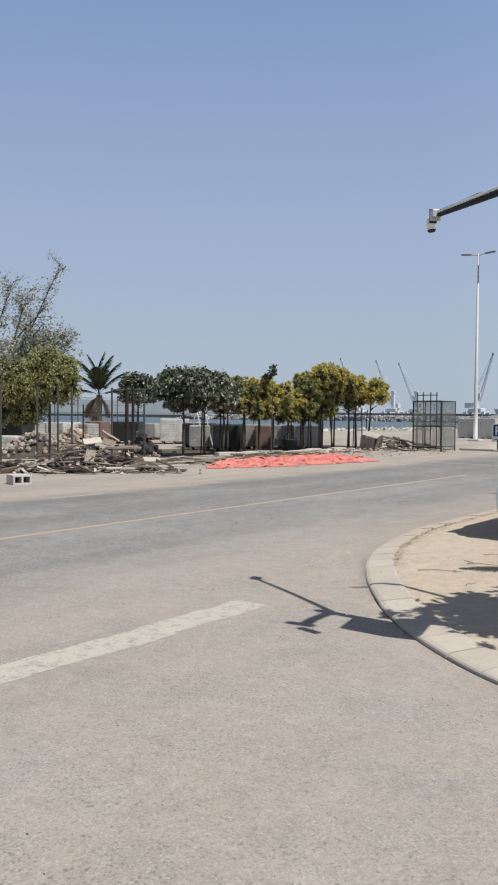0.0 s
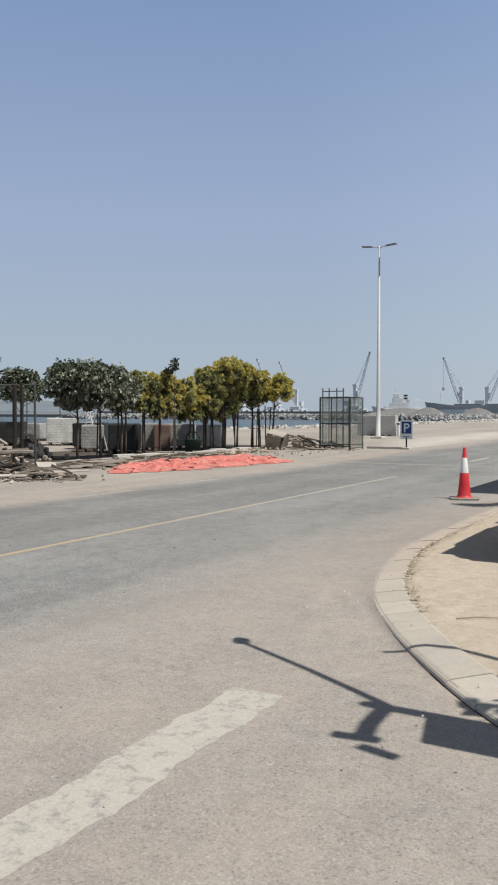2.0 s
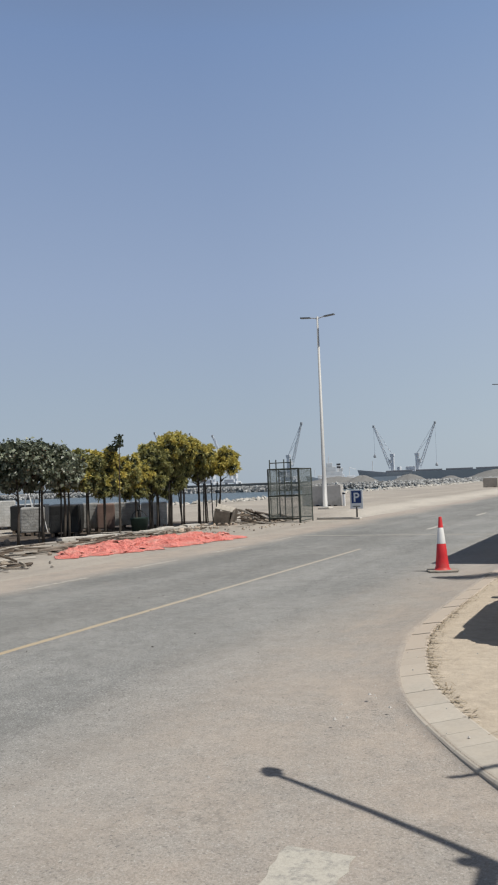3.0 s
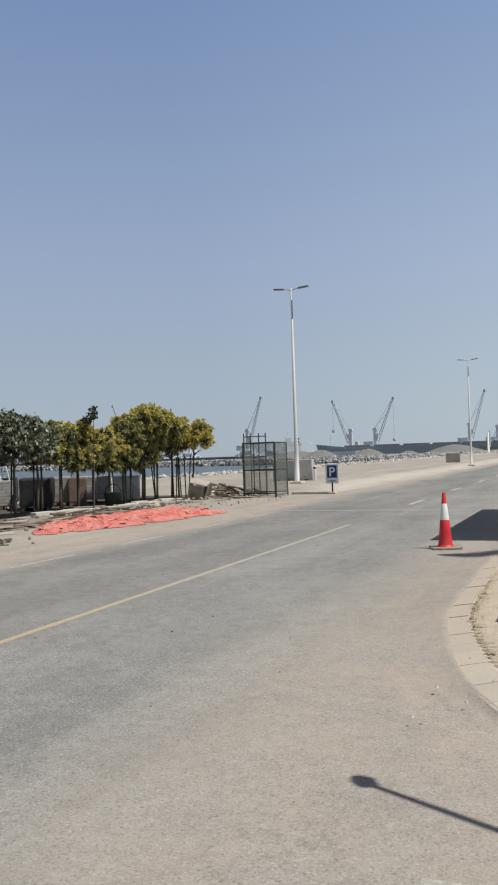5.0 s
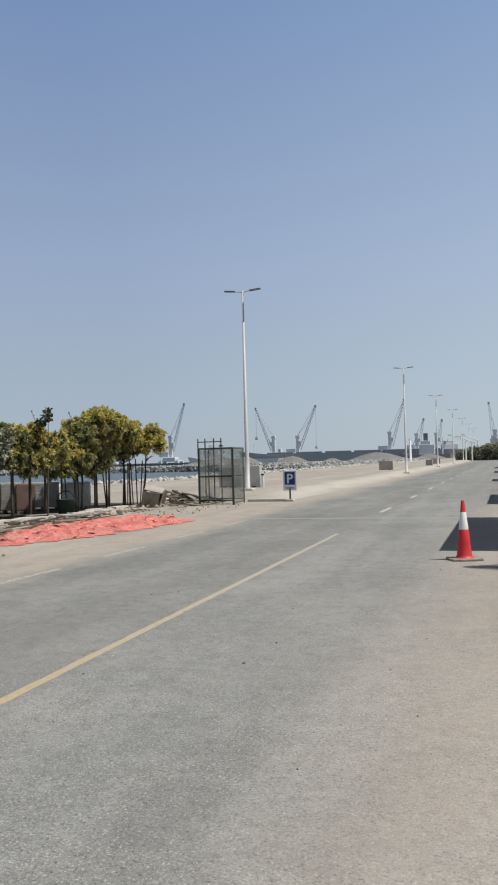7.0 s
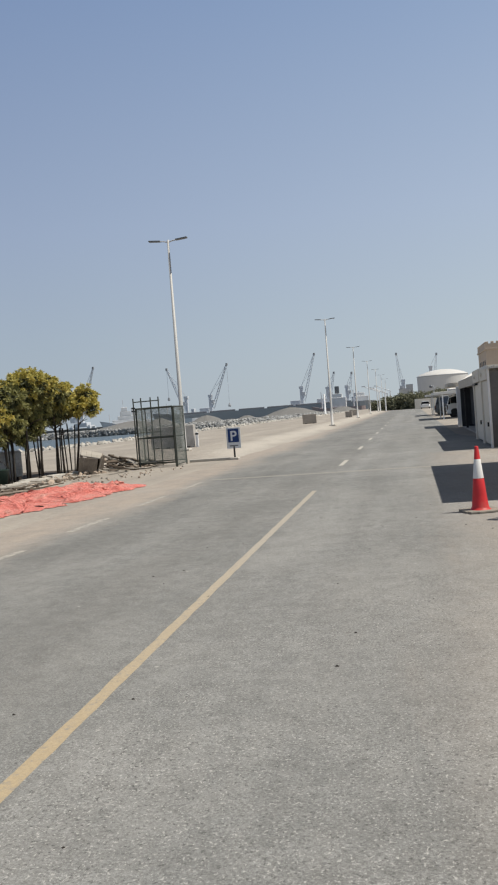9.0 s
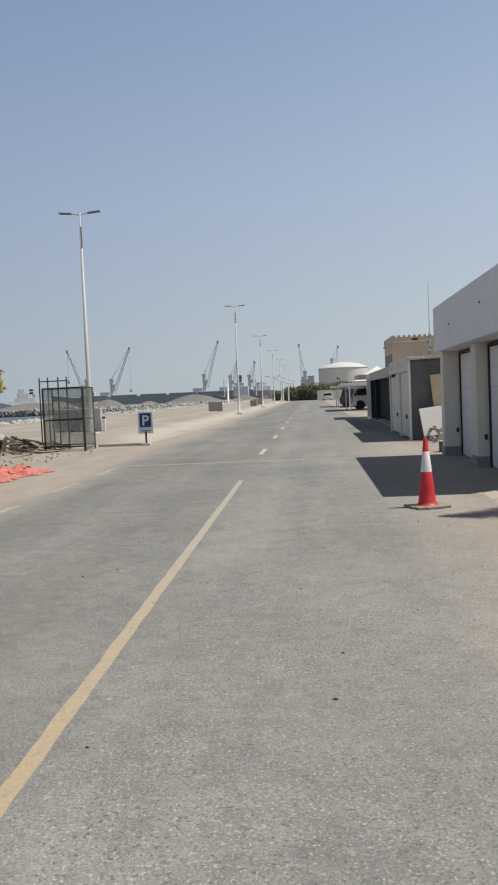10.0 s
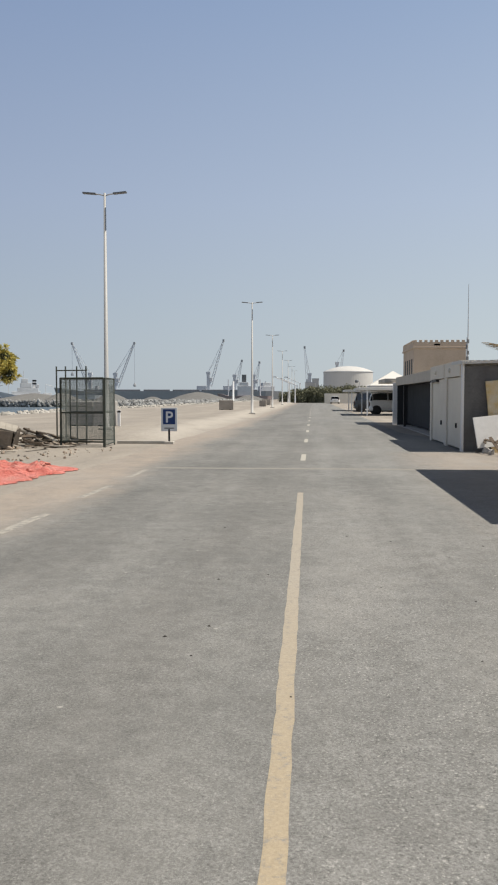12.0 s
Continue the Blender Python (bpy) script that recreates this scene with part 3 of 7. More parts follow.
def lathe(bm, profile, seg=24, m=None):
    """Turns (radius, height) pairs round the z axis."""
    m = m or Matrix()
    rings = []
    for r, z in profile:
        if r < 1e-5:
            rings.append([bm.verts.new(m @ Vector((0, 0, z)))])
        else:
            rings.append([bm.verts.new(m @ Vector((r * math.cos(a), r * math.sin(a), z))) for a in (2 * math.pi * k / seg for k in range(seg))])
    for a, b in zip(rings, rings[1:]):
        for k in range(seg):
            q = [a[k % len(a)], a[(k + 1) % len(a)], b[(k + 1) % len(b)], b[k % len(b)]]
            q = list(dict.fromkeys(q))
            if len(q) > 2:
                bm.faces.new(q)
    return bm


def B():
    return bmesh.new()


def rnd(a, b):
    return random.uniform(a, b)


def spline(pts, step):
    """Points every step metres along a smooth curve through pts, with the direction there."""
    pts = [Vector(p) for p in pts]
    fine = []
    for i in range(len(pts) - 1):
        p0, p1, p2, p3 = pts[max(i - 1, 0)], pts[i], pts[i + 1], pts[min(i + 2, len(pts) - 1)]
        for k in range(24):
            s = k / 24
            fine.append(0.5 * (2 * p1 + (p2 - p0) * s + (2 * p0 - 5 * p1 + 4 * p2 - p3) * s * s + (3 * p1 - p0 - 3 * p2 + p3) * s ** 3))
    fine.append(pts[-1])
    out, left = [fine[0]], step
    for a, b in zip(fine, fine[1:]):
        d = (b - a).length
        while d >= left:
            a = a + (b - a) * (left / d)
            out.append(a.copy())
            d = (b - a).length
            left = step
        left -= d
    return out


def stone_mesh(name, material, rough=0.28, seed=0, cuts=2):
    """An uneven broken stone about one metre across."""
    b = B()
    bmesh.ops.create_icosphere(b, subdivisions=cuts, radius=0.5)
    off = Vector((seed * 7.3, seed * 3.1, seed * 1.7))
    for v in b.verts:
        n = noise.noise(v.co * 2.1 + off) * rough + noise.noise(v.co * 5.2 + off) * rough * 0.4
        flat = max(abs(v.co.x), abs(v.co.y), abs(v.co.z))
        v.co = v.co * (0.62 + 0.38 * 0.5 / max(flat, 0.25)) * (1 + n)
    me = bpy.data.meshes.new(name)
    b.to_mesh(me)
    b.free()
    me.materials.append(material)
    return me


# ---- ground, road, water ----
def lot_rise(x, y):
    """How far the sand lot beside the road stands above it."""
    a, b = min(max((y - 36) / 4, 0), 1), min(max((-12.4 - x) / 1.8, 0), 1)
    return 0.2 * a * b


def ground_sheet():
    """Sand that runs to the horizon, dips under the sea along the shore and rises a little towards the parking on the other side."""
    xs = [-4500, -900, -60, -36, -32.5, -30.5, -29, -20, -14.2, -12.4, -8, -4.2, -3.0, 10, 60, 900, 4500]
    zs = [-9, -9, -7, -3.5, -1.5, -0.4, 0, 0, 0, 0, 0, 0, 0, 0, 0, 0, 0]
    ys = [-4500, -600, -60, 0, 36, 40, 48, 62, 110, 190, 240, 600, 4500]
    shore = [-12, -12, -12, -12, -10.5, -9, -6, -0.5, 0.5, 3, 4, 4, 4]
    verts, polys = [], []
    for y, s in zip(ys, shore):
        for x, z in zip(xs, zs):
            verts.append((x + (s if -61 < x < -28 else 0), y, z + (lot_rise(x, y) if x > -30 else 0)))
    n = len(xs)
    for j in range(len(ys) - 1):
        for i in range(n - 1):
            a = j * n + i
            polys.append((a, a + 1, a + n + 1, a + n))
    return faces("ground", verts, polys, SAND)


tagged(new("ground", ground_sheet()), "pale dusty sand with pebbles and tracks", "ground", kind="structure")

bm = B()
ring = [(-12.6, -60), (-3.05, -60), (-3.05, -14), (14, -14), (14, 8), (-2.0, 8), (-2.0, 18.2), (-3.2, 19), (-3.2, 36), (-4.3, 44), (-4.3, 290), (-12.0, 290), (-12.0, 60), (-12.6, 40)]
top = [bm.verts.new((x, y, 0.005)) for x, y in ring]
low = [bm.verts.new((x, y, -0.05)) for x, y in ring]
bm.faces.new(top)
for i in range(len(ring)):
    j = (i + 1) % len(ring)
    bm.faces.new((low[i], low[j], top[j], top[i]))
setting("road", bm, ASPHALT, "worn grey asphalt road under blown sand", "road")

bm = B()
s = 4500
vs = [bm.verts.new(p) for p in ((-s, -s, -1.3), (-26.0, -s, -1.3), (-26.0, s, -1.3), (-s, s, -1.3))]
bm.faces.new(vs)
setting("water", bm, WATER, "calm grey-blue harbour water", "water")


def stripe(name, x0, x1, y0, y1, material, label, z=0.0062, rag=0.005, step=0.3, slant=0.0):
    """A painted line along y with edges that wander by rag; slant is its drift in x for each metre."""
    bm = B()
    n = max(2, int((y1 - y0) / step))
    rows = []
    for k in range(n + 1):
        y = y0 + (y1 - y0) * k / n
        d = slant * (y - y1)
        e0, e1 = (1.6 * rag * noise.noise(Vector((y * 2.6, q, x0))) + rnd(-rag, rag) * 0.5 for q in (1, 7))
        rows.append((bm.verts.new((x0 + d + e0, y, z)), bm.verts.new((x1 + d + e1, y, z))))
    for a, b in zip(rows, rows[1:]):
        bm.faces.new((a[0], a[1], b[1], b[0]))
    return setting(name, bm, material, label, "road marking")


stripe("road_marking_centre", -8.145, -8.055, -12, 21.7, YELLOW_LINE, "faded yellow centre line on the asphalt", rag=0.0055, step=0.12, slant=-0.0062)
for k, y in enumerate([28.3, 36.2, 44.1, 52.0, 59.9, 67.8, 75.7, 83.6, 91.5, 107.3, 123.1, 138.9]):
    stripe("road_marking_dash_%d" % (k + 1), -8.20, -8.08, y, y + 2.2, WHITE_LINE, "white dash of the broken centre line")
stripe("road_marking_stop", -3.735, -3.435, -2.0, 6.99, STOP_LINE, "broad chipped white stop line", rag=0.034, step=0.07)
for k, (y, l) in enumerate(((11.2, 1.2), (14.3, 1.6), (17.5, 1.6), (20.8, 1.7), (24.0, 1.6))):
    stripe("road_marking_edge_%d" % (k + 1), -11.36, -11.24, y, y + l, EDGE_LINE, "faded dash of the edge line under dust", rag=0.02, step=0.15, slant=0.03)
bm = B()
box(bm, -11.2, -5.6, 25.95, 26.2, 0.0, 0.006)
setting("road_marking_cross", bm, JOINT, "faint pale joint across the road", "road marking")


# ---- kerb and sandy island ----
KERB_PATH = [(-4.55, 18.4, 0), (-4.56, 15.5, 0), (-4.55, 13.2, 0), (-4.48, 11.65, 0), (-4.22, 10.35, 0), (-3.9, 9.42, 0), (-3.42, 8.53, 0),
             (-2.98, 7.88, 0), (-2.45, 7.22, 0), (-1.85, 6.66, 0), (-1.2, 6.22, 0), (-0.3, 5.88, 0), (1.0, 5.68, 0), (4.0, 5.6, 0), (9.0, 5.6, 0)]
kerb_line = spline(KERB_PATH, 0.125)


def inward(i, d):
    a, b = kerb_line[max(i - 1, 0)], kerb_line[min(i + 1, len(kerb_line) - 1)]
    t = (b - a).normalized()
    return kerb_line[i] + Vector((-t.y, t.x, 0)) * d


kerb = tagged(new("kerb"), "low curved kerb of dusty concrete stones", "kerb", kind="structure")
PROFILE = [(0.0, -0.05), (0.0, 0.018), (0.010, 0.028), (0.04, 0.038), (0.265, 0.068), (0.285, 0.062), (0.285, -0.05)]
i = 0
while i + 4 < len(kerb_line):
    n = random.choice((2, 3, 3, 4))
    bm = B()
    rings = []
    dz, dx = rnd(-0.003, 0.003), rnd(-0.004, 0.004)
    for k in range(i, i + n + 1):
        shift = 0.003 if k == i else (-0.003 if k == i + n else 0)
        t = (kerb_line[min(k + 1, len(kerb_line) - 1)] - kerb_line[max(k - 1, 0)]).normalized()
        ring = []
        lift = min(max((k - 58) / 30, 0), 1)
        for d, z in PROFILE:
            p = inward(k, d + dx) + t * shift
            ring.append(bm.verts.new((p.x, p.y, z + dz + (lift * (0.008 - 0.03 * d) if z > 0 else 0))))
        rings.append(ring)
    for a, b in zip(rings, rings[1:]):
        for k in range(len(PROFILE) - 1):
            bm.faces.new((a[k], b[k], b[k + 1], a[k + 1]))
    bm.faces.new(rings[0])
    bm.faces.new(list(reversed(rings[-1])))
    part("kerb_stone", bm, KERB, kerb)
    i += n

bm = B()
inner = [inward(k, 0.28) for k in range(0, len(kerb_line), 2)]
loop = [(p.x, p.y) for p in inner] + [(9, 18.4)]
top = [bm.verts.new((x, y, 0.06)) for x, y in loop]
low = [bm.verts.new((x, y, -0.05)) for x, y in loop]
f = bm.faces.new(top)
if f.normal.z < 0:
    f.normal_flip()
for k in range(len(loop)):
    j = (k + 1) % len(loop)
    bm.faces.new((low[k], low[j], top[j], top[k]))
bmesh.ops.triangulate(bm, faces=[f for f in bm.faces if len(f.verts) > 4])
setting("pavement", bm, SAND, "sandy island inside the kerb", "pavement")

# sand blown against the outer face of the kerb
bm = B()
rows = []
for k in range(0, 92):
    f = min(1.0, (92 - k) / 22)
    over = 0.22 if k < 60 else 0.22 * max(0.0, 1 - (k - 60) / 16)
    wide = (0.42 + 0.10 * noise.noise(Vector((k * 0.07, 2, 0)))) * f + 0.02
    high = 0.036 * f
    rows.append([])
    for dist, z in ((0.03 + 0.34 * over, 0.034 + 0.02 * over), (0.03 + 0.17 * over, 0.044 + 0.05 * over), (0.02, high + 0.03 * over), (-0.33 * wide, high * 0.6), (-0.66 * wide, high * 0.25), (-wide, 0.002)):
        p = inward(k, dist - 0.004)
        rows[-1].append(bm.verts.new((p.x, p.y, z)))
for a, c in zip(rows, rows[1:]):
    for k in range(5):
        bm.faces.new((a[k], a[k + 1], c[k + 1], c[k])).smooth = True
setting("sand_drift", bm, ASPHALT, "low drift of sand against the kerb", "sand")

# thin dark strip painted as the shade and dirt along the kerb foot
bm = B()
rows = []
for k in range(70, len(kerb_line)):
    wide = 0.006 + 0.012 * abs(noise.noise(Vector((k * 0.23, 9, 0)))) + 0.010 * min(1.0, (k - 70) / 20)
    a, c = inward(k, 0.006), inward(k, -wide)
    rows.append((bm.verts.new((a.x, a.y, 0.006)), bm.verts.new((c.x, c.y, 0.0045))))
for a, c in zip(rows, rows[1:]):
    bm.faces.new((a[0], a[1], c[1], c[0]))
setting("kerb_joint", bm, SOIL_SHADE, "dark line of painted shade and dirt along the kerb foot", "kerb")

# dry litter along the inside of the kerb
verts, polys = [], []
for _ in range(800):
    k = min(125, max(8, int(random.gauss(56, 26))))
    p = inward(k, 0.275 + abs(random.gauss(0, 0.05)))
    if not 8.9 < p.y < 16.8 and random.random() < 0.9:
        continue
    a, l, w = rnd(0, 6.3), rnd(0.008, 0.045), rnd(0.001, 0.004)
    d, c = Vector((math.cos(a), math.sin(a), rnd(-0.1, 0.3))) * l, Vector((-math.sin(a), math.cos(a), 0)) * w
    b0 = len(verts)
    q = Vector((p.x, p.y, 0.066 + rnd(0, 0.012)))
    verts += [q - d - c, q - d + c, q + d + c, q + d - c]
    polys.append((b0, b0 + 1, b0 + 2, b0 + 3))
tagged(new("dry_litter", faces("dry_litter", verts, polys, LEAF_DRY)), "dry grass and palm litter along the kerb", "litter", kind="stuff")

verts, polys = [], []
for _ in range(420):
    which = random.random()
    if which < 0.5:
        x, y, z = rnd(-9, 1.0), rnd(3.5, 16), 0.005
        if x > -4.7 and y > 6.5:
            z = 0.06
    else:
        x, y, z = rnd(-4.2, 0), rnd(8.5, 14), 0.06
        if x > -3 and y < 9:
            continue
    r = rnd(0.004, 0.011) if which < 0.9 else rnd(0.010, 0.018)
    b0, o = len(verts), rnd(0, 6)
    verts += [(x + r * math.cos(o + a), y + r * math.sin(o + a) * rnd(0.6, 1), z - 0.002) for a in (0, 1.6, 3.1, 4.7)] + [(x, y, z + r * 0.8)]
    polys += [(b0 + k, b0 + (k + 1) % 4, b0 + 4) for k in range(4)]
PEBBLE = [stone_mesh("pebble", CONCRETE, 0.25, k, 1) for k in range(3)]
tagged(new("pebbles", faces("pebbles", verts, polys, CONCRETE)), "loose pebbles on road and sand", "pebbles", kind="stuff")


verts, polys = [], []
for _ in range(108):
    x, y, r = rnd(-9.6, -5.2), rnd(8.0, 21.0), rnd(0.008, 0.016)
    if _ > 37:
        x, y, r = rnd(-5.5, 0.4), rnd(2.6, 6.8), rnd(0.003, 0.008)
    b0, o = len(verts), rnd(0, 6)
    verts += [(x + r * 1.3 * math.cos(o + a), y + r * math.sin(o + a) * rnd(0.6, 1), 0.003) for a in (0, 1.2, 2.5, 3.8, 5.0)] + [(x, y, 0.004 + r * 0.7)]
    polys += [(b0 + k, b0 + (k + 1) % 5, b0 + 5) for k in range(5)]
tagged(new("dark_pebbles", faces("dark_pebbles", verts, polys, STAKE)), "small dark stones scattered on the road", "pebbles", kind="stuff")

# ---- leaves, trees and palms ----
def leaf_cloud(name, clumps, size, material, hang=0.3, narrow=0.45):
    """Leaves scattered through clumps of (centre, radius, count); each leaf is a folded blade."""
    verts, polys = [], []
    for c, r, n in clumps:
        c = Vector(c)
        for _ in range(n):
            d = Vector((random.gauss(0, 1), random.gauss(0, 1), random.gauss(0, 1))).normalized()
            p = c + Vector((d.x * r[0], d.y * r[1], d.z * r[2])) * (random.random() ** 0.45)
            l = size * rnd(0.6, 1.3)
            a = (d * 0.6 + Vector((rnd(-1, 1), rnd(-1, 1), rnd(-1, 0.6) - hang))).normalized()
            s = a.cross(Vector((rnd(-1, 1), rnd(-1, 1), rnd(-1, 1)))).normalized() * l * narrow
            fold = a.cross(s).normalized() * l * 0.12
            b0 = len(verts)
            verts += [p, p + a * l * 0.5 + s + fold, p + a * l, p + a * l * 0.5 - s + fold]
            polys.append((b0, b0 + 1, b0 + 2, b0 + 3))
    return faces(name, verts, polys, material)


def twig_leaves(name, twigs, size, material, spread=0.07, narrow=0.4):
    """Small leaves set along twigs, each given as start, end and count."""
    verts, polys = [], []
    for p, q, n in twigs:
        for _ in range(n):
            c = p.lerp(q, rnd(0.1, 1.05)) + Vector((random.gauss(0, spread), random.gauss(0, spread), random.gauss(0, spread)))
            a = Vector((rnd(-1, 1), rnd(-1, 1), rnd(-0.8, 0.8))).normalized()
            l = size * rnd(0.6, 1.3)
            s = a.cross(Vector((rnd(-1, 1), rnd(-1, 1), rnd(-1, 1)))).normalized() * l * narrow
            b0 = len(verts)
            verts += [c, c + a * l * 0.5 + s, c + a * l, c + a * l * 0.5 - s]
            polys.append((b0, b0 + 1, b0 + 2, b0 + 3))
    return faces(name, verts, polys, material)


def limbs(bm, base, top, r, spread, count):
    """A tapering trunk with limbs that part from its upper half."""
    base, top = Vector(base), Vector(top)
    mid = base.lerp(top, 0.5) + Vector((rnd(-0.05, 0.05), rnd(-0.05, 0.05), 0))
    tube(bm, [base, base.lerp(mid, 0.5), mid, top], [r * 1.15, r, r * 0.85, r * 0.45], 7)
    ends = []
    for k in range(count):
        a = 6.283 * k / count + rnd(-0.4, 0.4)
        s = mid.lerp(top, rnd(0.2, 0.95))
        e = s + Vector((math.cos(a) * spread, math.sin(a) * spread, rnd(0.25, 0.8) * spread))
        tube(bm, [s, s.lerp(e, 0.5) + Vector((0, 0, 0.05 * spread)), e], [r * 0.5, r * 0.3, r * 0.12], 5)
        ends.append(e)
    return ends


def sprays(name, tufts, length, width, material):
    """Feathery leaves that spring from tufts and hang over at their tips; each tuft: centre, outward direction, size, count."""
    verts, polys = [], []
    for c, out, size, n in tufts:
        for _ in range(n):
            a = (out * rnd(0.2, 0.9) + Vector((random.gauss(0, 0.6), random.gauss(0, 0.6), random.gauss(0.15, 0.5)))).normalized()
            l = length * size * rnd(0.6, 1.25)
            s = a.cross(Vector((rnd(-1, 1), rnd(-1, 1), rnd(-0.4, 1)))).normalized() * width * size * rnd(0.6, 1.2)
            p = c + a * l * rnd(0.0, 0.35)
            q = p + a * l * 0.55 + Vector((0, 0, -0.06 * l))
            e = q + a * l * 0.45 + Vector((0, 0, -0.20 * l))
            b0 = len(verts)
            verts += [p - s * 0.3, p + s * 0.3, q + s, q - s, e]
            polys += [(b0, b0 + 1, b0 + 2, b0 + 3), (b0 + 3, b0 + 2, b0 + 4)]
    return faces(name, verts, polys, material)


def nursery_tree(x, y, height, width, foliage, label, lean=(0, 0), foot=0.0, leaf=0.10, dens=1.0, low=0.42, stake=True, beneath=None, narrow=0.3, feather=False):
    """A staked young tree whose crown is a bunch of lobes, one at the end of each limb, with gaps between them."""
    t = thing("young_tree", T(x, y, foot), label, "tree", "young trees along the yard")
    bm = B()
    limbs(bm, (0, 0, -0.05), (lean[0] * 0.7, lean[1] * 0.7, height * 0.68), 0.035 + 0.01 * rnd(0, 1), width * 0.3, 5)
    part("trunk", bm, BARK, t, smooth=True)
    if stake:
        bm = B()
        sx, sy = rnd(-0.12, 0.12), rnd(-0.12, 0.12)
        tube(bm, [(sx, sy, 0), (sx * 0.6 + lean[0] * 0.3, sy * 0.6 + lean[1] * 0.3, height * rnd(0.48, 0.58))], 0.022, 6)
        part("stake", bm, STAKE, t, "dark timber stake")
    mid = Vector((lean[0], lean[1], height * (1 + low) / 2))
    half = height * (1 - low) / 2
    lobes = [(mid + Vector((0, 0, half * 0.05)), min(half * 0.58, width * 0.32))]
    count = int(width * 6) if width > 2.4 else 10 if feather else 8
    for k in range(count):
        a = 6.283 * k / count + rnd(-0.4, 0.4)
        up = rnd(-0.62, 0.72)
        r = width * (rnd(0.14, 0.23) if feather else rnd(0.17, 0.26))
        ring = math.sqrt(max(0.1, 1 - up * up)) * max(0.12, width * 0.52 - r)
        lobes.append((mid + Vector((math.cos(a) * ring, math.sin(a) * ring, up * (half - r * 0.7))), r))
    upper, under, core = [], [], []
    for c, r in lobes:
        n = int((38 if feather else 44) * (r / 0.4) ** 1.6 * dens)
        for _ in range(max(n, 8)):
            d = Vector((random.gauss(0, 1), random.gauss(0, 1), random.gauss(0.15, 1))).normalized()
            p = c + Vector((d.x * r, d.y * r, d.z * r * 0.95)) * rnd(0.66, 1.16)
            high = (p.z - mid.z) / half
            # Paler leaves above, darker below: leaf colour with lit tops and shade painted in.
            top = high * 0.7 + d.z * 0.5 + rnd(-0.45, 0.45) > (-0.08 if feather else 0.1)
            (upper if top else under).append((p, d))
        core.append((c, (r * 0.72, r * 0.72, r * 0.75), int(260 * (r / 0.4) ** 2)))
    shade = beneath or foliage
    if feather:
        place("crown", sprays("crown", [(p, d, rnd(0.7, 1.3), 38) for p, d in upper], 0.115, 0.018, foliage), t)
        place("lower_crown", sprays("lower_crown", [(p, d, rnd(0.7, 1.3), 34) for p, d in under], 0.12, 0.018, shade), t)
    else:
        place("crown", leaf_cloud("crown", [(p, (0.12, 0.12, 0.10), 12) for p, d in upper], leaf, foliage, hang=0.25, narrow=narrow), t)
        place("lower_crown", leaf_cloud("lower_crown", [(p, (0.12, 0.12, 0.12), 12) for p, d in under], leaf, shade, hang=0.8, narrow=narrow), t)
    # dark filling leaves: shade between the lobes, put into their colour
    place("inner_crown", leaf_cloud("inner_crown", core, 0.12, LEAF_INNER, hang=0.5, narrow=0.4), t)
    return t


def frond_mesh(length, droop, material, width=0.42, n=34):
    """A palm frond along +x: a stem that arches over, with leaflets on both sides."""
    verts, polys = [], []

    def at(s):
        return Vector((length * s * (1 - 0.18 * s * droop), 0, length * (0.35 * s - droop * 0.75 * s * s)))

    for k in range(8):
        a, b = at(k / 8), at((k + 1) / 8)
        w = 0.022 * (1 - k / 9)
        b0 = len(verts)
        verts += [a + Vector((0, -w, 0)), a + Vector((0, w, 0)), b + Vector((0, w, 0)), b + Vector((0, -w, 0)), a + Vector((0, 0, -w)), b + Vector((0, 0, -w))]
        polys += [(b0, b0 + 1, b0 + 2, b0 + 3), (b0, b0 + 3, b0 + 5, b0 + 4), (b0 + 1, b0 + 4, b0 + 5, b0 + 2)]
    for k in range(n):
        s = 0.14 + 0.86 * k / n
        p, q = at(s), at(min(s + 0.02, 1.0))
        fwd = (q - p).normalized() if s < 0.99 else Vector((1, 0, -0.5)).normalized()
        l = width * math.sin(math.pi * min(0.12 + 0.85 * s, 0.97)) * rnd(0.85, 1.1)
        for side in (-1, 1):
            tip = p + fwd * l * 0.75 + Vector((0, side * l, -l * rnd(0.15, 0.5)))
            w = fwd * 0.026
            b0 = len(verts)
            verts += [p - w, p + w, p.lerp(tip, 0.55) + w * 0.8 + Vector((0, 0, 0.02)), tip, p.lerp(tip, 0.55) - w * 0.8 + Vector((0, 0, 0.02))]
            polys.append((b0, b0 + 1, b0 + 2, b0 + 3, b0 + 4))
    return faces("frond", verts, polys, material)


def palm(x, y, trunk_h, length, count, label, material=LEAF_PALM, foot=0.0, up=50, thick=0.14, turn=0.0, wide=0.42, leaflets=34):
    t = thing("palm_tree", T(x, y, foot), label, "palm tree")
    bm = B()
    pts = [(0.03 * math.sin(k), 0.02 * math.cos(k), trunk_h * k / 8) for k in range(9)]
    tube(bm, pts, [thick * (1.25 if k == 0 else 1.0 + 0.10 * (k % 2)) for k in range(9)], 10)
    part("trunk", bm, BARK, t)
    kinds = [frond_mesh(length * f, d, material, wide, leaflets) for f, d in ((1.0, 0.55), (0.92, 0.8), (0.85, 1.05), (1.0, 0.35))]
    for k in range(count):
        tilt = up - 85 * (k / count) + rnd(-6, 6)
        place("frond", kinds[k % 4], t, T(0, 0, trunk_h) @ T(0, 0, 0, 0, 0, turn + k * 137.5) @ T(0, 0, 0, 0, -tilt, 0))
    return t


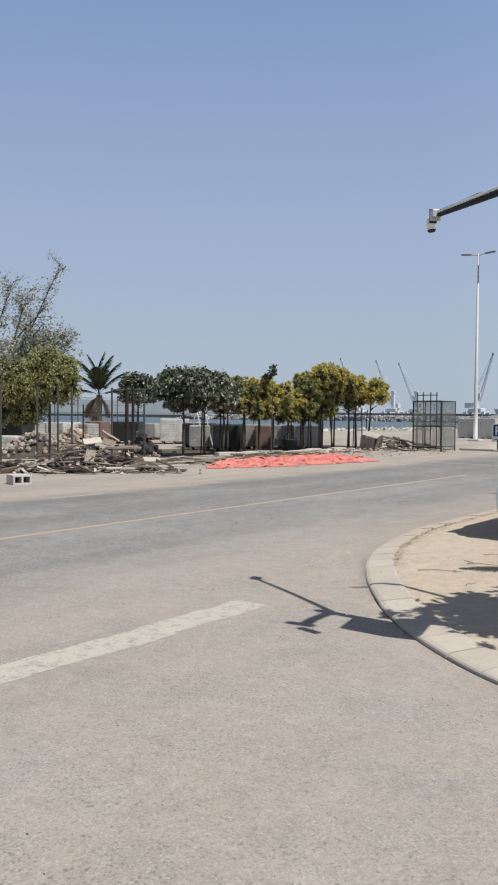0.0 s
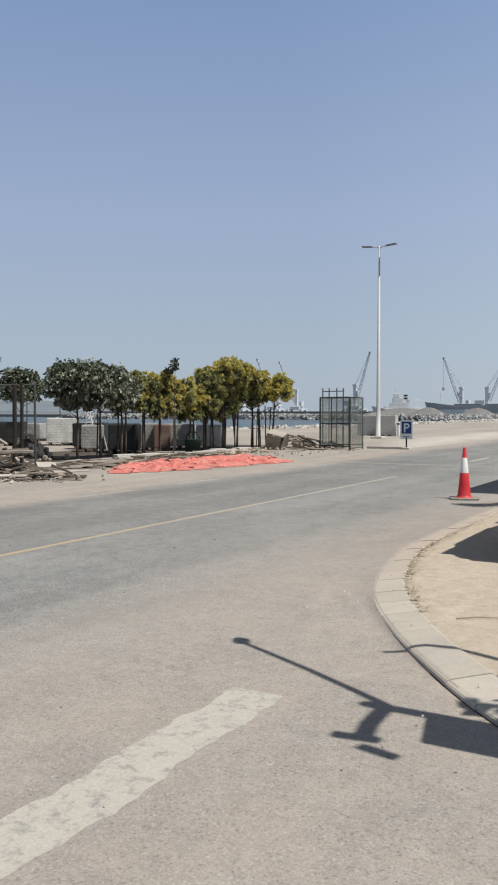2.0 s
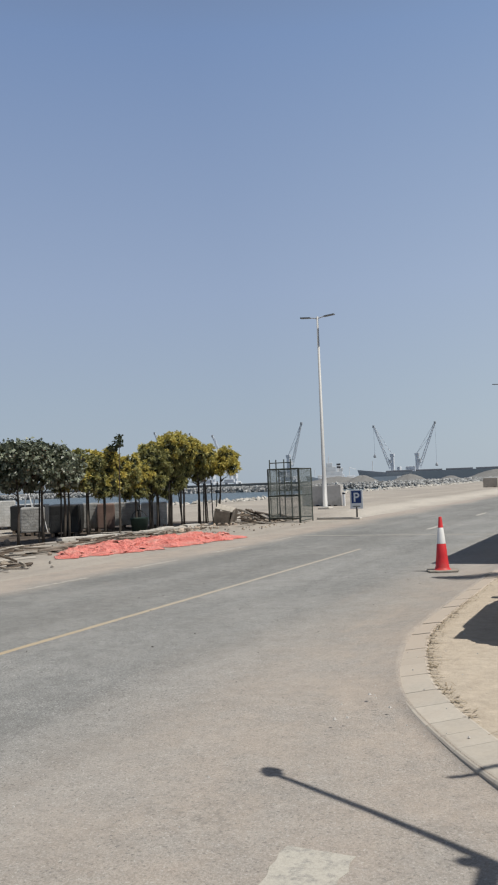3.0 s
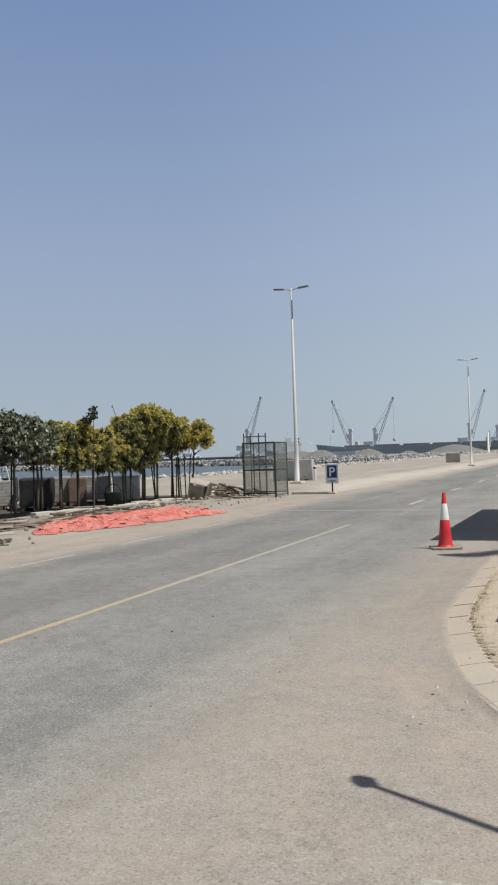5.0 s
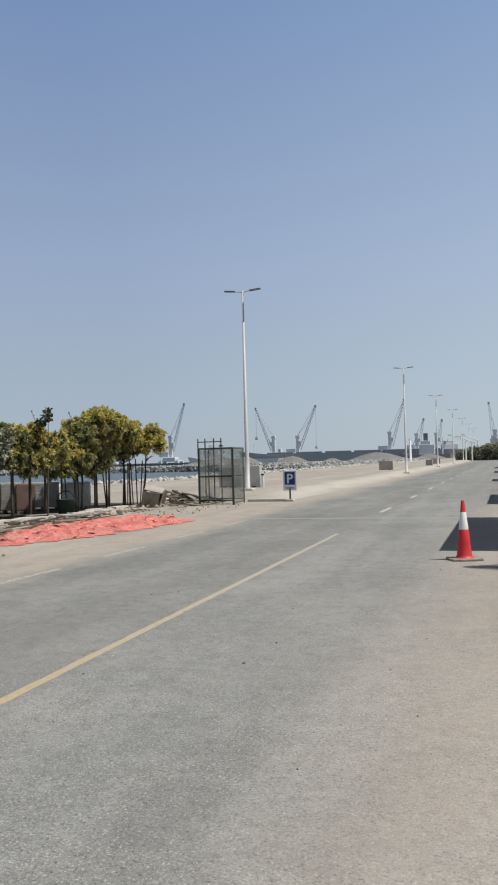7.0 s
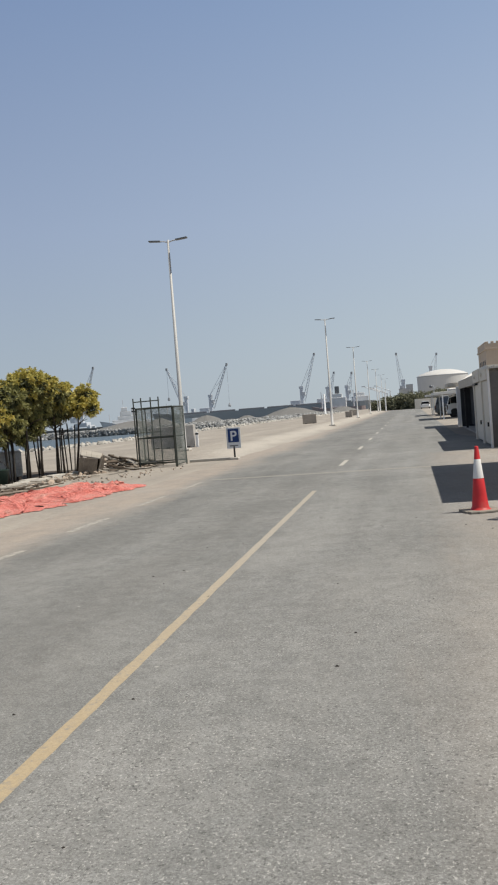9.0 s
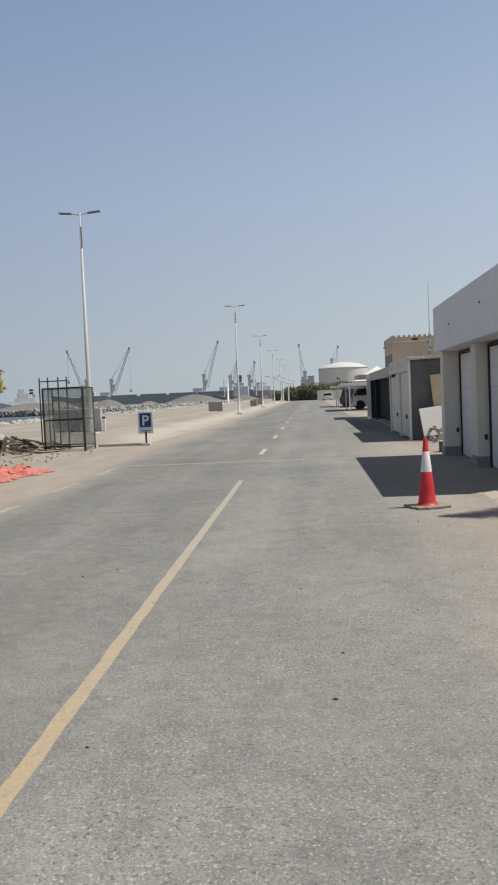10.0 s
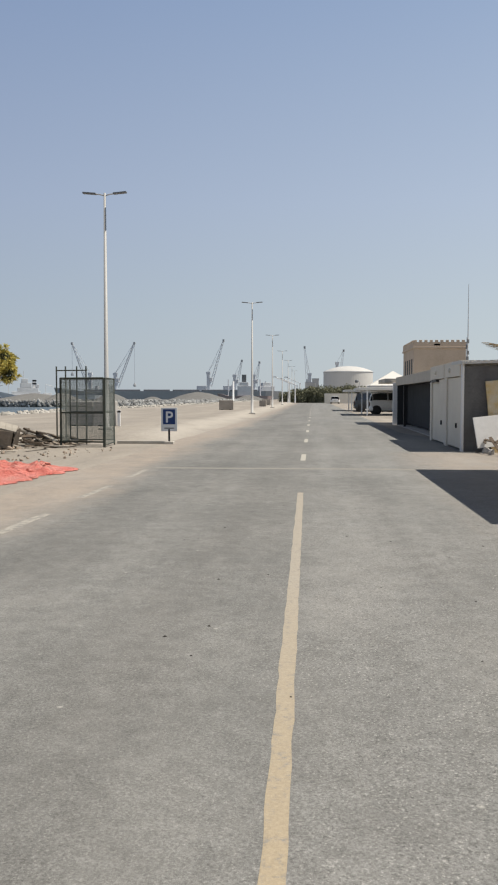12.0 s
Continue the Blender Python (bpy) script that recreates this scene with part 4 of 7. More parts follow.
# ---- street lamps ----
def street_lamp(x, y, height, foot=0.0, plinth=True):
    t = thing("street_lamp", T(x, y, foot), "tall pale steel street lamp with two arms", "street lamp", "street lamps beside the road")
    if plinth:
        bm = B()
        box(bm, -0.28, 0.28, -0.28, 0.28, 0, 0.1, None, 0.03)
        part("plinth", bm, CONCRETE_PALE, t)
    bm = B()
    lathe(bm, [(0.0, 0.1), (0.2, 0.1), (0.2, 0.125), (0.115, 0.13), (0.105, 1.5), (0.095, 1.52), (0.045, height - 0.1), (0.0, height - 0.1)], 12)
    part("pole", bm, LAMP_PAINT, t, smooth=True)
    for s in (-1, 1):
        bm = B()
        tube(bm, [(0, 0, height - 0.20), (s * 0.18, 0, height - 0.15), (s * 0.38, 0, height - 0.125)], 0.025, 7)
        arm = part("arm", bm, LAMP_PAINT, t)
        bm = B()
        box(bm, -0.26, 0.26, -0.10, 0.10, -0.03, 0.03, T(s * 0.60, 0, height - 0.10, 0, -s * 5, 0), 0.02)
        part("lamp_head", bm, LAMP_GREY, arm, "flat grey LED lamp head")
    return t


street_lamp(-15.97, 41.05, 9.25, lot_rise(-16, 41))
for k in range(6):
    street_lamp(-12.95 - 0.1 * k, 78.3 + 37.0 * k, 9.3, lot_rise(-12.95, 78))

# ---- camera mast beside the kerb ----
mast = thing("camera_mast", T(-1.03, 7.1, 0.06), "white mast with a curved arm and surveillance cameras", "camera mast")
bm = B()
tube(bm, [(0, 0, 0), (0, 0, 1.8), (0, 0, 3.46)], [0.055, 0.05, 0.045], 10)
part("pole", bm, WHITE_PAINT, mast, smooth=True)
ARM = [(0, 0, 3.20), (-0.3, 0.155, 3.14), (-0.72, 0.37, 3.085), (-1.05, 0.535, 3.075), (-1.39, 0.70, 3.065)]
bm = B()
tube(bm, ARM, [0.03, 0.027, 0.024, 0.021, 0.018], 10)
arm = part("arm", bm, DARK_METAL, mast, "dark steel arm", True)
bm = B()
tube(bm, [(x, y, z + dz) for (x, y, z), dz in zip(ARM, (0.042, 0.042, 0.038, 0.032, 0.02))], 0.015, 8)
part("cable", bm, WHITE_PAINT, arm, "white cable duct along the arm", True)
bm = B()
tube(bm, [(-0.78, 0.40, 3.125), (-0.95, 0.485, 3.13), (-1.12, 0.57, 3.115), (-1.36, 0.685, 3.10)], 0.005, 5)
part("wire", bm, BLACK, arm, "thin black wire")
m = T(-1.39, 0.70, 3.075, 0, 0, 137) @ Matrix.Diagonal((0.58, 0.58, 0.58, 1))
bm = B()
box(bm, -0.10, 0.03, -0.06, 0.06, -0.05, 0.06, m, 0.012)
box(bm, -0.075, -0.01, -0.075, 0.075, -0.085, -0.03, m, 0.01)
part("bracket", bm, STEEL, arm, "grey steel clamp")
bm = B()
box(bm, 0.035, 0.055, -0.055, 0.055, -0.10, 0.09, m, 0.006)
part("plate", bm, BLACK, arm)
bm = B()
lathe(bm, [(0, 0.06), (0.045, 0.052), (0.062, 0.02), (0.066, -0.03), (0.06, -0.13), (0.0, -0.13)], 16, m @ T(0.115, 0, -0.06, 0, 10, 0))
head = part("camera_head", bm, WHITE_PAINT, mast, "white dome camera", True)
bm = B()
lathe(bm, [(0.058, -0.13), (0.052, -0.145), (0.0, -0.15)], 16, m @ T(0.115, 0, -0.06, 0, 10, 0))
part("lens_dome", bm, BLACK, head, "black lens dome", True)
bm = B()
tube(bm, [(0, 0, 3.28), (0.0, -0.25, 3.26), (0.02, -0.46, 3.22)], 0.045, 8)
arm2 = part("arm", bm, WHITE_PAINT, mast)
bm = B()
box(bm, -0.10, 0.10, -0.04, 0.04, -0.04, 0.04, T(-0.05, -0.44, 3.16, 0, 12, 10), 0.012)
part("camera_head", bm, WHITE_PAINT, arm2, "white bullet camera")
bm = B()
box(bm, -0.09, 0.09, -0.035, 0.035, -0.035, 0.035, T(0.10, -0.55, 3.16, 0, 12, -14), 0.012)
part("camera_head", bm, WHITE_PAINT, arm2, "white bullet camera")
bm = B()
box(bm, -0.13, 0.13, -0.34, 0.0, 2.04, 2.68, T(0, 0, 0, 0, 0, 14), 0.02)
part("cabinet", bm, STEEL, mast, "grey equipment box")

# ---- palms beside the road (their fronds and shadows fall on the sand) ----
shrub = thing("small_tree", T(-0.06, 7.76, 0.06), "small leafy tree on the sandy island", "tree")
bm = B()
tube(bm, [(0, 0, -0.05), (0.03, 0.02, 1.4), (0.0, 0.0, 2.9)], [0.06, 0.05, 0.035], 8)
twigs = []
for k in range(19):
    a = 6.283 * k / 19 + rnd(-0.3, 0.3)
    p = Vector((0, 0, rnd(2.1, 3.0)))
    q = p + Vector((max(math.cos(a) * rnd(0.35, 0.75), -0.45), math.sin(a) * (rnd(0.6, 1.25) if a < 3.14 else rnd(0.4, 0.75)), rnd(0.2, 0.9) if math.cos(a) > -0.3 else rnd(0.0, 0.25)))
    tube(bm, [p, p.lerp(q, 0.5) + Vector((0, 0, 0.08)), q], [0.018, 0.013, 0.006], 5)
    twigs.append((p.lerp(q, 0.3), q, 46))
    for j in range(4):
        u = p.lerp(q, rnd(0.4, 1.0))
        e = u + Vector((rnd(-0.3, 0.3), rnd(-0.35, 0.35), rnd(-0.2, 0.3)))
        tube(bm, [u, e], [0.007, 0.004], 4)
        twigs.append((u, e, 22))
tube(bm, [(0, 0, 2.75), (-0.3, 0.1, 3.02), (-0.88, 0.36, 3.25), (-1.08, 0.40, 3.36), (-1.28, 0.27, 3.38)], [0.034, 0.03, 0.027, 0.025, 0.02], 6)
part("trunk", bm, BARK, shrub, smooth=True)
place("crown", twig_leaves("crown", twigs, 0.15, LEAF_PALM, 0.09, 0.36), shrub)
palm(-0.62, 10.1, 1.15, 1.95, 8, "low green palm on the sandy island", foot=0.06, up=42, turn=20, wide=0.26)
tall = palm(-1.5, 16.6, 2.15, 2.0, 0, "green palm beside the white garage", foot=0.06)
for turn, tilt, reach in ((180, 14, 2.65), (84, 55, 1.9), (38, 40, 2.1), (2, 30, 2.1), (-36, 45, 2.0), (-74, 60, 1.8), (20, 75, 2.0), (-20, 8, 2.0)):
    place("frond", frond_mesh(reach, 0.55, LEAF_PALM, 0.5, 44), tall, T(0, 0, 2.15) @ T(0, 0, 0, 0, 0, turn) @ T(0, 0, 0, 0, -tilt, 0))


# ---- cars ----
def car_body(stations, zroof_w):
    """Rings of a car's skin along its length; each station: x, bottom, belt, roof, half width, half roof width."""
    bm = B()
    rings = []
    for x, zb, zm, zr, w, wr in stations:
        half = [(0.0, zb), (w * 0.88, zb), (w * 0.975, zb + 0.07), (w, zb + 0.22), (w, (zb + zm) / 2 + 0.08), (w * 0.975, zm), (wr + (w * 0.975 - wr) * 0.12, zr - (zr - zm) * 0.12),
                (wr * 0.93, zr - 0.012), (wr * 0.7, zr), (0.0, zr + 0.01)]
        ring = [bm.verts.new((x, y, z)) for y, z in half] + [bm.verts.new((x, -y, z)) for y, z in reversed(half[1:-1])]
        rings.append(ring)
    n = len(rings[0])
    for a, b in zip(rings, rings[1:]):
        for k in range(n):
            bm.faces.new((a[k], a[(k + 1) % n], b[(k + 1) % n], b[k]))
    bm.faces.new(rings[0])
    bm.faces.new(list(reversed(rings[-1])))
    return bm


def wheel(parent, x, y, r, w):
    side = 1 if y > 0 else -1
    bm = B()
    lathe(bm, [(r * 0.62, -w / 2), (r * 0.92, -w / 2), (r, -w / 2 + 0.03), (r, w / 2 - 0.03), (r * 0.92, w / 2), (r * 0.62, w / 2)], 26, T(x, y, r, 90))
    whl = part("wheel", bm, RUBBER, parent, "black rubber tyre", True)
    bm = B()
    q = T(x, y + side * (w / 2 - 0.035), r, -90 * side)
    lathe(bm, [(r * 0.64, -0.02), (r * 0.64, 0.025), (r * 0.58, 0.02), (r * 0.55, -0.03), (0.0, -0.03)], 26, q)
    for k in range(5):
        box(bm, 0.03, r * 0.57, -0.028, 0.028, -0.025, 0.012, q @ T(0, 0, 0, 0, 0, 72 * k), 0.006)
    lathe(bm, [(0.055, -0.02), (0.055, 0.018), (0.0, 0.02)], 12, q)
    part("rim", bm, RIM, whl, "alloy rim")


def suv(name, m, paint, label, L=4.4, W=1.78, H=1.68, group="", spare=False):
    """A sport utility car, its front towards +x."""
    t = thing(name, m, label, "car", group)
    h, w, k = L / 2, W / 2, H / 1.68
    st = [(-h, 0.50, 0.98 * k, 1.02 * k, w * 0.90, w * 0.80), (-h + 0.03, 0.42, 0.99 * k, 1.06 * k, w * 0.955, w * 0.79), (-h + 0.10, 0.36, 1.0 * k, 1.30 * k, w * 0.985, w * 0.77),
          (-h + 0.22, 0.33, 1.0 * k, 1.56 * k, w, w * 0.75), (-h + 0.40, 0.31, 1.0 * k, 1.635 * k, w, w * 0.75), (-h + 0.9, 0.29, 1.0 * k, 1.68 * k, w, w * 0.76),
          (-0.1, 0.28, 0.99 * k, 1.68 * k, w, w * 0.80), (0.35, 0.28, 0.98 * k, 1.63 * k, w, w * 0.79), (0.62, 0.28, 0.97 * k, 1.48 * k, w, w * 0.80), (1.12, 0.29, 0.96 * k, 1.06 * k, w, w * 0.86),
          (h - 0.45, 0.30, 0.90 * k, 0.98 * k, w * 0.99, w * 0.86), (h - 0.15, 0.34, 0.80 * k, 0.88 * k, w * 0.94, w * 0.80), (h, 0.42, 0.66 * k, 0.72 * k, w * 0.84, w * 0.72)]
    part("body", car_body(st, 0), paint, t, smooth=False)

    def skin(x, f):
        """Half width and height of the glass house at x, a fraction f from belt to roof."""
        for a, b in zip(st, st[1:]):
            if a[0] <= x <= b[0]:
                s = (x - a[0]) / (b[0] - a[0])
                zm, zr, ww, wr = (a[i] + (b[i] - a[i]) * s for i in (2, 3, 4, 5))
                return (ww * 0.975 + (wr - ww * 0.975) * f) + 0.006, zm + (zr - zm) * f

    for side in (-1, 1):
        for x0, x1 in ((-h + 0.26, -0.98), (-0.90, 0.02), (0.10, 0.92)):
            bm = B()
            n = 6
            rows = []
            for i in range(n + 1):
                x = x0 + (x1 - x0) * i / n
                y0, z0 = skin(x, 0.10)
                y1, z1 = skin(x, 0.86)
                rows.append((bm.verts.new((x, side * y0, z0)), bm.verts.new((x, side * y1, z1))))
            for a, b in zip(rows, rows[1:]):
                bm.faces.new((a[0], b[0], b[1], a[1]))
            part("side_window", bm, CAR_GLASS, t, "dark side glass")
        bm = B()
        box(bm, 0.62, 0.80, side * w, side * (w + 0.18), 0.98 * k, 1.12 * k, None, 0.03)
        part("mirror", bm, paint, t)
        for x in (-0.75, 0.22):
            bm = B()
            box(bm, x - 0.1, x + 0.1, side * (w - 0.005), side * (w + 0.03), 0.87 * k, 0.90 * k, None, 0.008)
            part("door_handle", bm, paint, t)
        bm = B()
        tube(bm, [(-h + 0.7, side * w * 0.72, 1.67 * k), (-h + 0.8, side * w * 0.72, 1.73 * k), (0.1, side * w * 0.72, 1.73 * k), (0.2, side * w * 0.72, 1.68 * k)], 0.018, 6)
        part("roof_rail", bm, STEEL, t)
        # tail lamp
        bm = B()
        box(bm, -h - 0.05, -h + 0.06, side * w * 0.76, side * w * 0.885, 0.76, 1.05, None, 0.035)
        tl = part("tail_light", bm, LENS_RED, t, "tall red tail lamp")
        for z in (0.80, 0.875):
            bm = B()
            box(bm, -h - 0.056, -h + 0.02, side * w * 0.78, side * w * 0.865, z, z + 0.055, None, 0.012)
            part("indicator", bm, LAMP_PINK, tl, "pale lamp window")
        bm = B()
        box(bm, h - 0.14, h - 0.01, side * w * 0.55, side * w * 0.86, 0.64 * k, 0.76 * k, None, 0.02)
        part("headlight", bm, CHROME, t)
        for x in (-h + 0.56, h - 0.84):
            bm = B()
            lathe(bm, [(0.0, 0.0), (0.40, 0.0), (0.415, 0.012), (0.36, 0.02), (0.0, 0.02)], 28, T(x, side * (w - 0.012), 0.345, -90 * side))
            part("wheel_arch", bm, BLACK, t)
            wheel(t, x, side * (w - 0.095), 0.345, 0.22)
    bm = B()
    hoops = []
    for x, zb, zm, zr, ww, wr in st[1:4]:
        c = ww * 0.975
        half = [(wr * 0.93, zr - 0.008), (wr + (c - wr) * 0.12 + 0.006, zr - (zr - zm) * 0.12), (c + 0.008, zm + 0.012)]
        hoops.append([bm.verts.new((x - 0.010, y, z)) for y, z in reversed(half)] + [bm.verts.new((x - 0.010, -y, z)) for y, z in half])
    for a, b in zip(hoops, hoops[1:]):
        for i in range(5):
            bm.faces.new((a[i], a[i + 1], b[i + 1], b[i]))
    part("rear_window", bm, TINT, t, "black wraparound rear glass")
    bm = B()
    box(bm, -h + 0.13, -h + 0.55, -w * 0.76, w * 0.76, 1.585 * k, 1.625 * k, T(0, 0, 0.01), 0.015)
    part("roof_spoiler", bm, paint, t)
    bm = B()
    q = [bm.verts.new(p) for p in ((1.06, -w * 0.80, 1.12 * k), (1.06, w * 0.80, 1.12 * k), (0.46, w * 0.70, 1.60 * k), (0.46, -w * 0.70, 1.60 * k))]
    bm.faces.new(q)
    part("windscreen", bm, CAR_GLASS, t, "dark windscreen")
    bm = B()
    grid = []
    for i in range(29):
        v = -1 + 2 * i / 28
        deep = 0.34 * max(1 - abs(v) ** 5, 0.0) ** 0.4
        col = []
        for j in range(13):
            u = j / 12
            out = (1 - abs(2 * u - 0.95) ** 4 * 0.55) * (1.0 if u > 0.1 else 0.8 + 2 * u)
            col.append(bm.verts.new((-h + 0.24 - deep * out, v * w * (1.0 + 0.085 * out), 0.29 + 0.45 * u)))
        grid.append(col)
    for a, b in zip(grid, grid[1:]):
        for j in range(12):
            bm.faces.new((a[j], b[j], b[j + 1], a[j + 1]))
    bp = part("rear_bumper", bm, paint, t, smooth=True)
    for side in (-1, 1):
        bm = B()
        box(bm, -0.02, 0.012, -0.065, 0.065, -0.016, 0.016, T(-h - 0.072, side * w * 0.845, 0.455, 0, 6, -14 * side), 0.006)
        part("reflector", bm, BLACK, bp, "dark slot in the bumper")
    # black block added as the shadow gap below the bumper
    bm = B()
    box(bm, -h + 0.16, -h + 0.6, -w * 0.86, w * 0.86, 0.24, 0.36, None, 0.03)
    part("lower_valance", bm, BLACK, bp, "black block painted as the shadow under the bumper")
    bm = B()
    box(bm, -h - 0.112, -h + 0.02, -0.672, 0.672, 0.535, 0.99, None, 0.04)
    part("gate_gap", bm, BLACK, t, "dark gap round the tailgate")
    bm = B()
    box(bm, -h - 0.122, -h + 0.02, -0.66, 0.66, 0.547, 0.99, None, 0.04)
    gate = part("tailgate", bm, paint, t)
    bm = B()
    box(bm, -h - 0.15, -h - 0.11, -0.36, 0.36, 0.90, 0.945, None, 0.015)
    part("tailgate_handle", bm, paint, gate)
    bm = B()
    box(bm, -h - 0.127, -h - 0.118, 0.44, 0.60, 0.60, 0.615, None)
    part("badge", bm, BLACK, gate)
    bm = B()
    box(bm, h - 0.10, h + 0.06, -w * 0.9, w * 0.9, 0.34, 0.62, None, 0.05)
    part("front_bumper", bm, paint, t)
    bm = B()
    box(bm, -h - 0.128, -h - 0.11, -0.26, 0.26, 0.72, 0.84, None, 0.004)
    pl = part("white_panel", bm, WHITE_PAINT, t)
    bm = B()
    box(bm, -h - 0.132, -h - 0.126, -0.2, 0.2, 0.75, 0.81)
    part("bar", bm, BLACK, pl)
    return t


suv("parked_suv", T(-2.40, 13.5, 0.04, 0, 0, 90), CAR_WHITE, "white sport utility car parked on the sand", 4.3, 1.72, 1.68)


# ---- traffic cone ----
cone = thing("traffic_cone", T(-5.35, 17.44, 0.005) @ Matrix.Diagonal((0.66, 0.66, 0.89, 1)), "tall red traffic cone with a white sleeve", "traffic cone")
bm = B()
box(bm, -0.34, 0.34, -0.34, 0.34, 0.0, 0.035, T(0, 0, 0, 0, 0, 18), 0.012)
for a in (0, 90, 180, 270):
    box(bm, 0.2, 0.375, -0.18, 0.18, 0.0, 0.034, T(0, 0, 0, 0, 0, 18 + a), 0.01)
part("base", bm, CONE_BASE, cone, "dusty black rubber base")


def cone_r(z):
    return 0.176 - 0.144 * ((z - 0.035) / 0.965)


bm = B()
lathe(bm, [(0.22, 0.035), (0.19, 0.05), (cone_r(0.08), 0.08), (cone_r(0.30), 0.30), (cone_r(0.50) + 0.006, 0.50), (cone_r(0.50), 0.505), (cone_r(0.99) + 0.004, 0.99), (0.03, 1.0), (0.028, 0.99), (0.0, 0.9)], 28)
part("shell", bm, CONE_RED, cone, smooth=True)
bm = B()
lathe(bm, [(cone_r(0.51) + 0.004, 0.51), (cone_r(0.80) + 0.004, 0.80), (cone_r(0.80), 0.803)], 28)
part("sleeve", bm, CONE_WHITE, cone, "white reflective sleeve", True)


# ---- fallen palm leaves and sticks on the sandy island ----
for x, y, a, l in ((-3.05, 8.86, 30, 0.42), (-2.72, 9.0, 120, 0.14), (-2.4, 8.5, 80, 0.12), (-2.82, 9.5, 20, 0.3), (-2.78, 9.56, 150, 0.2), (-2.9, 10.1, 40, 0.22)):
    tw = thing("stick", T(x, y, 0.068 if y > 7 else 0.012, 0, 0, a), "thin dry stick lying on the ground", "stick", "dry sticks")
    bm = B()
    tube(bm, [(0, 0, 0), (l * 0.4, 0.015, 0.006), (l, -0.02, 0)], [0.005, 0.004, 0.002], 5)
    part("twig", bm, LEAF_DRY, tw)


# ---- folded sheeting at the end of the kerb ----
roll = thing("folded_sheeting", T(-4.36, 16.9, 0.06, 0, 0, 6), "dusty grey sheeting in long loose folds on the sand", "plastic sheet")
bm = B()
grid = []
for i in range(41):
    u = i / 40
    line = []
    for j in range(31):
        v = j / 30
        bend = 0.12 * math.sin(2.6 * u + 0.6) + 0.06 * noise.noise(Vector((u * 4, v * 2, 5)))
        ends = min(1.0, u * 7, (1 - u) * 9) * min(1.0, v * 6, (1 - v) * 6)
        ridge = 0.5 + 0.5 * math.sin(21 * v + 2.5 * noise.noise(Vector((u * 2.2, v * 1.5, 1))))
        z = (0.05 + 0.15 * ridge * (0.5 + 0.5 * u) + 0.06 * noise.noise(Vector((u * 5, v * 5, 3)))) * ends
        line.append(bm.verts.new((1.65 * u + 0.04 * noise.noise(Vector((v * 6, 1, 1))), 0.85 * (v - 0.5) * (0.55 + 0.45 * u) + bend, max(z, 0.0))))
    grid.append(line)
for a, b in zip(grid, grid[1:]):
    for j in range(30):
        bm.faces.new((a[j], b[j], b[j + 1], a[j + 1])).smooth = True
part("sheet", bm, SHEETING, roll)
tub = thing("black_crate", T(-3.46, 16.55, 0.06, 0, 0, 4), "low black plastic crate beside the sheeting", "crate")
bm = B()
box(bm, -0.32, 0.55, -0.2, 0.2, 0.0, 0.2, None, 0.02)
part("body", bm, BLACK, tub)
bm = B()
box(bm, -0.34, 0.57, -0.22, 0.22, 0.2, 0.235, None, 0.01)
part("rim", bm, STEEL, tub, "dusty grey rim")

# ---- white garage ----
garage = thing("garage", T(-3.95, 18.6, 0), "white garage block with roller doors under a deep parapet", "building")
bm = B()
box(bm, 0, 7.5, 0, 7.48, 2.33, 3.32, None, 0.01)
part("parapet", bm, WHITE_WALL, garage)
bm = B()
box(bm, 0.66, 7.4, 0.05, 7.43, 0.0, 2.33)
part("wall", bm, CREAM_WALL, garage)
bm = B()
box(bm, 0.13, 0.7, 0.0, 0.2, 0.0, 2.33)
part("end_wall", bm, WHITE_WALL, garage)
for y, front, wide in ((7.05, 0.12, 0.38), (4.0, 0.25, 0.5), (0.2, 0.285, 0.32)):
    bm = B()
    box(bm, front, 0.7, y, y + wide, 0.2, 2.33, None, 0.01)
    c = part("column", bm, CREAM_WALL, garage)
    bm = B()
    box(bm, front - 0.015, 0.7, y - 0.015, y + wide + 0.015, 0.0, 0.2)
    part("plinth", bm, SKIRTING, c, "grey painted plinth")
    bm = B()
    box(bm, 0.38, 0.43, y - 0.03, y, 0.52, 0.62, None, 0.005)
    part("switch_box", bm, BLACK, c, "small black box")
for y0, y1 in ((4.57, 6.98), (0.58, 3.93)):
    bm = B()
    box(bm, 0.47, 0.66, y0 - 0.05, y0, 0.0, 2.3)
    box(bm, 0.47, 0.66, y1, y1 + 0.05, 0.0, 2.3)
    box(bm, 0.47, 0.66, y0, y1, 2.25, 2.30)
    d = part("garage_door", bm, DARK_METAL, garage, "white sectional door in a black rubber frame")
    for k in range(6):
        bm = B()
        box(bm, 0.50, 0.54, y0 + 0.003, y1 - 0.003, 0.02 + k * 0.37, 0.386 + k * 0.37, None, 0.003)
        part("door_panel", bm, DOOR_PANEL, d, "plain white door panel")
for y, z in ((2.2, 2.9), (5.3, 2.8)):
    bm = B()
    lathe(bm, [(0.0, 0.0), (0.016, 0.0), (0.016, 0.02), (0.0, 0.02)], 10, T(0.0, y, z, 0, -90, 0))
    part("spout", bm, DARK_METAL, garage)
unit = thing("rooftop_unit", T(-3.0, 24.0, 3.32), "weathered metal box and pipes on the garage roof", "air conditioner")
bm = B()
box(bm, 0, 0.9, 0, 0.7, 0.05, 0.32, None, 0.02)
part("casing", bm, STEEL, unit)
bm = B()
tube(bm, [(0.1, 0.1, 0.32), (0.1, 0.1, 0.42), (0.5, 0.1, 0.45), (0.9, 0.3, 0.40)], 0.025, 6)
part("pipe", bm, DARK_METAL, unit)

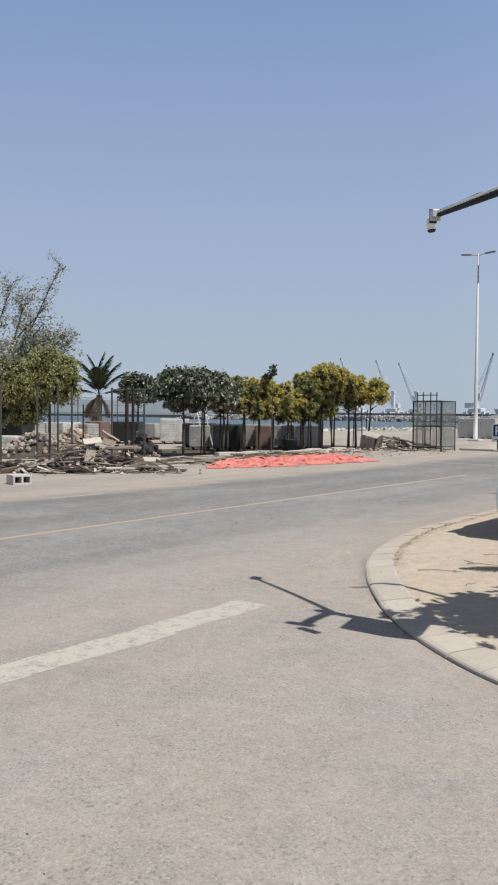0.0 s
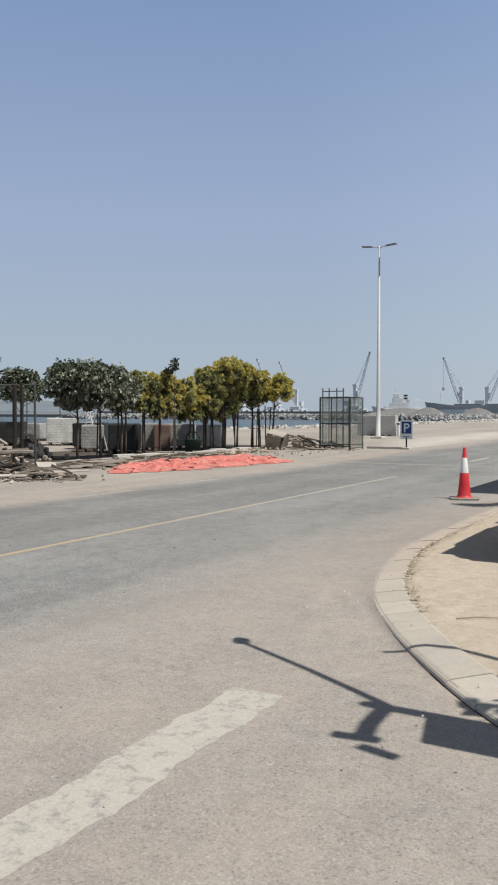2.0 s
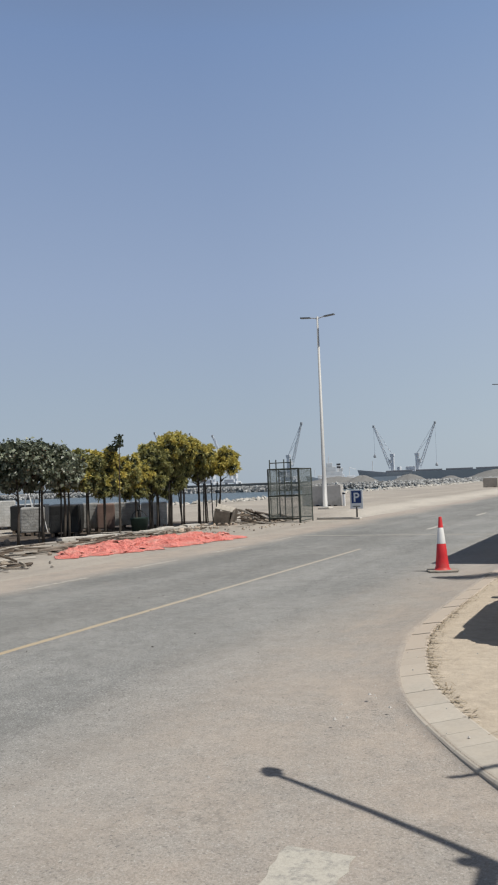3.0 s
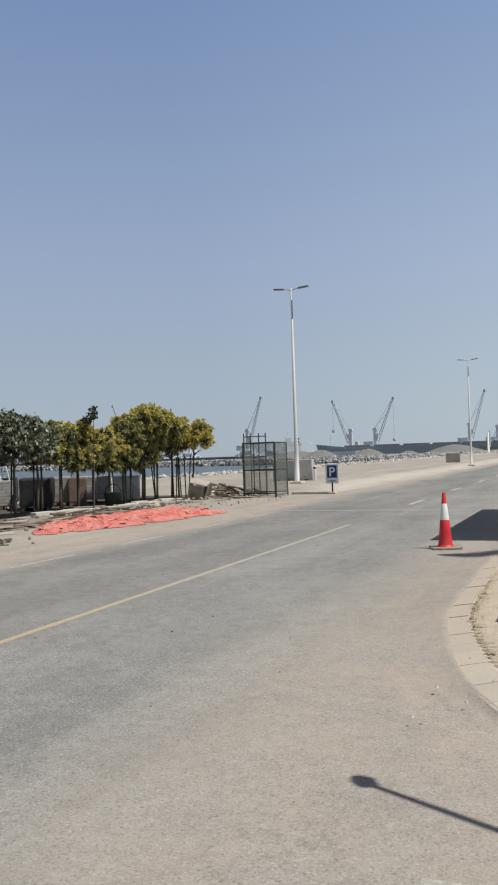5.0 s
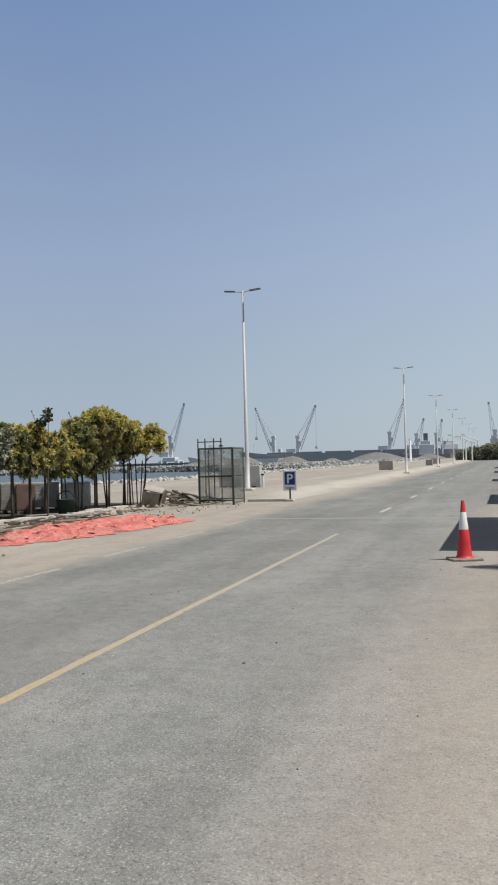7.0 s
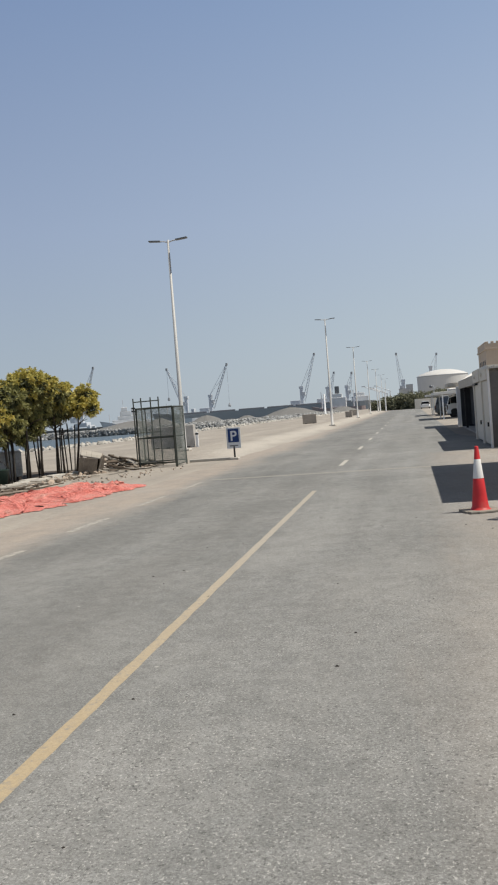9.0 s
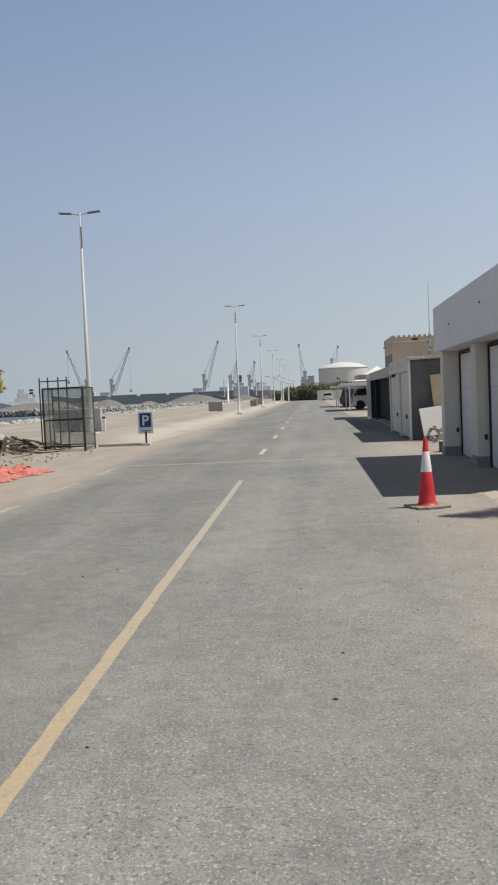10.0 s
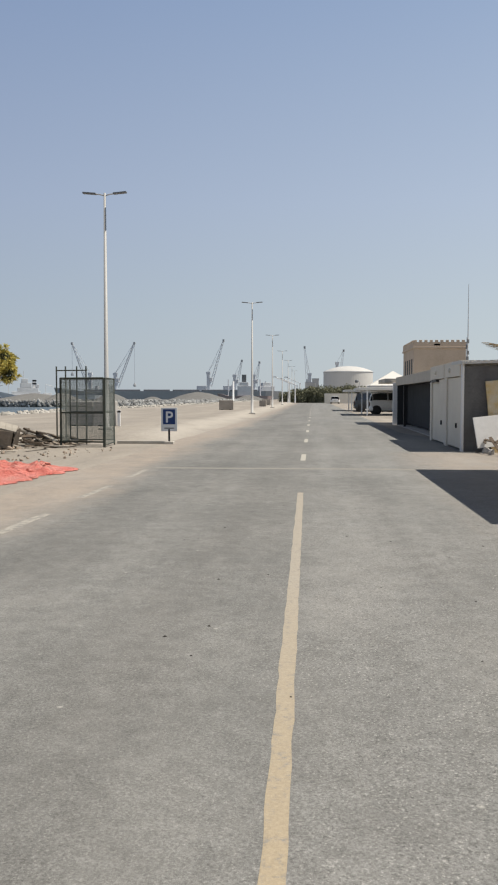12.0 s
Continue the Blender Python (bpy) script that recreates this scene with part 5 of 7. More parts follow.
# ---- bare cement hut and cream rooms ----
hut = thing("cement_hut", T(-3.88, 31.85, 0), "bare grey cement lean-to under a pale sheet roof", "building")
bm = B()
box(bm, 0.06, 4.0, 0.0, 0.18, 0, 2.34)
part("wall", bm, GREY_WALL, hut)
bm = B()
box(bm, 0.0, 0.055, -0.02, 0.2, 0, 2.42, None, 0.005)
part("corner_strip", bm, WHITE_WALL, hut)
bm = B()
box(bm, -0.05, 4.1, -0.18, 1.5, 0.0, 0.05, T(0, 0, 2.38, 1.5, -2.2, 0))
for k in range(22):
    box(bm, -0.03 + k * 0.185, 0.03 + k * 0.185, -0.20, 1.5, 0.05, 0.085, T(0, 0, 2.38, 1.5, -2.2, 0))
part("roof", bm, ROOF_SHEET, hut, "pale corrugated sheet roof")
rooms = thing("cream_rooms", T(-3.88, 32.07, 0), "low cream outbuilding with two narrow doors", "building")
bm = B()
box(bm, 0.32, 4.0, 0.0, 6.0, 0.0, 2.50)
box(bm, 0.0, 0.318, 0.0, 0.06, 0.0, 2.50)
box(bm, 0.0, 0.318, 2.46, 2.90, 0.0, 2.50)
box(bm, 0.0, 0.318, 5.7, 6.0, 0.0, 2.50)
part("wall", bm, CREAM_WALL, rooms)
bm = B()
box(bm, -0.02, 0.318, 0.062, 2.458, 2.07, 2.50)
box(bm, -0.02, 0.318, 2.902, 5.698, 2.07, 2.50)
part("lintel", bm, CREAM_WALL, rooms)
for y0, y1, lock in ((0.07, 2.45, 0.83), (2.91, 5.69, 3.62)):
    bm = B()
    n = 9
    for k in range(n):
        a = y0 + (y1 - y0) * k / n
        box(bm, 0.05, 0.08, a + 0.004, a + (y1 - y0) / n - 0.004, 0.06, 2.05)
    d = part("door", bm, CREAM_DOOR, rooms, "ribbed cream door")
    bm = B()
    box(bm, 0.0, 0.05, lock, lock + 0.05, 0.61, 0.75, None, 0.015)
    part("lock_box", bm, BLACK, d, "black lock box")
bm = B()
box(bm, -0.05, 0.05, 4.3, 5.65, 1.98, 2.04)
part("lamp", bm, DARK_METAL, rooms, "dark strip lamp over the door")
for y in (1.7, 4.5):
    bm = B()
    lathe(bm, [(0.0, 0.0), (0.07, 0.0), (0.06, 0.05), (0.0, 0.07)], 12, T(-0.02, y, 2.27, 0, -90, 0))
    part("bulkhead_light", bm, CREAM_DOOR, rooms, "small round wall light")

# ---- carport beyond ----
carport = thing("carport", T(-3.5, 38.1, 0.0), "long carport with a beige fascia, dark and deep inside", "carport")
bm = B()
box(bm, 0.0, 6.0, 0.0, 15.2, 2.12, 2.44)
part("roof", bm, FASCIA, carport)
bm = B()
box(bm, -0.06, 0.0, -0.05, 15.3, 2.08, 2.50, None, 0.01)
part("fascia", bm, FASCIA, carport, "beige edge board")
bm = B()
box(bm, 2.6, 2.7, 0.0, 15.2, 0.1, 2.12)
part("back_wall", bm, NET_AND_SHADE, carport, "near-black cloth with the bay's shade in its colour")
bm = B()
box(bm, 0.0, 2.6, 15.0, 15.2, 0.0, 2.12)
part("side_wall", bm, NET_AND_SHADE, carport, "near-black cloth with the bay's shade in its colour")
bm = B()
box(bm, -0.20, 0.14, 15.32, 15.62, 0.0, 2.24, None, 0.01)
part("end_column", bm, WHITE_WALL, carport)
bm = B()
box(bm, -0.62, 3.0, 15.64, 20.0, 2.24, 2.46, None, 0.01)
part("end_awning", bm, FASCIA, carport, "beige awning past the end column")
for y in (0.25, 12.5):
    bm = B()
    box(bm, 0.05, 0.17, y, y + 0.12, 0.0, 2.12)
    part("post", bm, DARK_METAL, carport)
bm = B()
box(bm, 0.0, 1.2, -0.02, 15.2, 0.0, 0.025, None, 0.005)
part("step", bm, CONCRETE, carport)
bm = B()
box(bm, 0.50, 0.53, 1.3, 14.9, 0.12, 2.08)
part("curtain", bm, NET_AND_SHADE, carport, "near-black net along the front, the bay's shade in its colour")


# ---- parking canopies, tents and parked cars ----
def canopy(x, y, w, d, h, label):
    t = thing("parking_canopy", T(x, y, 0.0), label, "canopy", "parking canopies")
    bm = B()
    box(bm, -0.7, w, -0.2, d, h, h + 0.22, None, 0.02)
    part("roof", bm, ROOF_WHITE, t)
    for px, py in ((0, 0), (0, d - 0.2), (w - 0.3, 0), (w - 0.3, d - 0.2)):
        bm = B()
        box(bm, px - 0.05, px + 0.05, py - 0.05, py + 0.05, 0, h, None, 0.008)
        part("post", bm, WHITE_PAINT, t)
    return t


def tent(x, y, s, eave, apex):
    t = thing("tent_canopy", T(x, y, 0.0), "white pyramid tent canopy over parking", "canopy", "tent canopies")
    bm = B()
    n = 8
    rings = []
    for k in range(n + 1):
        f = k / n
        r = s / 2 * (1 - f)
        z = eave + (apex - eave) * f
        rings.append([bm.verts.new((a * r, b * r, z)) for a, b in ((-1, -1), (1, -1), (1, 1), (-1, 1))] if k < n else [bm.verts.new((0, 0, z))])
    for a, b in zip(rings, rings[1:]):
        for k in range(4):
            q = list(dict.fromkeys([a[k], a[(k + 1) % 4], b[(k + 1) % len(b)], b[k % len(b)]]))
            bm.faces.new(q)
    part("cover", bm, ROOF_WHITE, t)
    bm = B()
    for a in (0, 90, 180, 270):
        box(bm, -s / 2, s / 2, -s / 2 - 0.01, -s / 2 + 0.01, eave - 0.3, eave, T(0, 0, 0, 0, 0, a))
    part("valance", bm, ROOF_WHITE, t)
    for a, b in ((-1, -1), (1, -1), (1, 1), (-1, 1)):
        bm = B()
        tube(bm, [(a * s / 2 * 0.98, b * s / 2 * 0.98, 0), (a * s / 2 * 0.98, b * s / 2 * 0.98, eave)], 0.05, 8)
        part("post", bm, WHITE_PAINT, t)


canopy(-3.68, 75.0, 6.5, 7.6, 2.0, "flat white parking canopy on square posts")
canopy(-3.9, 96.6, 6.5, 7.5, 2.0, "flat white parking canopy on square posts")
tent(0.15, 95, 5.0, 2.6, 4.1)
suv("white_suv", T(-0.62, 81.85, 0.0), CAR_WHITE, "large white off-road car under a canopy", 4.9, 1.95, 1.9, "parked cars")
suv("dark_suv", T(-1.6, 92.4, 0.0), CAR_DARK, "dark off-road car under a canopy", 4.4, 1.9, 1.9, "parked cars")
suv("white_car", T(-3.25, 190, 0.0, 0, 0, 90), CAR_WHITE, "white car beside a low wall far along the road", 4.6, 1.85, 1.6, "parked cars")
wall = thing("boundary_wall", T(-5.4, 195, 0), "low beige wall at the end of the parking", "wall")
bm = B()
box(bm, 0, 9, 0, 0.3, 0, 2.2)
part("wall", bm, CREAM_WALL, wall)
canopy(1.5, 124, 6.5, 30, 2.5, "long far white parking canopy")
sensor = thing("lamp_on_post", T(-4.3, 74.9, 2.22), "round white lamp on a short post on the canopy", "lamp")
bm = B()
tube(bm, [(0, 0, 0), (0, 0, 0.42), (-0.08, 0, 0.52), (-0.2, 0, 0.54)], 0.03, 7)
part("post", bm, STEEL, sensor)
bm = B()
lathe(bm, [(0.0, 0.0), (0.12, 0.02), (0.15, 0.10), (0.13, 0.18), (0.05, 0.24), (0.0, 0.24)], 14, T(-0.22, 0, 0.36))
part("lamp_head", bm, LAMP_GREY, sensor, smooth=True)

# ---- crenellated tower house ----
tower = thing("crenellated_house", T(0.0, 76.0, 0) @ Matrix.Diagonal((0.92, 0.95, 0.92, 1)), "tan rendered house with a crenellated roof edge", "house")
bm = B()
box(bm, 0, 4.4, 0, 8.0, 0, 5.75)
part("wall", bm, TAN_WALL, tower)
bm = B()
box(bm, -0.12, 4.52, -0.12, 8.12, 5.75, 5.9, None, 0.02)
part("cornice", bm, TAN_WALL, tower)
bm = B()
box(bm, -0.05, 4.45, -0.05, 0.15, 5.9, 6.3)
box(bm, -0.05, 0.15, 0.15, 8.05, 5.9, 6.3)
par = part("parapet", bm, TAN_WALL, tower)
for k in range(10):
    bm = B()
    box(bm, 0.0 + k * 0.45, 0.25 + k * 0.45, -0.05, 0.15, 6.3, 6.48, None, 0.03)
    part("merlon", bm, TAN_WALL, par)
for k in range(1, 17):
    bm = B()
    box(bm, -0.05, 0.15, k * 0.48, k * 0.48 + 0.25, 6.3, 6.48, None, 0.03)
    part("merlon", bm, TAN_WALL, par)
for y in (1.0, 2.6, 4.2, 5.8):
    bm = B()
    box(bm, -0.02, 0.1, y, y + 0.7, 3.3, 4.9)
    w = part("window", bm, BLACK, tower, "narrow dark window")
    bm = B()
    box(bm, -0.06, 0.0, y - 0.1, y + 0.8, 3.15, 3.28)
    part("sill", bm, TAN_WALL, w)
bm = B()
box(bm, 1.7, 2.2, -0.05, 0.0, 6.0, 6.15)
part("spout", bm, WOOD_DARK, tower)
mastp = thing("radio_mast", T(-1.4, 45.0, 0), "thin whip antenna on a cluttered pole", "antenna")
bm = B()
tube(bm, [(0, 0, 0), (0, 0, 4.0)], 0.04, 8)
part("pole", bm, STEEL, mastp)
bm = B()
tube(bm, [(0.02, 0, 3.9), (0.02, 0, 5.0), (0.02, 0, 6.25)], [0.024, 0.016, 0.010], 6)
part("whip", bm, STEEL, mastp)
for k in range(5):
    bm = B()
    box(bm, -0.04, 0.055, -0.04, 0.04, 2.8 + k * 0.24, 2.97 + k * 0.24, T(rnd(-0.03, 0.05), 0, 0, 0, 0, rnd(0, 40)), 0.02)
    part("junction_box", bm, LAMP_GREY, mastp)
palm(0.15, 42.0, 2.75, 2.0, 20, "withered brown palm behind the huts", LEAF_DRY, up=48)

# ---- rubbish against the cement wall ----
bd = thing("leaning_board", T(-3.22, 31.3, 0.0), "white board leaning on the rubble", "board")
bm = B()
box(bm, -0.40, 0.42, -0.02, 0.02, 0.0, 0.84, T(0.06, 0.0, 0.17, -14, -6, 6), 0.006)
part("panel", bm, CONE_WHITE, bd)
bd = thing("foam_board", T(-2.66, 31.6, 0.0), "torn yellow foam board leaning on the wall", "board")
bm = B()
box(bm, -0.45, 0.45, -0.05, 0.05, 0.0, 1.95, T(0, 0, 0.02, -6, -5, -3), 0.012)
part("panel", bm, FOAM, bd)
rub = thing("rubble_heap", T(-2.75, 30.9, 0), "small heap of broken stone and scrap", "rubble")
for k in range(34):
    s = rnd(0.08, 0.3)
    place("stone", PEBBLE[k % 3], rub, T(rnd(-0.7, 1.2), rnd(-0.7, 0.5), s * 0.25, rnd(0, 360), rnd(0, 360), 0) @ Matrix.Diagonal((s, s * rnd(0.7, 1.2), s * 0.8, 1)))
for k in range(7):
    bm = B()
    box(bm, -rnd(0.2, 0.5), rnd(0.2, 0.5), -0.04, 0.04, -0.012, 0.012, T(rnd(-0.6, 1.0), rnd(-0.6, 0.5), rnd(0.1, 0.4), rnd(-20, 20), rnd(-30, 30), rnd(0, 180)))
    part("scrap", bm, WOOD_DARK, rub)
bx = thing("scrap_box", T(-3.55, 26.9, 0), "small dark metal box on the ground", "box")
bm = B()
box(bm, -0.2, 0.25, -0.15, 0.15, 0.0, 0.24, T(0, 0, 0, 0, 0, 8), 0.01)
part("body", bm, DARK_METAL, bx)
bm = B()
box(bm, -0.22, 0.27, -0.17, 0.17, 0.24, 0.27, T(0, 0, 0, 0, 0, 8), 0.008)
part("lid", bm, CONCRETE_PALE, bx)


# ---- parking sign ----
sign = thing("parking_sign", T(-12.45, 34.95, 0) @ Matrix.Diagonal((0.95, 0.95, 0.95, 1)), "low blue and white parking sign on a short post", "sign")
bm = B()
tube(bm, [(0, 0, 0), (0, 0, 0.5)], 0.035, 8)
part("post", bm, BLACK, sign)
bm = B()
box(bm, -0.27, 0.27, -0.012, 0.012, 0.43, 1.21, None, 0.008)
part("panel", bm, SIGN_WHITE, sign, "pale sign plate")
bm = B()
box(bm, -0.205, 0.205, -0.018, -0.0125, 0.66, 1.16)
part("blue_field", bm, SIGN_BLUE, sign)
txt = bpy.data.curves.new("letter", "FONT")
txt.body = "P"
txt.size = 0.52
txt.extrude = 0.002
txt.offset = 0.008
txt.align_x = "CENTER"
dummy = bpy.data.objects.new("letter", txt)
scene.collection.objects.link(dummy)
bpy.context.view_layer.update()
me = bpy.data.meshes.new_from_object(dummy.evaluated_get(bpy.context.evaluated_depsgraph_get()))
bpy.data.objects.remove(dummy)
me.materials.clear()
me.materials.append(SIGN_WHITE)
place("letter", me, sign, T(0, -0.0215, 0.725, 90, 0, 0))
bm = B()
box(bm, -0.16, 0.16, -0.0165, -0.0125, 0.51, 0.55)
part("bar", bm, LAMP_GREY, sign)
bm = B()
box(bm, -0.16, 0.16, -0.16, 0.16, 0, 0.09, None, 0.02)
part("foot", bm, CONCRETE_PALE, sign)

beam = thing("parking_kerb_beam", T(-14.15, 35.1, 0), "long low concrete beam lying on the sand", "kerb")
bm = B()
box(bm, 0, 1.75, -0.09, 0.09, 0, 0.1, None, 0.02)
part("beam", bm, CONCRETE_PALE, beam)


# ---- mesh cage ----
def mesh_panel(parent, a, b, z0, z1, frame_r, pitch=0.042, wire=0.0038, rails=(), material=GREEN_STEEL):
    """A panel of welded mesh between two uprights at a and b."""
    a, b = Vector((*a, 0)), Vector((*b, 0))
    d = b - a
    n = d.normalized().cross(Vector((0, 0, 1)))
    bm = B()
    for p in (a, b):
        tube(bm, [p + Vector((0, 0, max(z0 - 0.12, 0))), p + Vector((0, 0, z1))], frame_r, 6)
    for z in (z0, z1, *rails):
        tube(bm, [a + Vector((0, 0, z)), b + Vector((0, 0, z))], frame_r * 0.9, 6)
    fr = part("frame", bm, material, parent)
    verts, polys = [], []

    def bar(p, q, off):
        dirn = (q - p).normalized()
        s = dirn.cross(n).normalized() * wire
        o = n * (wire * off)
        b0 = len(verts)
        for e in (p, q):
            verts.extend((e + s + o, e + n * wire + o, e - s + o))
        polys.extend(((b0, b0 + 1, b0 + 4, b0 + 3), (b0 + 1, b0 + 2, b0 + 5, b0 + 4), (b0 + 2, b0, b0 + 3, b0 + 5)))

    k = pitch
    while k < d.length:
        p = a + d.normalized() * k
        bar(p + Vector((0, 0, z0)), p + Vector((0, 0, z1)), 1)
        k += pitch
    k = z0 + pitch
    while k < z1:
        bar(a + Vector((0, 0, k)), b + Vector((0, 0, k)), -1)
        k += pitch
    place("mesh", faces("mesh", verts, polys, WIRE), fr, label="fine welded wire mesh")


cage = thing("mesh_cage", T(-15.45, 33.35, 0), "tall dark green steel cage of wire mesh panels", "cage")
mesh_panel(cage, (0, 0), (1.38, -0.32), 0.16, 2.05, 0.028, rails=(1.02,))
mesh_panel(cage, (1.42, -0.32), (1.36, 1.1), 0.08, 2.05, 0.02, pitch=0.030, wire=0.003)
mesh_panel(cage, (-0.03, 0.04), (-0.1, 1.3), 0.16, 2.05, 0.024, rails=(1.02,))
mesh_panel(cage, (-0.1, 1.3), (1.33, 1.15), 0.16, 2.05, 0.024, rails=(1.02,))
for x, y in ((0, 0), (1.38, -0.32), (-0.1, 1.3), (1.36, 1.1)):
    bm = B()
    tube(bm, [(x, y, 0), (x, y, 0.2)], 0.026, 6)
    part("foot", bm, GREEN_STEEL, cage)
sc = thing("scaffold_frame", T(-15.55, 34.8, 0, 0, 0, -14), "tall dark steel frame behind the mesh cage", "frame")
for x in (-0.53, -0.2, 0.2, 0.53):
    bm = B()
    tube(bm, [(x, 0, 0), (x, 0, 2.46)], 0.024, 6)
    part("post", bm, GREEN_STEEL, sc)
for z in (2.33, 1.2):
    bm = B()
    tube(bm, [(-0.55, 0.03, z), (0.55, 0.03, z)], 0.02, 6)
    part("rail", bm, GREEN_STEEL, sc)


# ---- concrete blocks on the lot ----
def concrete_block(x, y, w, d, h, turn, label, material=CONCRETE):
    t = thing("concrete_barrier", T(x, y, lot_rise(x, y), 0, 0, turn), label, "barrier", "concrete barrier blocks")
    bm = B()
    box(bm, -w / 2, w / 2, -d / 2, d / 2, 0.0, h, None, 0.03)
    part("block", bm, material, t)
    for e in (-1, 1):
        bm = B()
        box(bm, e * (w / 2 - 0.32) - 0.1, e * (w / 2 - 0.32) + 0.1, -d / 2 - 0.01, d / 2 + 0.01, 0, 0.06)
        part("lifting_slot", bm, BLACK, t)


concrete_block(-17.1, 45.4, 1.0, 0.5, 1.1, 2, "grey concrete block beside the street lamp")
concrete_block(-18.3, 45.8, 1.2, 0.5, 1.08, -3, "grey concrete block behind the street lamp")
concrete_block(-16.4, 90.8, 1.4, 0.6, 0.95, 5, "stained concrete block on the sand lot", STAINED)
concrete_block(-14.6, 121, 0.9, 0.6, 0.8, -4, "concrete block beside a far street lamp", STAINED)
concrete_block(-15.2, 140, 1.3, 0.6, 0.9, 8, "concrete block on the far sand lot", STAINED)
wb = thing("white_post", T(-16.45, 45.2, 0.2), "short white post beside the concrete blocks", "post")
bm = B()
box(bm, -0.06, 0.06, -0.06, 0.06, 0, 0.72, None, 0.015)
part("body", bm, WHITE_PAINT, wb)
bm = B()
box(bm, -0.065, 0.065, -0.065, 0.065, 0.6, 0.68)
part("band", bm, BLACK, wb)


# ---- young trees in the yard ----
random.seed(5)
GREEN_T, YELLOW_T, DARK_T = "young tree with green leaves tied to a stake", "young tree with yellowing feathery leaves", "young tree with dark round leaves"
DK = dict(leaf=0.13, dens=1.15, narrow=0.40)
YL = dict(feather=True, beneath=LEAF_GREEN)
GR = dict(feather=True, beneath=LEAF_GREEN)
for x, y, h, w, mat_, lab, low, kw in [
    (-18.7, 22.75, 3.1, 1.85, LEAF_DARK, DARK_T, 0.42, dict(DK, stake=False)), (-18.6, 23.75, 3.35, 1.9, LEAF_DARK, DARK_T, 0.44, DK), (-18.4, 24.5, 3.0, 1.3, LEAF_DARK, DARK_T, 0.42, DK),
    (-28.4, 30.2, 3.45, 1.9, LEAF_DARK, DARK_T, 0.5, DK), (-18.6, 25.0, 2.95, 1.35, LEAF_YELLOW, GREEN_T, 0.36, YL), (-18.4, 25.7, 3.05, 1.25, LEAF_GREEN, GREEN_T, 0.42, GR),
    (-18.3, 26.5, 3.0, 1.5, LEAF_YELLOW, YELLOW_T, 0.36, YL), (-18.3, 27.4, 3.1, 1.45, LEAF_YELLOW, YELLOW_T, 0.38, YL), (-18.3, 28.4, 2.8, 1.15, LEAF_YELLOW, YELLOW_T, 0.32, YL),
    (-18.3, 29.3, 3.15, 1.45, LEAF_GREEN, GREEN_T, 0.38, GR), (-18.5, 30.1, 3.0, 1.4, LEAF_GREEN, GREEN_T, 0.28, GR), (-18.2, 30.5, 3.7, 2.0, LEAF_YELLOW, YELLOW_T, 0.48, YL),
    (-18.5, 31.1, 3.2, 1.6, LEAF_GREEN, GREEN_T, 0.28, GR), (-18.3, 31.7, 3.8, 2.0, LEAF_YELLOW, YELLOW_T, 0.46, YL), (-18.2, 32.7, 3.55, 1.5, LEAF_YELLOW, GREEN_T, 0.40, YL),
    (-18.3, 33.5, 3.15, 1.25, LEAF_GREEN, GREEN_T, 0.42, GR), (-18.05, 34.0, 3.15, 1.45, LEAF_YELLOW, "yellow leaning young tree at the end of the row", 0.56, dict(YL, beneath=LEAF_YELLOW, lean=(0.36, -0.1))),
]:
    nursery_tree(x, y, h, w, mat_, lab, low=low, **kw)
spr = thing("thin_sapling", T(-17.6, 26.3, 0), "thin bare sapling with one dark tuft of leaves", "tree")
bm = B()
tube(bm, [(0, 0, 0), (0.03, 0.02, 1.5), (0.12, -0.05, 3.0)], [0.025, 0.02, 0.008], 6)
part("trunk", bm, BARK, spr)
place("crown", leaf_cloud("crown", [((0.06, 0.0, 3.08), (0.13, 0.13, 0.2), 70), ((-0.08, -0.12, 2.88), (0.16, 0.16, 0.12), 50)], 0.12, LEAF_PALM), spr)

# bare stakes among them
for x, y, h in [(-18.6, 29.9, 1.7), (-18.1, 30.2, 1.8), (-18.9, 30.9, 1.75), (-18.2, 31.4, 1.6), (-18.6, 32.1, 1.7), (-18.0, 33.1, 1.6), (-18.2, 33.9, 1.75)]:
    st = thing("stake", T(x, y, 0), "dark timber stake in the ground", "stake", "tree stakes")
    bm = B()
    tube(bm, [(0, 0, 0), (rnd(-0.12, 0.12), rnd(-0.12, 0.12), h)], 0.024, 6)
    part("pole", bm, STAKE, st)

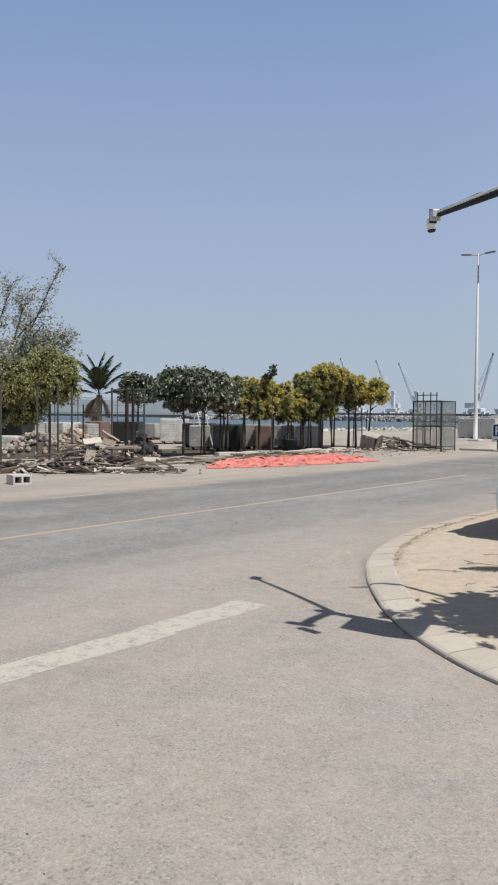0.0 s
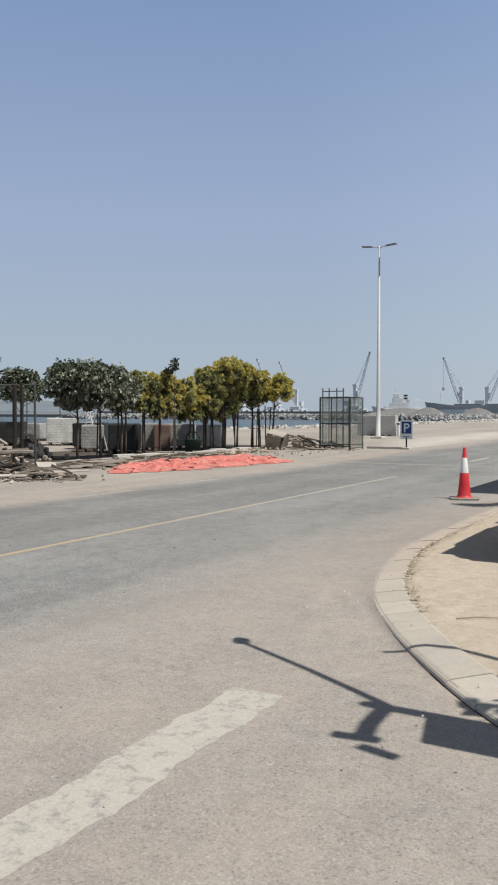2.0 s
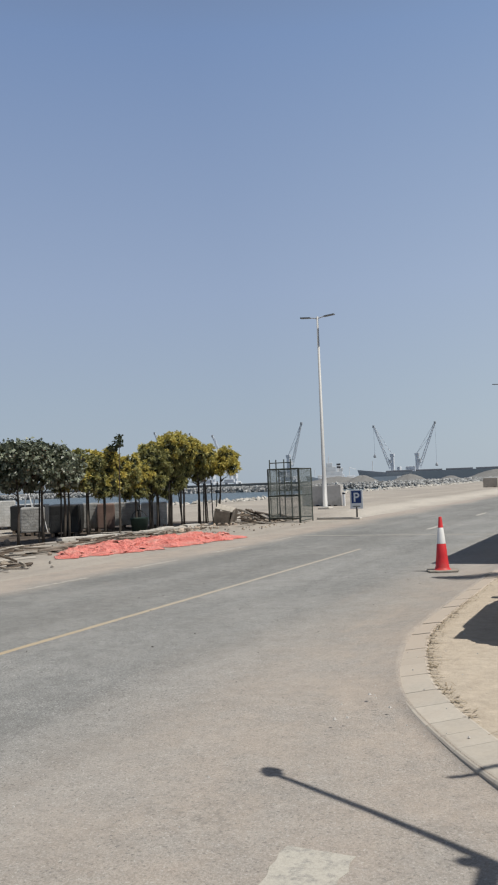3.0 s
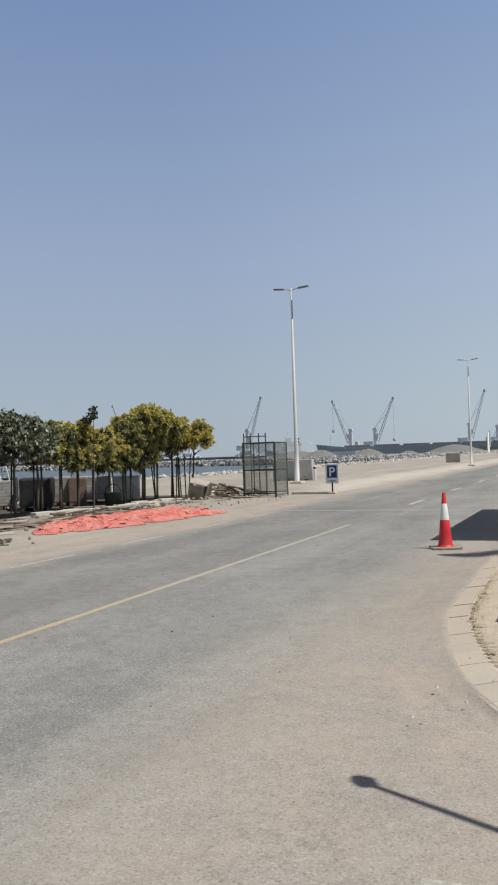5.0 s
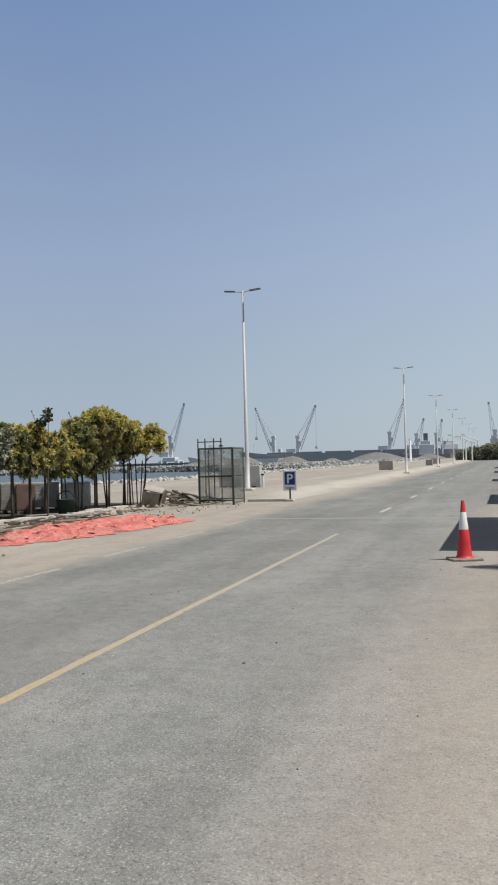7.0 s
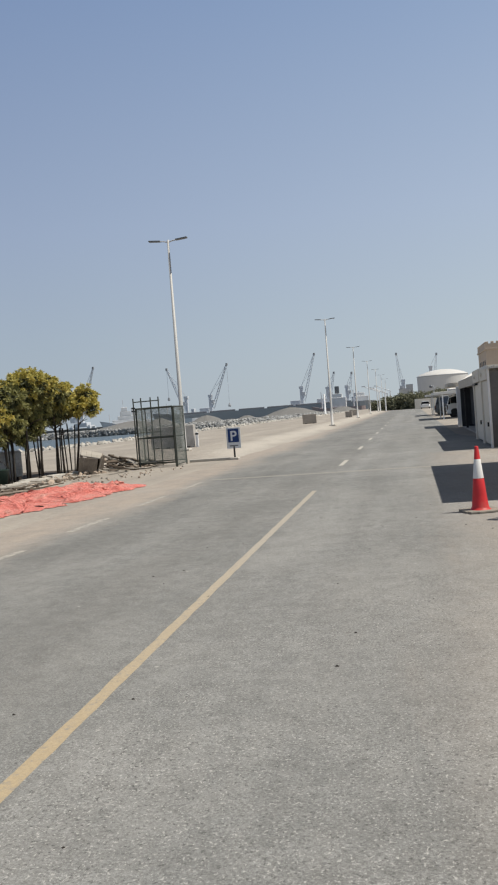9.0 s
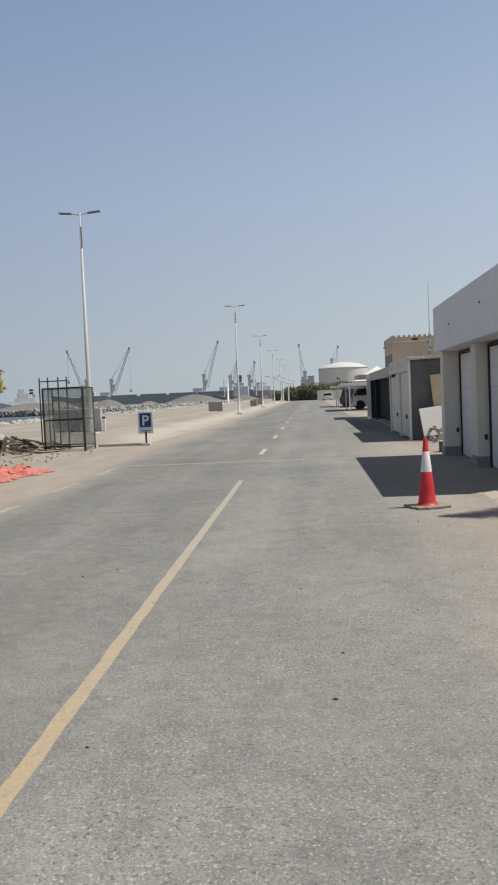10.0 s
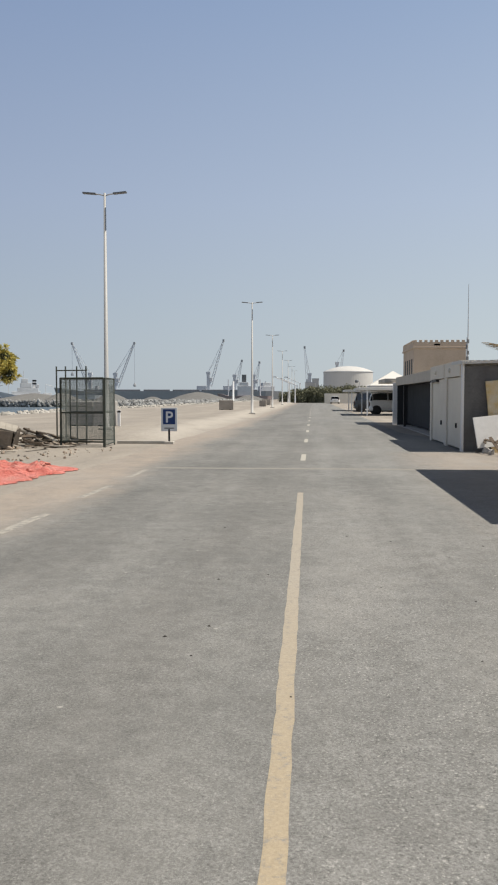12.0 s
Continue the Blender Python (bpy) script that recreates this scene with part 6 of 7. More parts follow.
# ---- the large grey-leaved tree and the bush below it ----
big = thing("large_tree", T(-29.5, 22.7, 0) @ Matrix.Diagonal((1.13, 1.13, 1.15, 1)), "tall airy tree with small grey-green leaves", "tree")
bm = B()
twigs = []
tube(bm, [(0, 0, -0.1), (0.1, 0.05, 1.0), (0.0, 0.2, 2.0)], [0.17, 0.14, 0.11], 9)
for a, b, h, n in [(1.9, 1.7, 6.6, 13), (2.5, 0.6, 5.0, 11), (0.2, -1.5, 6.2, 12), (-1.8, 0.3, 6.3, 12), (1.0, 1.7, 4.6, 12), (-0.6, 2.0, 5.6, 12), (0.9, -0.5, 6.0, 12), (2.2, -1.3, 4.6, 11), (2.45, 1.65, 3.9, 16), (0.9, 1.0, 5.6, 12), (1.9, 1.9, 4.0, 13), (0.2, 0.9, 6.1, 12)]:
    s, e = Vector((0, 0.2, 1.9)), Vector((a, b, h))
    mid = s.lerp(e, 0.5) + Vector((rnd(-0.3, 0.3), rnd(-0.3, 0.3), 0.35))
    tube(bm, [s, s.lerp(mid, 0.5), mid, mid.lerp(e, 0.6), e], [0.055, 0.042, 0.03, 0.016, 0.005], 6)
    twigs.append((mid.lerp(e, 0.5), e, 24))
    for k in range(n):
        f = 0.3 + 0.7 * (k + rnd(0, 1)) / n
        p = mid.lerp(e, (f - 0.35) / 0.65) if f > 0.5 else s.lerp(mid, f)
        reach = 1.15 * (1.15 - 0.75 * f)
        q = p + Vector((rnd(-1, 1) * reach, rnd(-1, 1) * reach, rnd(-0.15, 0.9) * reach))
        tube(bm, [p, p.lerp(q, 0.5) + Vector((0, 0, 0.06)), q], [0.014, 0.010, 0.004], 4)
        twigs.append((p, q, int(34 - 28 * f)))
        for j in range(4):
            u = p.lerp(q, rnd(0.3, 1.0))
            w_ = u + Vector((rnd(-0.4, 0.4), rnd(-0.4, 0.4), rnd(-0.15, 0.4)))
            tube(bm, [u, w_], [0.006, 0.003], 3)
            twigs.append((u, w_, int(20 - 16 * f)))
for _ in range(330):
    u = Vector((rnd(-2.4, 2.3), rnd(-2, 2.2), rnd(1.5, 3.9)))
    twigs.append((u, u + Vector((rnd(-0.6, 0.6), rnd(-0.6, 0.6), rnd(-0.3, 0.4))), 60))
for _ in range(150):
    u = Vector((rnd(0.6, 2.5), rnd(0.4, 2.0), rnd(2.9, 4.1)))
    twigs.append((u, u + Vector((rnd(-0.5, 0.5), rnd(-0.5, 0.5), rnd(-0.2, 0.4))), 34))
part("trunk", bm, BARK, big, smooth=True)
place("crown", twig_leaves("crown", twigs, 0.074, LEAF_OLIVE), big)
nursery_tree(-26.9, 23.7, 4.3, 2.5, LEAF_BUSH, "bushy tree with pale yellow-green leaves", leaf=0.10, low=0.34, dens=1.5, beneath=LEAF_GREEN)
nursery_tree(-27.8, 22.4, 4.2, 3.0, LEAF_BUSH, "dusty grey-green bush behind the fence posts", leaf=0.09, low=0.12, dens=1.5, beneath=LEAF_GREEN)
shore_palm = palm(-35.9, 34.5, 2.45, 2.3, 0, "small palm with upright fronds behind the yard", thick=0.17)
for turn, tilt, reach in ((45, 86, 2.5), (30, 74, 2.4), (60, 60, 2.3), (42, 42, 2.2), (225, 78, 2.4), (240, 62, 2.3), (215, 44, 2.0), (225, 12, 1.7), (45, 10, 1.6), (130, 60, 2.0), (310, 55, 2.0), (200, -52, 1.5), (60, -60, 1.4), (250, -70, 1.5)):
    place("frond", frond_mesh(reach * 1.12, 0.55, LEAF_PALM if tilt > 0 else LEAF_DRY, 0.62, 70), shore_palm, T(0, 0, 2.45) @ T(0, 0, 0, 0, 0, turn) @ T(0, 0, 0, 0, -tilt, 0))

# dark ground under the young trees: soil with their shade painted in
bm = B()
n = 60
rows = []
for k in range(n + 1):
    y = 19.4 + 16.2 * k / n
    a = -17.5 + 0.03 * k / n + 0.35 * noise.noise(Vector((y * 0.9, 1, 0))) + 0.12 * noise.noise(Vector((y * 4, 2, 0)))
    c = -23.5 + 0.8 * noise.noise(Vector((y * 0.5, 7, 0)))
    rows.append((bm.verts.new((c, y, 0.006)), bm.verts.new((a, y, 0.006))))
for a, c in zip(rows, rows[1:]):
    bm.faces.new((a[0], a[1], c[1], c[0]))
setting("ground_soil", bm, SOIL_SHADE, "soil with painted tree shade under the young trees", "ground")

# ---- fence posts ----
fence = thing("yard_fence", T(-0.0093, 0.604, 0) @ Matrix.Diagonal((0.7, 0.7, 0.87, 1)), "dark steel fence posts with thin wires round the yard", "fence")
posts = [(-27.4, 21.7), (-26.4, 22.7), (-25.85, 23.3), (-25.5, 23.7), (-24.4, 24.85), (-23.5, 25.8)]
for x, y in posts:
    bm = B()
    tube(bm, [(x, y, 0), (x + rnd(-0.03, 0.03), y, 2.55)], 0.04, 8)
    part("post", bm, GREEN_STEEL, fence)
for x, y, r, h in [(-24.0, 25.25, 0.075, 2.5), (-23.85, 25.45, 0.06, 2.55), (-26.1, 23.05, 0.045, 2.0), (-25.2, 24.0, 0.03, 2.0)]:
    bm = B()
    tube(bm, [(x, y, 0), (x + 0.02, y + 0.02, h * 0.5), (x + 0.05, y, h)], r, 8)
    part("timber_post", bm, STAKE, fence, "rough timber post")
bm = B()
tube(bm, [(-24.4, 24.85, 2.48), (-23.5, 25.8, 2.5)], 0.025, 6)
part("top_rail", bm, GREEN_STEEL, fence)
bm = B()
for k in range(9):
    z = 0.3 + k * 0.24
    for a, b in zip(posts, posts[1:]):
        tube(bm, [(*a, z), (*b, z)], 0.004, 3)
part("wires", bm, DARK_METAL, fence)


# thin posts of the fence on the sea side
back = thing("shore_fence", T(0, 0, 0), "thin dark posts with two wires above the shore", "fence")
line = [(-33.0, 27.65), (-33.0, 28.94), (-33.0, 30.44), (-33.0, 31.75), (-33.0, 33.2), (-32.7, 34.9), (-32.2, 36.8)]
for x, y in line:
    bm = B()
    tube(bm, [(x, y, 0), (x + rnd(-0.03, 0.03), y, 2.35)], 0.026, 6)
    part("post", bm, GREEN_STEEL, back)
bm = B()
for z in (1.2, 2.2):
    for a, b in zip(line, line[1:]):
        tube(bm, [(*a, z), (*b, z)], 0.006, 3)
part("wires", bm, DARK_METAL, back)


# ---- wrapped pallets and blocks behind the trees ----
def pallet_block(x, y, w, h, material, label, turn=0.0, d=None):
    t = thing("wrapped_pallet", T(x, y, 0, 0, 0, turn), label, "pallet", "wrapped pallets in the yard")
    d = d or w
    bm = B()
    box(bm, -w / 2, w / 2, -d / 2, d / 2, 0.12, h, None, 0.05)
    bmesh.ops.subdivide_edges(bm, edges=list(bm.edges), cuts=2, use_grid_fill=True)
    for v in bm.verts:
        v.co += Vector((noise.noise(v.co * 3 + Vector((x, y, 0))), noise.noise(v.co * 3 + Vector((y, x, 5))), noise.noise(v.co * 2.5 + Vector((x, 9, y))))) * 0.03
    part("load", bm, material, t)
    for k in (-1, 0, 1):
        bm = B()
        box(bm, k * w * 0.4 - 0.05, k * w * 0.4 + 0.05, -d / 2, d / 2, 0.0, 0.12)
        part("bearer", bm, WOOD_DARK, t)


W1, W2, W3 = "white plastic-wrapped pallet of paving blocks", "grey dusty wrapped pallet of blocks", "pallet of blocks in torn black plastic and painted tree shade"
for x, y, w, h, mat_, lab, tr in [
    (-25.9, 21.1, 1.1, 0.6, WRAP_WHITE, W1, 20), (-27.4, 19.9, 1.2, 0.62, WRAP_WHITE, W1, 5), (-33.5, 27.9, 1.3, 0.97, WRAP_GREY, W2, 12), (-33.2, 29.6, 1.35, 0.95, WRAP_WHITE, W1, 8),
    (-34.6, 26.2, 1.8, 1.05, WRAP_GREY, W2, 8), (-33.0, 31.8, 0.95, 1.0, WRAP_BROWN, "pallet stacked with brown cardboard boxes", 15), (-32.5, 33.0, 1.1, 0.9, WRAP_WHITE, W1, 10), (-31.9, 34.6, 1.2, 0.9, WRAP_GREY, W2, 18),
    (-27.2, 31.5, 1.35, 1.2, WRAP_WHITE, W1, 40), (-28.9, 30.0, 1.3, 1.05, WRAP_SHADE_BLACK, W3, 35), (-27.3, 33.2, 1.3, 1.0, WRAP_WHITE, W1, 25), (-23.6, 29.2, 1.3, 1.05, WRAP_SHADE_BLACK, W3, 30),
    (-22.0, 27.4, 0.8, 1.0, WRAP_GREY, W2, 35), (-20.35, 27.05, 0.95, 1.06, WRAP_SHADE_BLACK, W3, 38), (-20.9, 27.9, 1.1, 1.06, WRAP_SHADE_BLACK, W3, 30), (-21.0, 29.3, 0.85, 1.04, WRAP_GREY, W2, 28),
    (-20.2, 29.3, 0.62, 1.0, WRAP_BROWN, "pallet stacked with brown cardboard boxes", 35), (-19.5, 31.5, 1.0, 0.97, WRAP_WHITE, W1, 30), (-20.7, 31.2, 1.2, 1.0, WRAP_GREY, W2, 30), (-25.2, 34.6, 1.3, 0.9, WRAP_WHITE, W1, 20),
    (-24.6, 37.0, 1.3, 0.8, WRAP_WHITE, W1, 15), (-33.4, 28.75, 1.1, 0.94, WRAP_GREY, W2, 6), (-32.6, 26.1, 1.6, 1.0, WRAP_SHADE_BLACK, W3, 30), (-32.9, 32.9, 0.9, 0.93, WRAP_GREY, W2, 20), (-32.6, 30.6, 1.0, 0.9, WRAP_GREY, W2, 12),
]:
    pallet_block(x, y, w, h, mat_, lab, tr)
tr = thing("white_trestle", T(-22.6, 28.1, 0, 0, 0, 22), "white tubular trestle behind the wrapped pallets", "trestle")
for y0, y1 in ((-0.5, -0.22), (0.5, 0.84)):
    for side in (-1, 1):
        bm = B()
        tube(bm, [(side * 0.05, y0, 1.47), (side * 0.3, y1, 0.0)], 0.028, 6)
        part("leg", bm, WHITE_PAINT, tr)
bm = B()
tube(bm, [(0, -0.5, 1.47), (0, -0.05, 1.49)], 0.03, 6)
part("top_bar", bm, WHITE_PAINT, tr)
bin_ = thing("plastic_bin", T(-18.0, 28.1, 0), "dark green plastic tub with a hoop handle", "tub")
bm = B()
lathe(bm, [(0.0, 0.0), (0.24, 0.0), (0.31, 0.5), (0.33, 0.52), (0.30, 0.52), (0.27, 0.4), (0.0, 0.35)], 20)
part("tub", bm, BIN_GREEN, bin_, smooth=True)
bm = B()
tube(bm, [(0.3 * math.cos(a), 0, 0.5 + 0.28 * math.sin(a)) for a in [math.pi * k / 10 for k in range(11)]], 0.018, 6)
part("handle", bm, BLACK, bin_)

# ---- row of rough kerb blocks along the trees ----
ROUGH = []
for k in range(5):
    bm = B()
    box(bm, -0.5, 0.5, -0.5, 0.5, 0.0, 1.0, None, 0.07)
    for v in bm.verts:
        v.co += Vector((noise.noise(v.co * 2 + Vector((k * 5, 0, 0))), noise.noise(v.co * 2 + Vector((0, k * 5, 0))), noise.noise(v.co * 2 + Vector((0, 0, k * 5))))) * 0.12
    me = bpy.data.meshes.new("block")
    bm.to_mesh(me)
    bm.free()
    me.materials.append(CONCRETE_PALE)
    ROUGH.append(me)
row = thing("rough_block_row", T(0, 0, 0), "row of broken pale concrete blocks along the young trees", "kerb")
s = 0.0
while s < 1.0:
    x, y = -17.55 + 0.35 * s, 23.6 + 9.4 * s
    l, h = rnd(0.4, 0.75), rnd(0.08, 0.2)
    place("block", random.choice(ROUGH), row, T(x + rnd(-0.08, 0.08), y, 0, 0, 0, 80 + rnd(-8, 8)) @ Matrix.Diagonal((l, rnd(0.22, 0.32), h, 1)))
    s += (l + rnd(0.0, 0.08)) / 9.2

# ---- heap of demolition timber and rubble ----
PLANKS = []
for k in range(4):
    for material in (WOOD, WOOD_DARK, WOOD_DARK, PLY):
        bm = B()
        box(bm, -0.5, 0.5, -0.5, 0.5, -0.5, 0.5)
        bmesh.ops.subdivide_edges(bm, edges=[e for e in bm.edges if abs((e.verts[0].co - e.verts[1].co).x) > 0.5], cuts=2)
        for v in bm.verts:
            v.co.z += 0.35 * noise.noise(Vector((v.co.x * 2 + k * 3, k, 0)))
            v.co.y += 0.10 * noise.noise(Vector((v.co.x * 2, k * 4, 3)))
            if abs(v.co.x) > 0.49:
                v.co.x += 0.02 * noise.noise(v.co * 9 + Vector((k, 0, 0)))
        me = bpy.data.meshes.new("plank")
        bm.to_mesh(me)
        bm.free()
        me.materials.append(material)
        PLANKS.append(me)
RUBBLE_M = [stone_mesh("rubble_stone", RUBBLE, 0.3, k + 4, 1) for k in range(5)]
GREY_M = [stone_mesh("grey_stone", RUBBLE_GREY, 0.32, k + 21, 1) for k in range(4)]
PALE_M = [stone_mesh("pale_stone", CONCRETE_PALE, 0.3, k + 11, 1) for k in range(3)]


def earth(parent, height, x0, x1, y0, y1, label):
    """A low mound of earth under debris, its dark colour standing for shade in the gaps."""
    bm = B()
    n = 36
    rows = []
    for j in range(n + 1):
        py = y0 + (y1 - y0) * j / n
        rows.append([])
        for i in range(n + 1):
            px = x0 + (x1 - x0) * i / n
            rim = i in (0, n) or j in (0, n)
            rows[-1].append(bm.verts.new((px, py, -0.06 if rim else height(px, py) * 0.85 - 0.03 + 0.05 * noise.noise(Vector((px * 3, py * 3, 0))))))
    for a, c in zip(rows, rows[1:]):
        for i in range(n):
            bm.faces.new((a[i], a[i + 1], c[i + 1], c[i]))
    part("earth", bm, SOIL_SHADE, parent, label, True)


def bump_of(px, py, cx, cy, rx, ry, h):
    return h * math.exp(-((px - cx) / rx) ** 2 - ((py - cy) / ry) ** 2)


heap = thing("demolition_heap", T(-15.4, 15.45, 0, 0, 0, 46), "heap of broken timber and boards on the sand", "rubble heap")


def timber_mound(px, py):
    return max(bump_of(px, py, -0.1, 1.3, 0.85, 0.8, 0.62), bump_of(px, py, 1.1, 1.7, 0.8, 0.7, 0.40), bump_of(px, py, -1.6, 1.1, 1.0, 0.7, 0.24))


earth(heap, timber_mound, -3.2, 2.9, 0.1, 3.2, "earth darkened for the shade under the debris")
for k in range(150):
    if k < 70:
        px, py, steep = random.gauss(0.15, 0.75), random.gauss(0.95, 0.5), 1.0
    elif k < 115:
        px, py, steep = rnd(-2.6, 2.6), random.gauss(0.42, 0.22), 0.25
    else:
        px, py, steep = random.gauss(-1.7, 0.6), random.gauss(0.9, 0.35), 0.5
    l = rnd(0.12, 0.55) if random.random() < 0.75 else rnd(0.6, 1.2)
    m = T(px, py, timber_mound(px, py) + rnd(0.0, 0.10) * steep + 0.02, rnd(-35, 35) * steep, rnd(-20, 20) * steep, random.gauss(0, 34))
    place("plank", random.choice(PLANKS), heap, m @ Matrix.Diagonal((l, rnd(0.03, 0.11), rnd(0.012, 0.035), 1)))
for k in range(90):
    px, py = random.gauss(0.5, 0.9), random.gauss(0.8, 0.5)
    place("shard", PLANKS[3 if k % 3 else 0], heap, T(px, py, timber_mound(px, py) + rnd(0.02, 0.10), rnd(-50, 50), rnd(-40, 40), rnd(0, 180)) @ Matrix.Diagonal((rnd(0.05, 0.22), rnd(0.04, 0.12), 0.015, 1)))
for k in range(70):
    px, py, g = random.gauss(0.4, 1.3), random.gauss(0.6, 0.5), rnd(0.03, 0.10)
    place("stone", random.choice(GREY_M + PALE_M), heap, T(px, py, timber_mound(px, py) + g * 0.2, rnd(0, 360), rnd(0, 360), 0) @ Matrix.Diagonal((g, g * rnd(0.6, 1.1), g * 0.7, 1)))
# the larger boards: centre, tilt, length, width, thickness, kind
for px, py, z, rx, ry, rz, l, w, h, kind in [
        (0.16, 0.42, 0.40, 74, 14, 8, 0.24, 0.36, 0.02, 0), (1.02, 0.85, 0.61, 6, 1, 2, 0.86, 0.14, 0.05, 0), (0.98, 1.15, 0.60, 10, -3, 6, 0.8, 0.45, 0.02, 1), (0.66, 1.2, 0.90, 25, 32, 6, 0.52, 0.10, 0.035, 0),
        (0.20, 1.0, 0.78, 28, -5, 10, 0.46, 0.28, 0.02, 3), (0.62, 1.0, 0.74, 38, 20, -6, 0.34, 0.24, 0.02, 0), (0.82, 0.28, 0.12, 8, 1, 3, 0.92, 0.16, 0.03, 3), (0.1, 0.22, 0.08, 6, -6, -4, 0.95, 0.10, 0.035, 0),
        (1.72, 0.6, 0.32, 14, 3, 6, 0.42, 0.36, 0.02, 3), (2.05, 0.5, 0.22, 12, 24, 12, 0.5, 0.07, 0.04, 1), (-1.15, 0.5, 0.20, 0, -14, 10, 1.1, 0.06, 0.05, 0), (-1.9, 0.6, 0.10, 4, -5, -3, 1.2, 0.09, 0.04, 1),
        (-0.52, 0.38, 0.30, 10, 62, 12, 0.44, 0.035, 0.03, 0), (-0.62, 0.46, 0.36, 30, -42, 0, 0.5, 0.06, 0.02, 1), (-0.35, 0.6, 0.50, 20, -8, 16, 0.7, 0.08, 0.03, 1), (1.5, 0.35, 0.16, 4, 2, -8, 0.7, 0.12, 0.03, 0),
        (0.42, 0.6, 0.52, 15, -34, 14, 0.42, 0.05, 0.03, 0), (-0.1, 0.5, 0.30, 5, 2, -6, 0.7, 0.06, 0.04, 1), (2.3, 0.9, 0.14, 6, -2, 2, 0.8, 0.2, 0.02, 3)]:
    place("board", PLANKS[kind], heap, T(px, py, z, rx, ry, rz) @ Matrix.Diagonal((l, w, h, 1)))

pile = thing("rubble_pile", T(-20.9, 20.0, 0, 0, 0, 46), "pile of brown and grey broken stones behind the fence posts", "rubble heap")


def stone_mound(px, py):
    return max(bump_of(px, py, -0.15, 0.7, 0.75, 0.7, 1.04), bump_of(px, py, -1.3, 0.6, 1.15, 0.8, 0.86), bump_of(px, py, -3.2, 0.5, 1.0, 0.7, 0.62), bump_of(px, py, 2.1, 1.3, 0.55, 0.6, 0.85))


earth(pile, stone_mound, -5.0, 3.6, -0.7, 2.6, "earth darkened for the shade between the stones")
for k in range(290):
    if k < 95:
        px, py, which = random.gauss(-0.1, 0.42), 0.7 - abs(random.gauss(0, 0.5)), RUBBLE_M
    elif k < 245:
        px, py, which = random.gauss(-1.7, 0.9), 0.6 - abs(random.gauss(0, 0.5)), GREY_M if random.random() < 0.8 else RUBBLE_M
    else:
        px, py, which = random.gauss(2.1, 0.38), 1.3 - abs(random.gauss(0, 0.4)), RUBBLE_M
    g = rnd(0.10, 0.27)
    place("stone", random.choice(which), pile, T(px, py, stone_mound(px, py) * 0.9 + g * 0.15, rnd(0, 360), rnd(0, 360), rnd(0, 360)) @ Matrix.Diagonal((g, g * rnd(0.6, 1.1), g * rnd(0.5, 0.9), 1)))

# planks strewn along the edge of the yard
strewn = thing("strewn_timber", T(-15.8, 22.6, 0), "loose planks and battens strewn along the yard edge", "timber")
for k in range(120):
    f = rnd(0, 1)
    px, py = -0.6 + random.gauss(0, 0.55) - 0.4 * f, -3.0 + 7.5 * f
    place("plank", random.choice(PLANKS), strewn, T(px, py, rnd(0.03, 0.14), rnd(-8, 8), rnd(-5, 5), random.gauss(76, 16)) @ Matrix.Diagonal((rnd(0.4, 1.7), rnd(0.04, 0.12), rnd(0.02, 0.04), 1)))
for k in range(40):
    px, py = -1.0 + random.gauss(0, 0.6), rnd(-3, 5)
    s = rnd(0.04, 0.14)
    place("stone", random.choice(RUBBLE_M), strewn, T(px, py, s * 0.3, rnd(0, 360), rnd(0, 360), 0) @ Matrix.Diagonal((s, s, s * 0.7, 1)))

scrap = thing("broken_stones", T(-16.9, 30.0, 0), "broken stones and brick along the foot of the young trees", "rubble")
for k in range(170):
    s = rnd(0.05, 0.2)
    px, py = random.gauss(0, 0.35), rnd(-6.5, 6.5)
    place("stone", random.choice(RUBBLE_M), scrap, T(px + (0.9 if py > 3 else 0), py, s * 0.25, rnd(0, 360), rnd(0, 360), 0) @ Matrix.Diagonal((s, s * rnd(0.6, 1.2), s * 0.7, 1)))
for k in range(40):
    px, py = random.gauss(0.2, 0.4), rnd(-6.5, 6.0)
    place("plank", random.choice(PLANKS), scrap, T(px, py, rnd(0.03, 0.12), rnd(-12, 12), rnd(-6, 6), random.gauss(80, 25)) @ Matrix.Diagonal((rnd(0.3, 1.4), rnd(0.04, 0.14), rnd(0.02, 0.04), 1)))

for k in range(60):
    s = rnd(0.02, 0.09)
    f = rnd(0, 1)
    place("stone", random.choice(RUBBLE_M + GREY_M), scrap, T(1.7 + 1.2 * f + random.gauss(0, 0.45), -2.0 + 4.2 * f + rnd(-1.0, 1.0), s * 0.25, rnd(0, 360), rnd(0, 360), 0) @ Matrix.Diagonal((s, s * rnd(0.6, 1.2), s * 0.6, 1)))

blocks = [(-14.18, 12.64, -16), (-14.68, 12.12, 20)]
for x, y, a in blocks:
    t = thing("hollow_block", T(x, y, 0, 0, 0, a), "grey hollow concrete block lying on the sand", "concrete block", "hollow blocks")
    bm = B()
    for y0, y1 in ((-0.2, -0.165), (-0.02, 0.02), (0.165, 0.2)):
        box(bm, -0.2, 0.2, y0, y1, 0.0, 0.2)
    box(bm, -0.2, 0.2, -0.165, -0.02, 0.165, 0.2)
    box(bm, -0.2, 0.2, -0.165, -0.02, 0.0, 0.035)
    box(bm, -0.2, 0.2, 0.02, 0.165, 0.165, 0.2)
    box(bm, -0.2, 0.2, 0.02, 0.165, 0.0, 0.035)
    box(bm, -0.19, -0.14, -0.165, -0.02, 0.035, 0.165)
    box(bm, -0.19, -0.14, 0.02, 0.165, 0.035, 0.165)
    part("block", bm, CONCRETE_PALE, t)

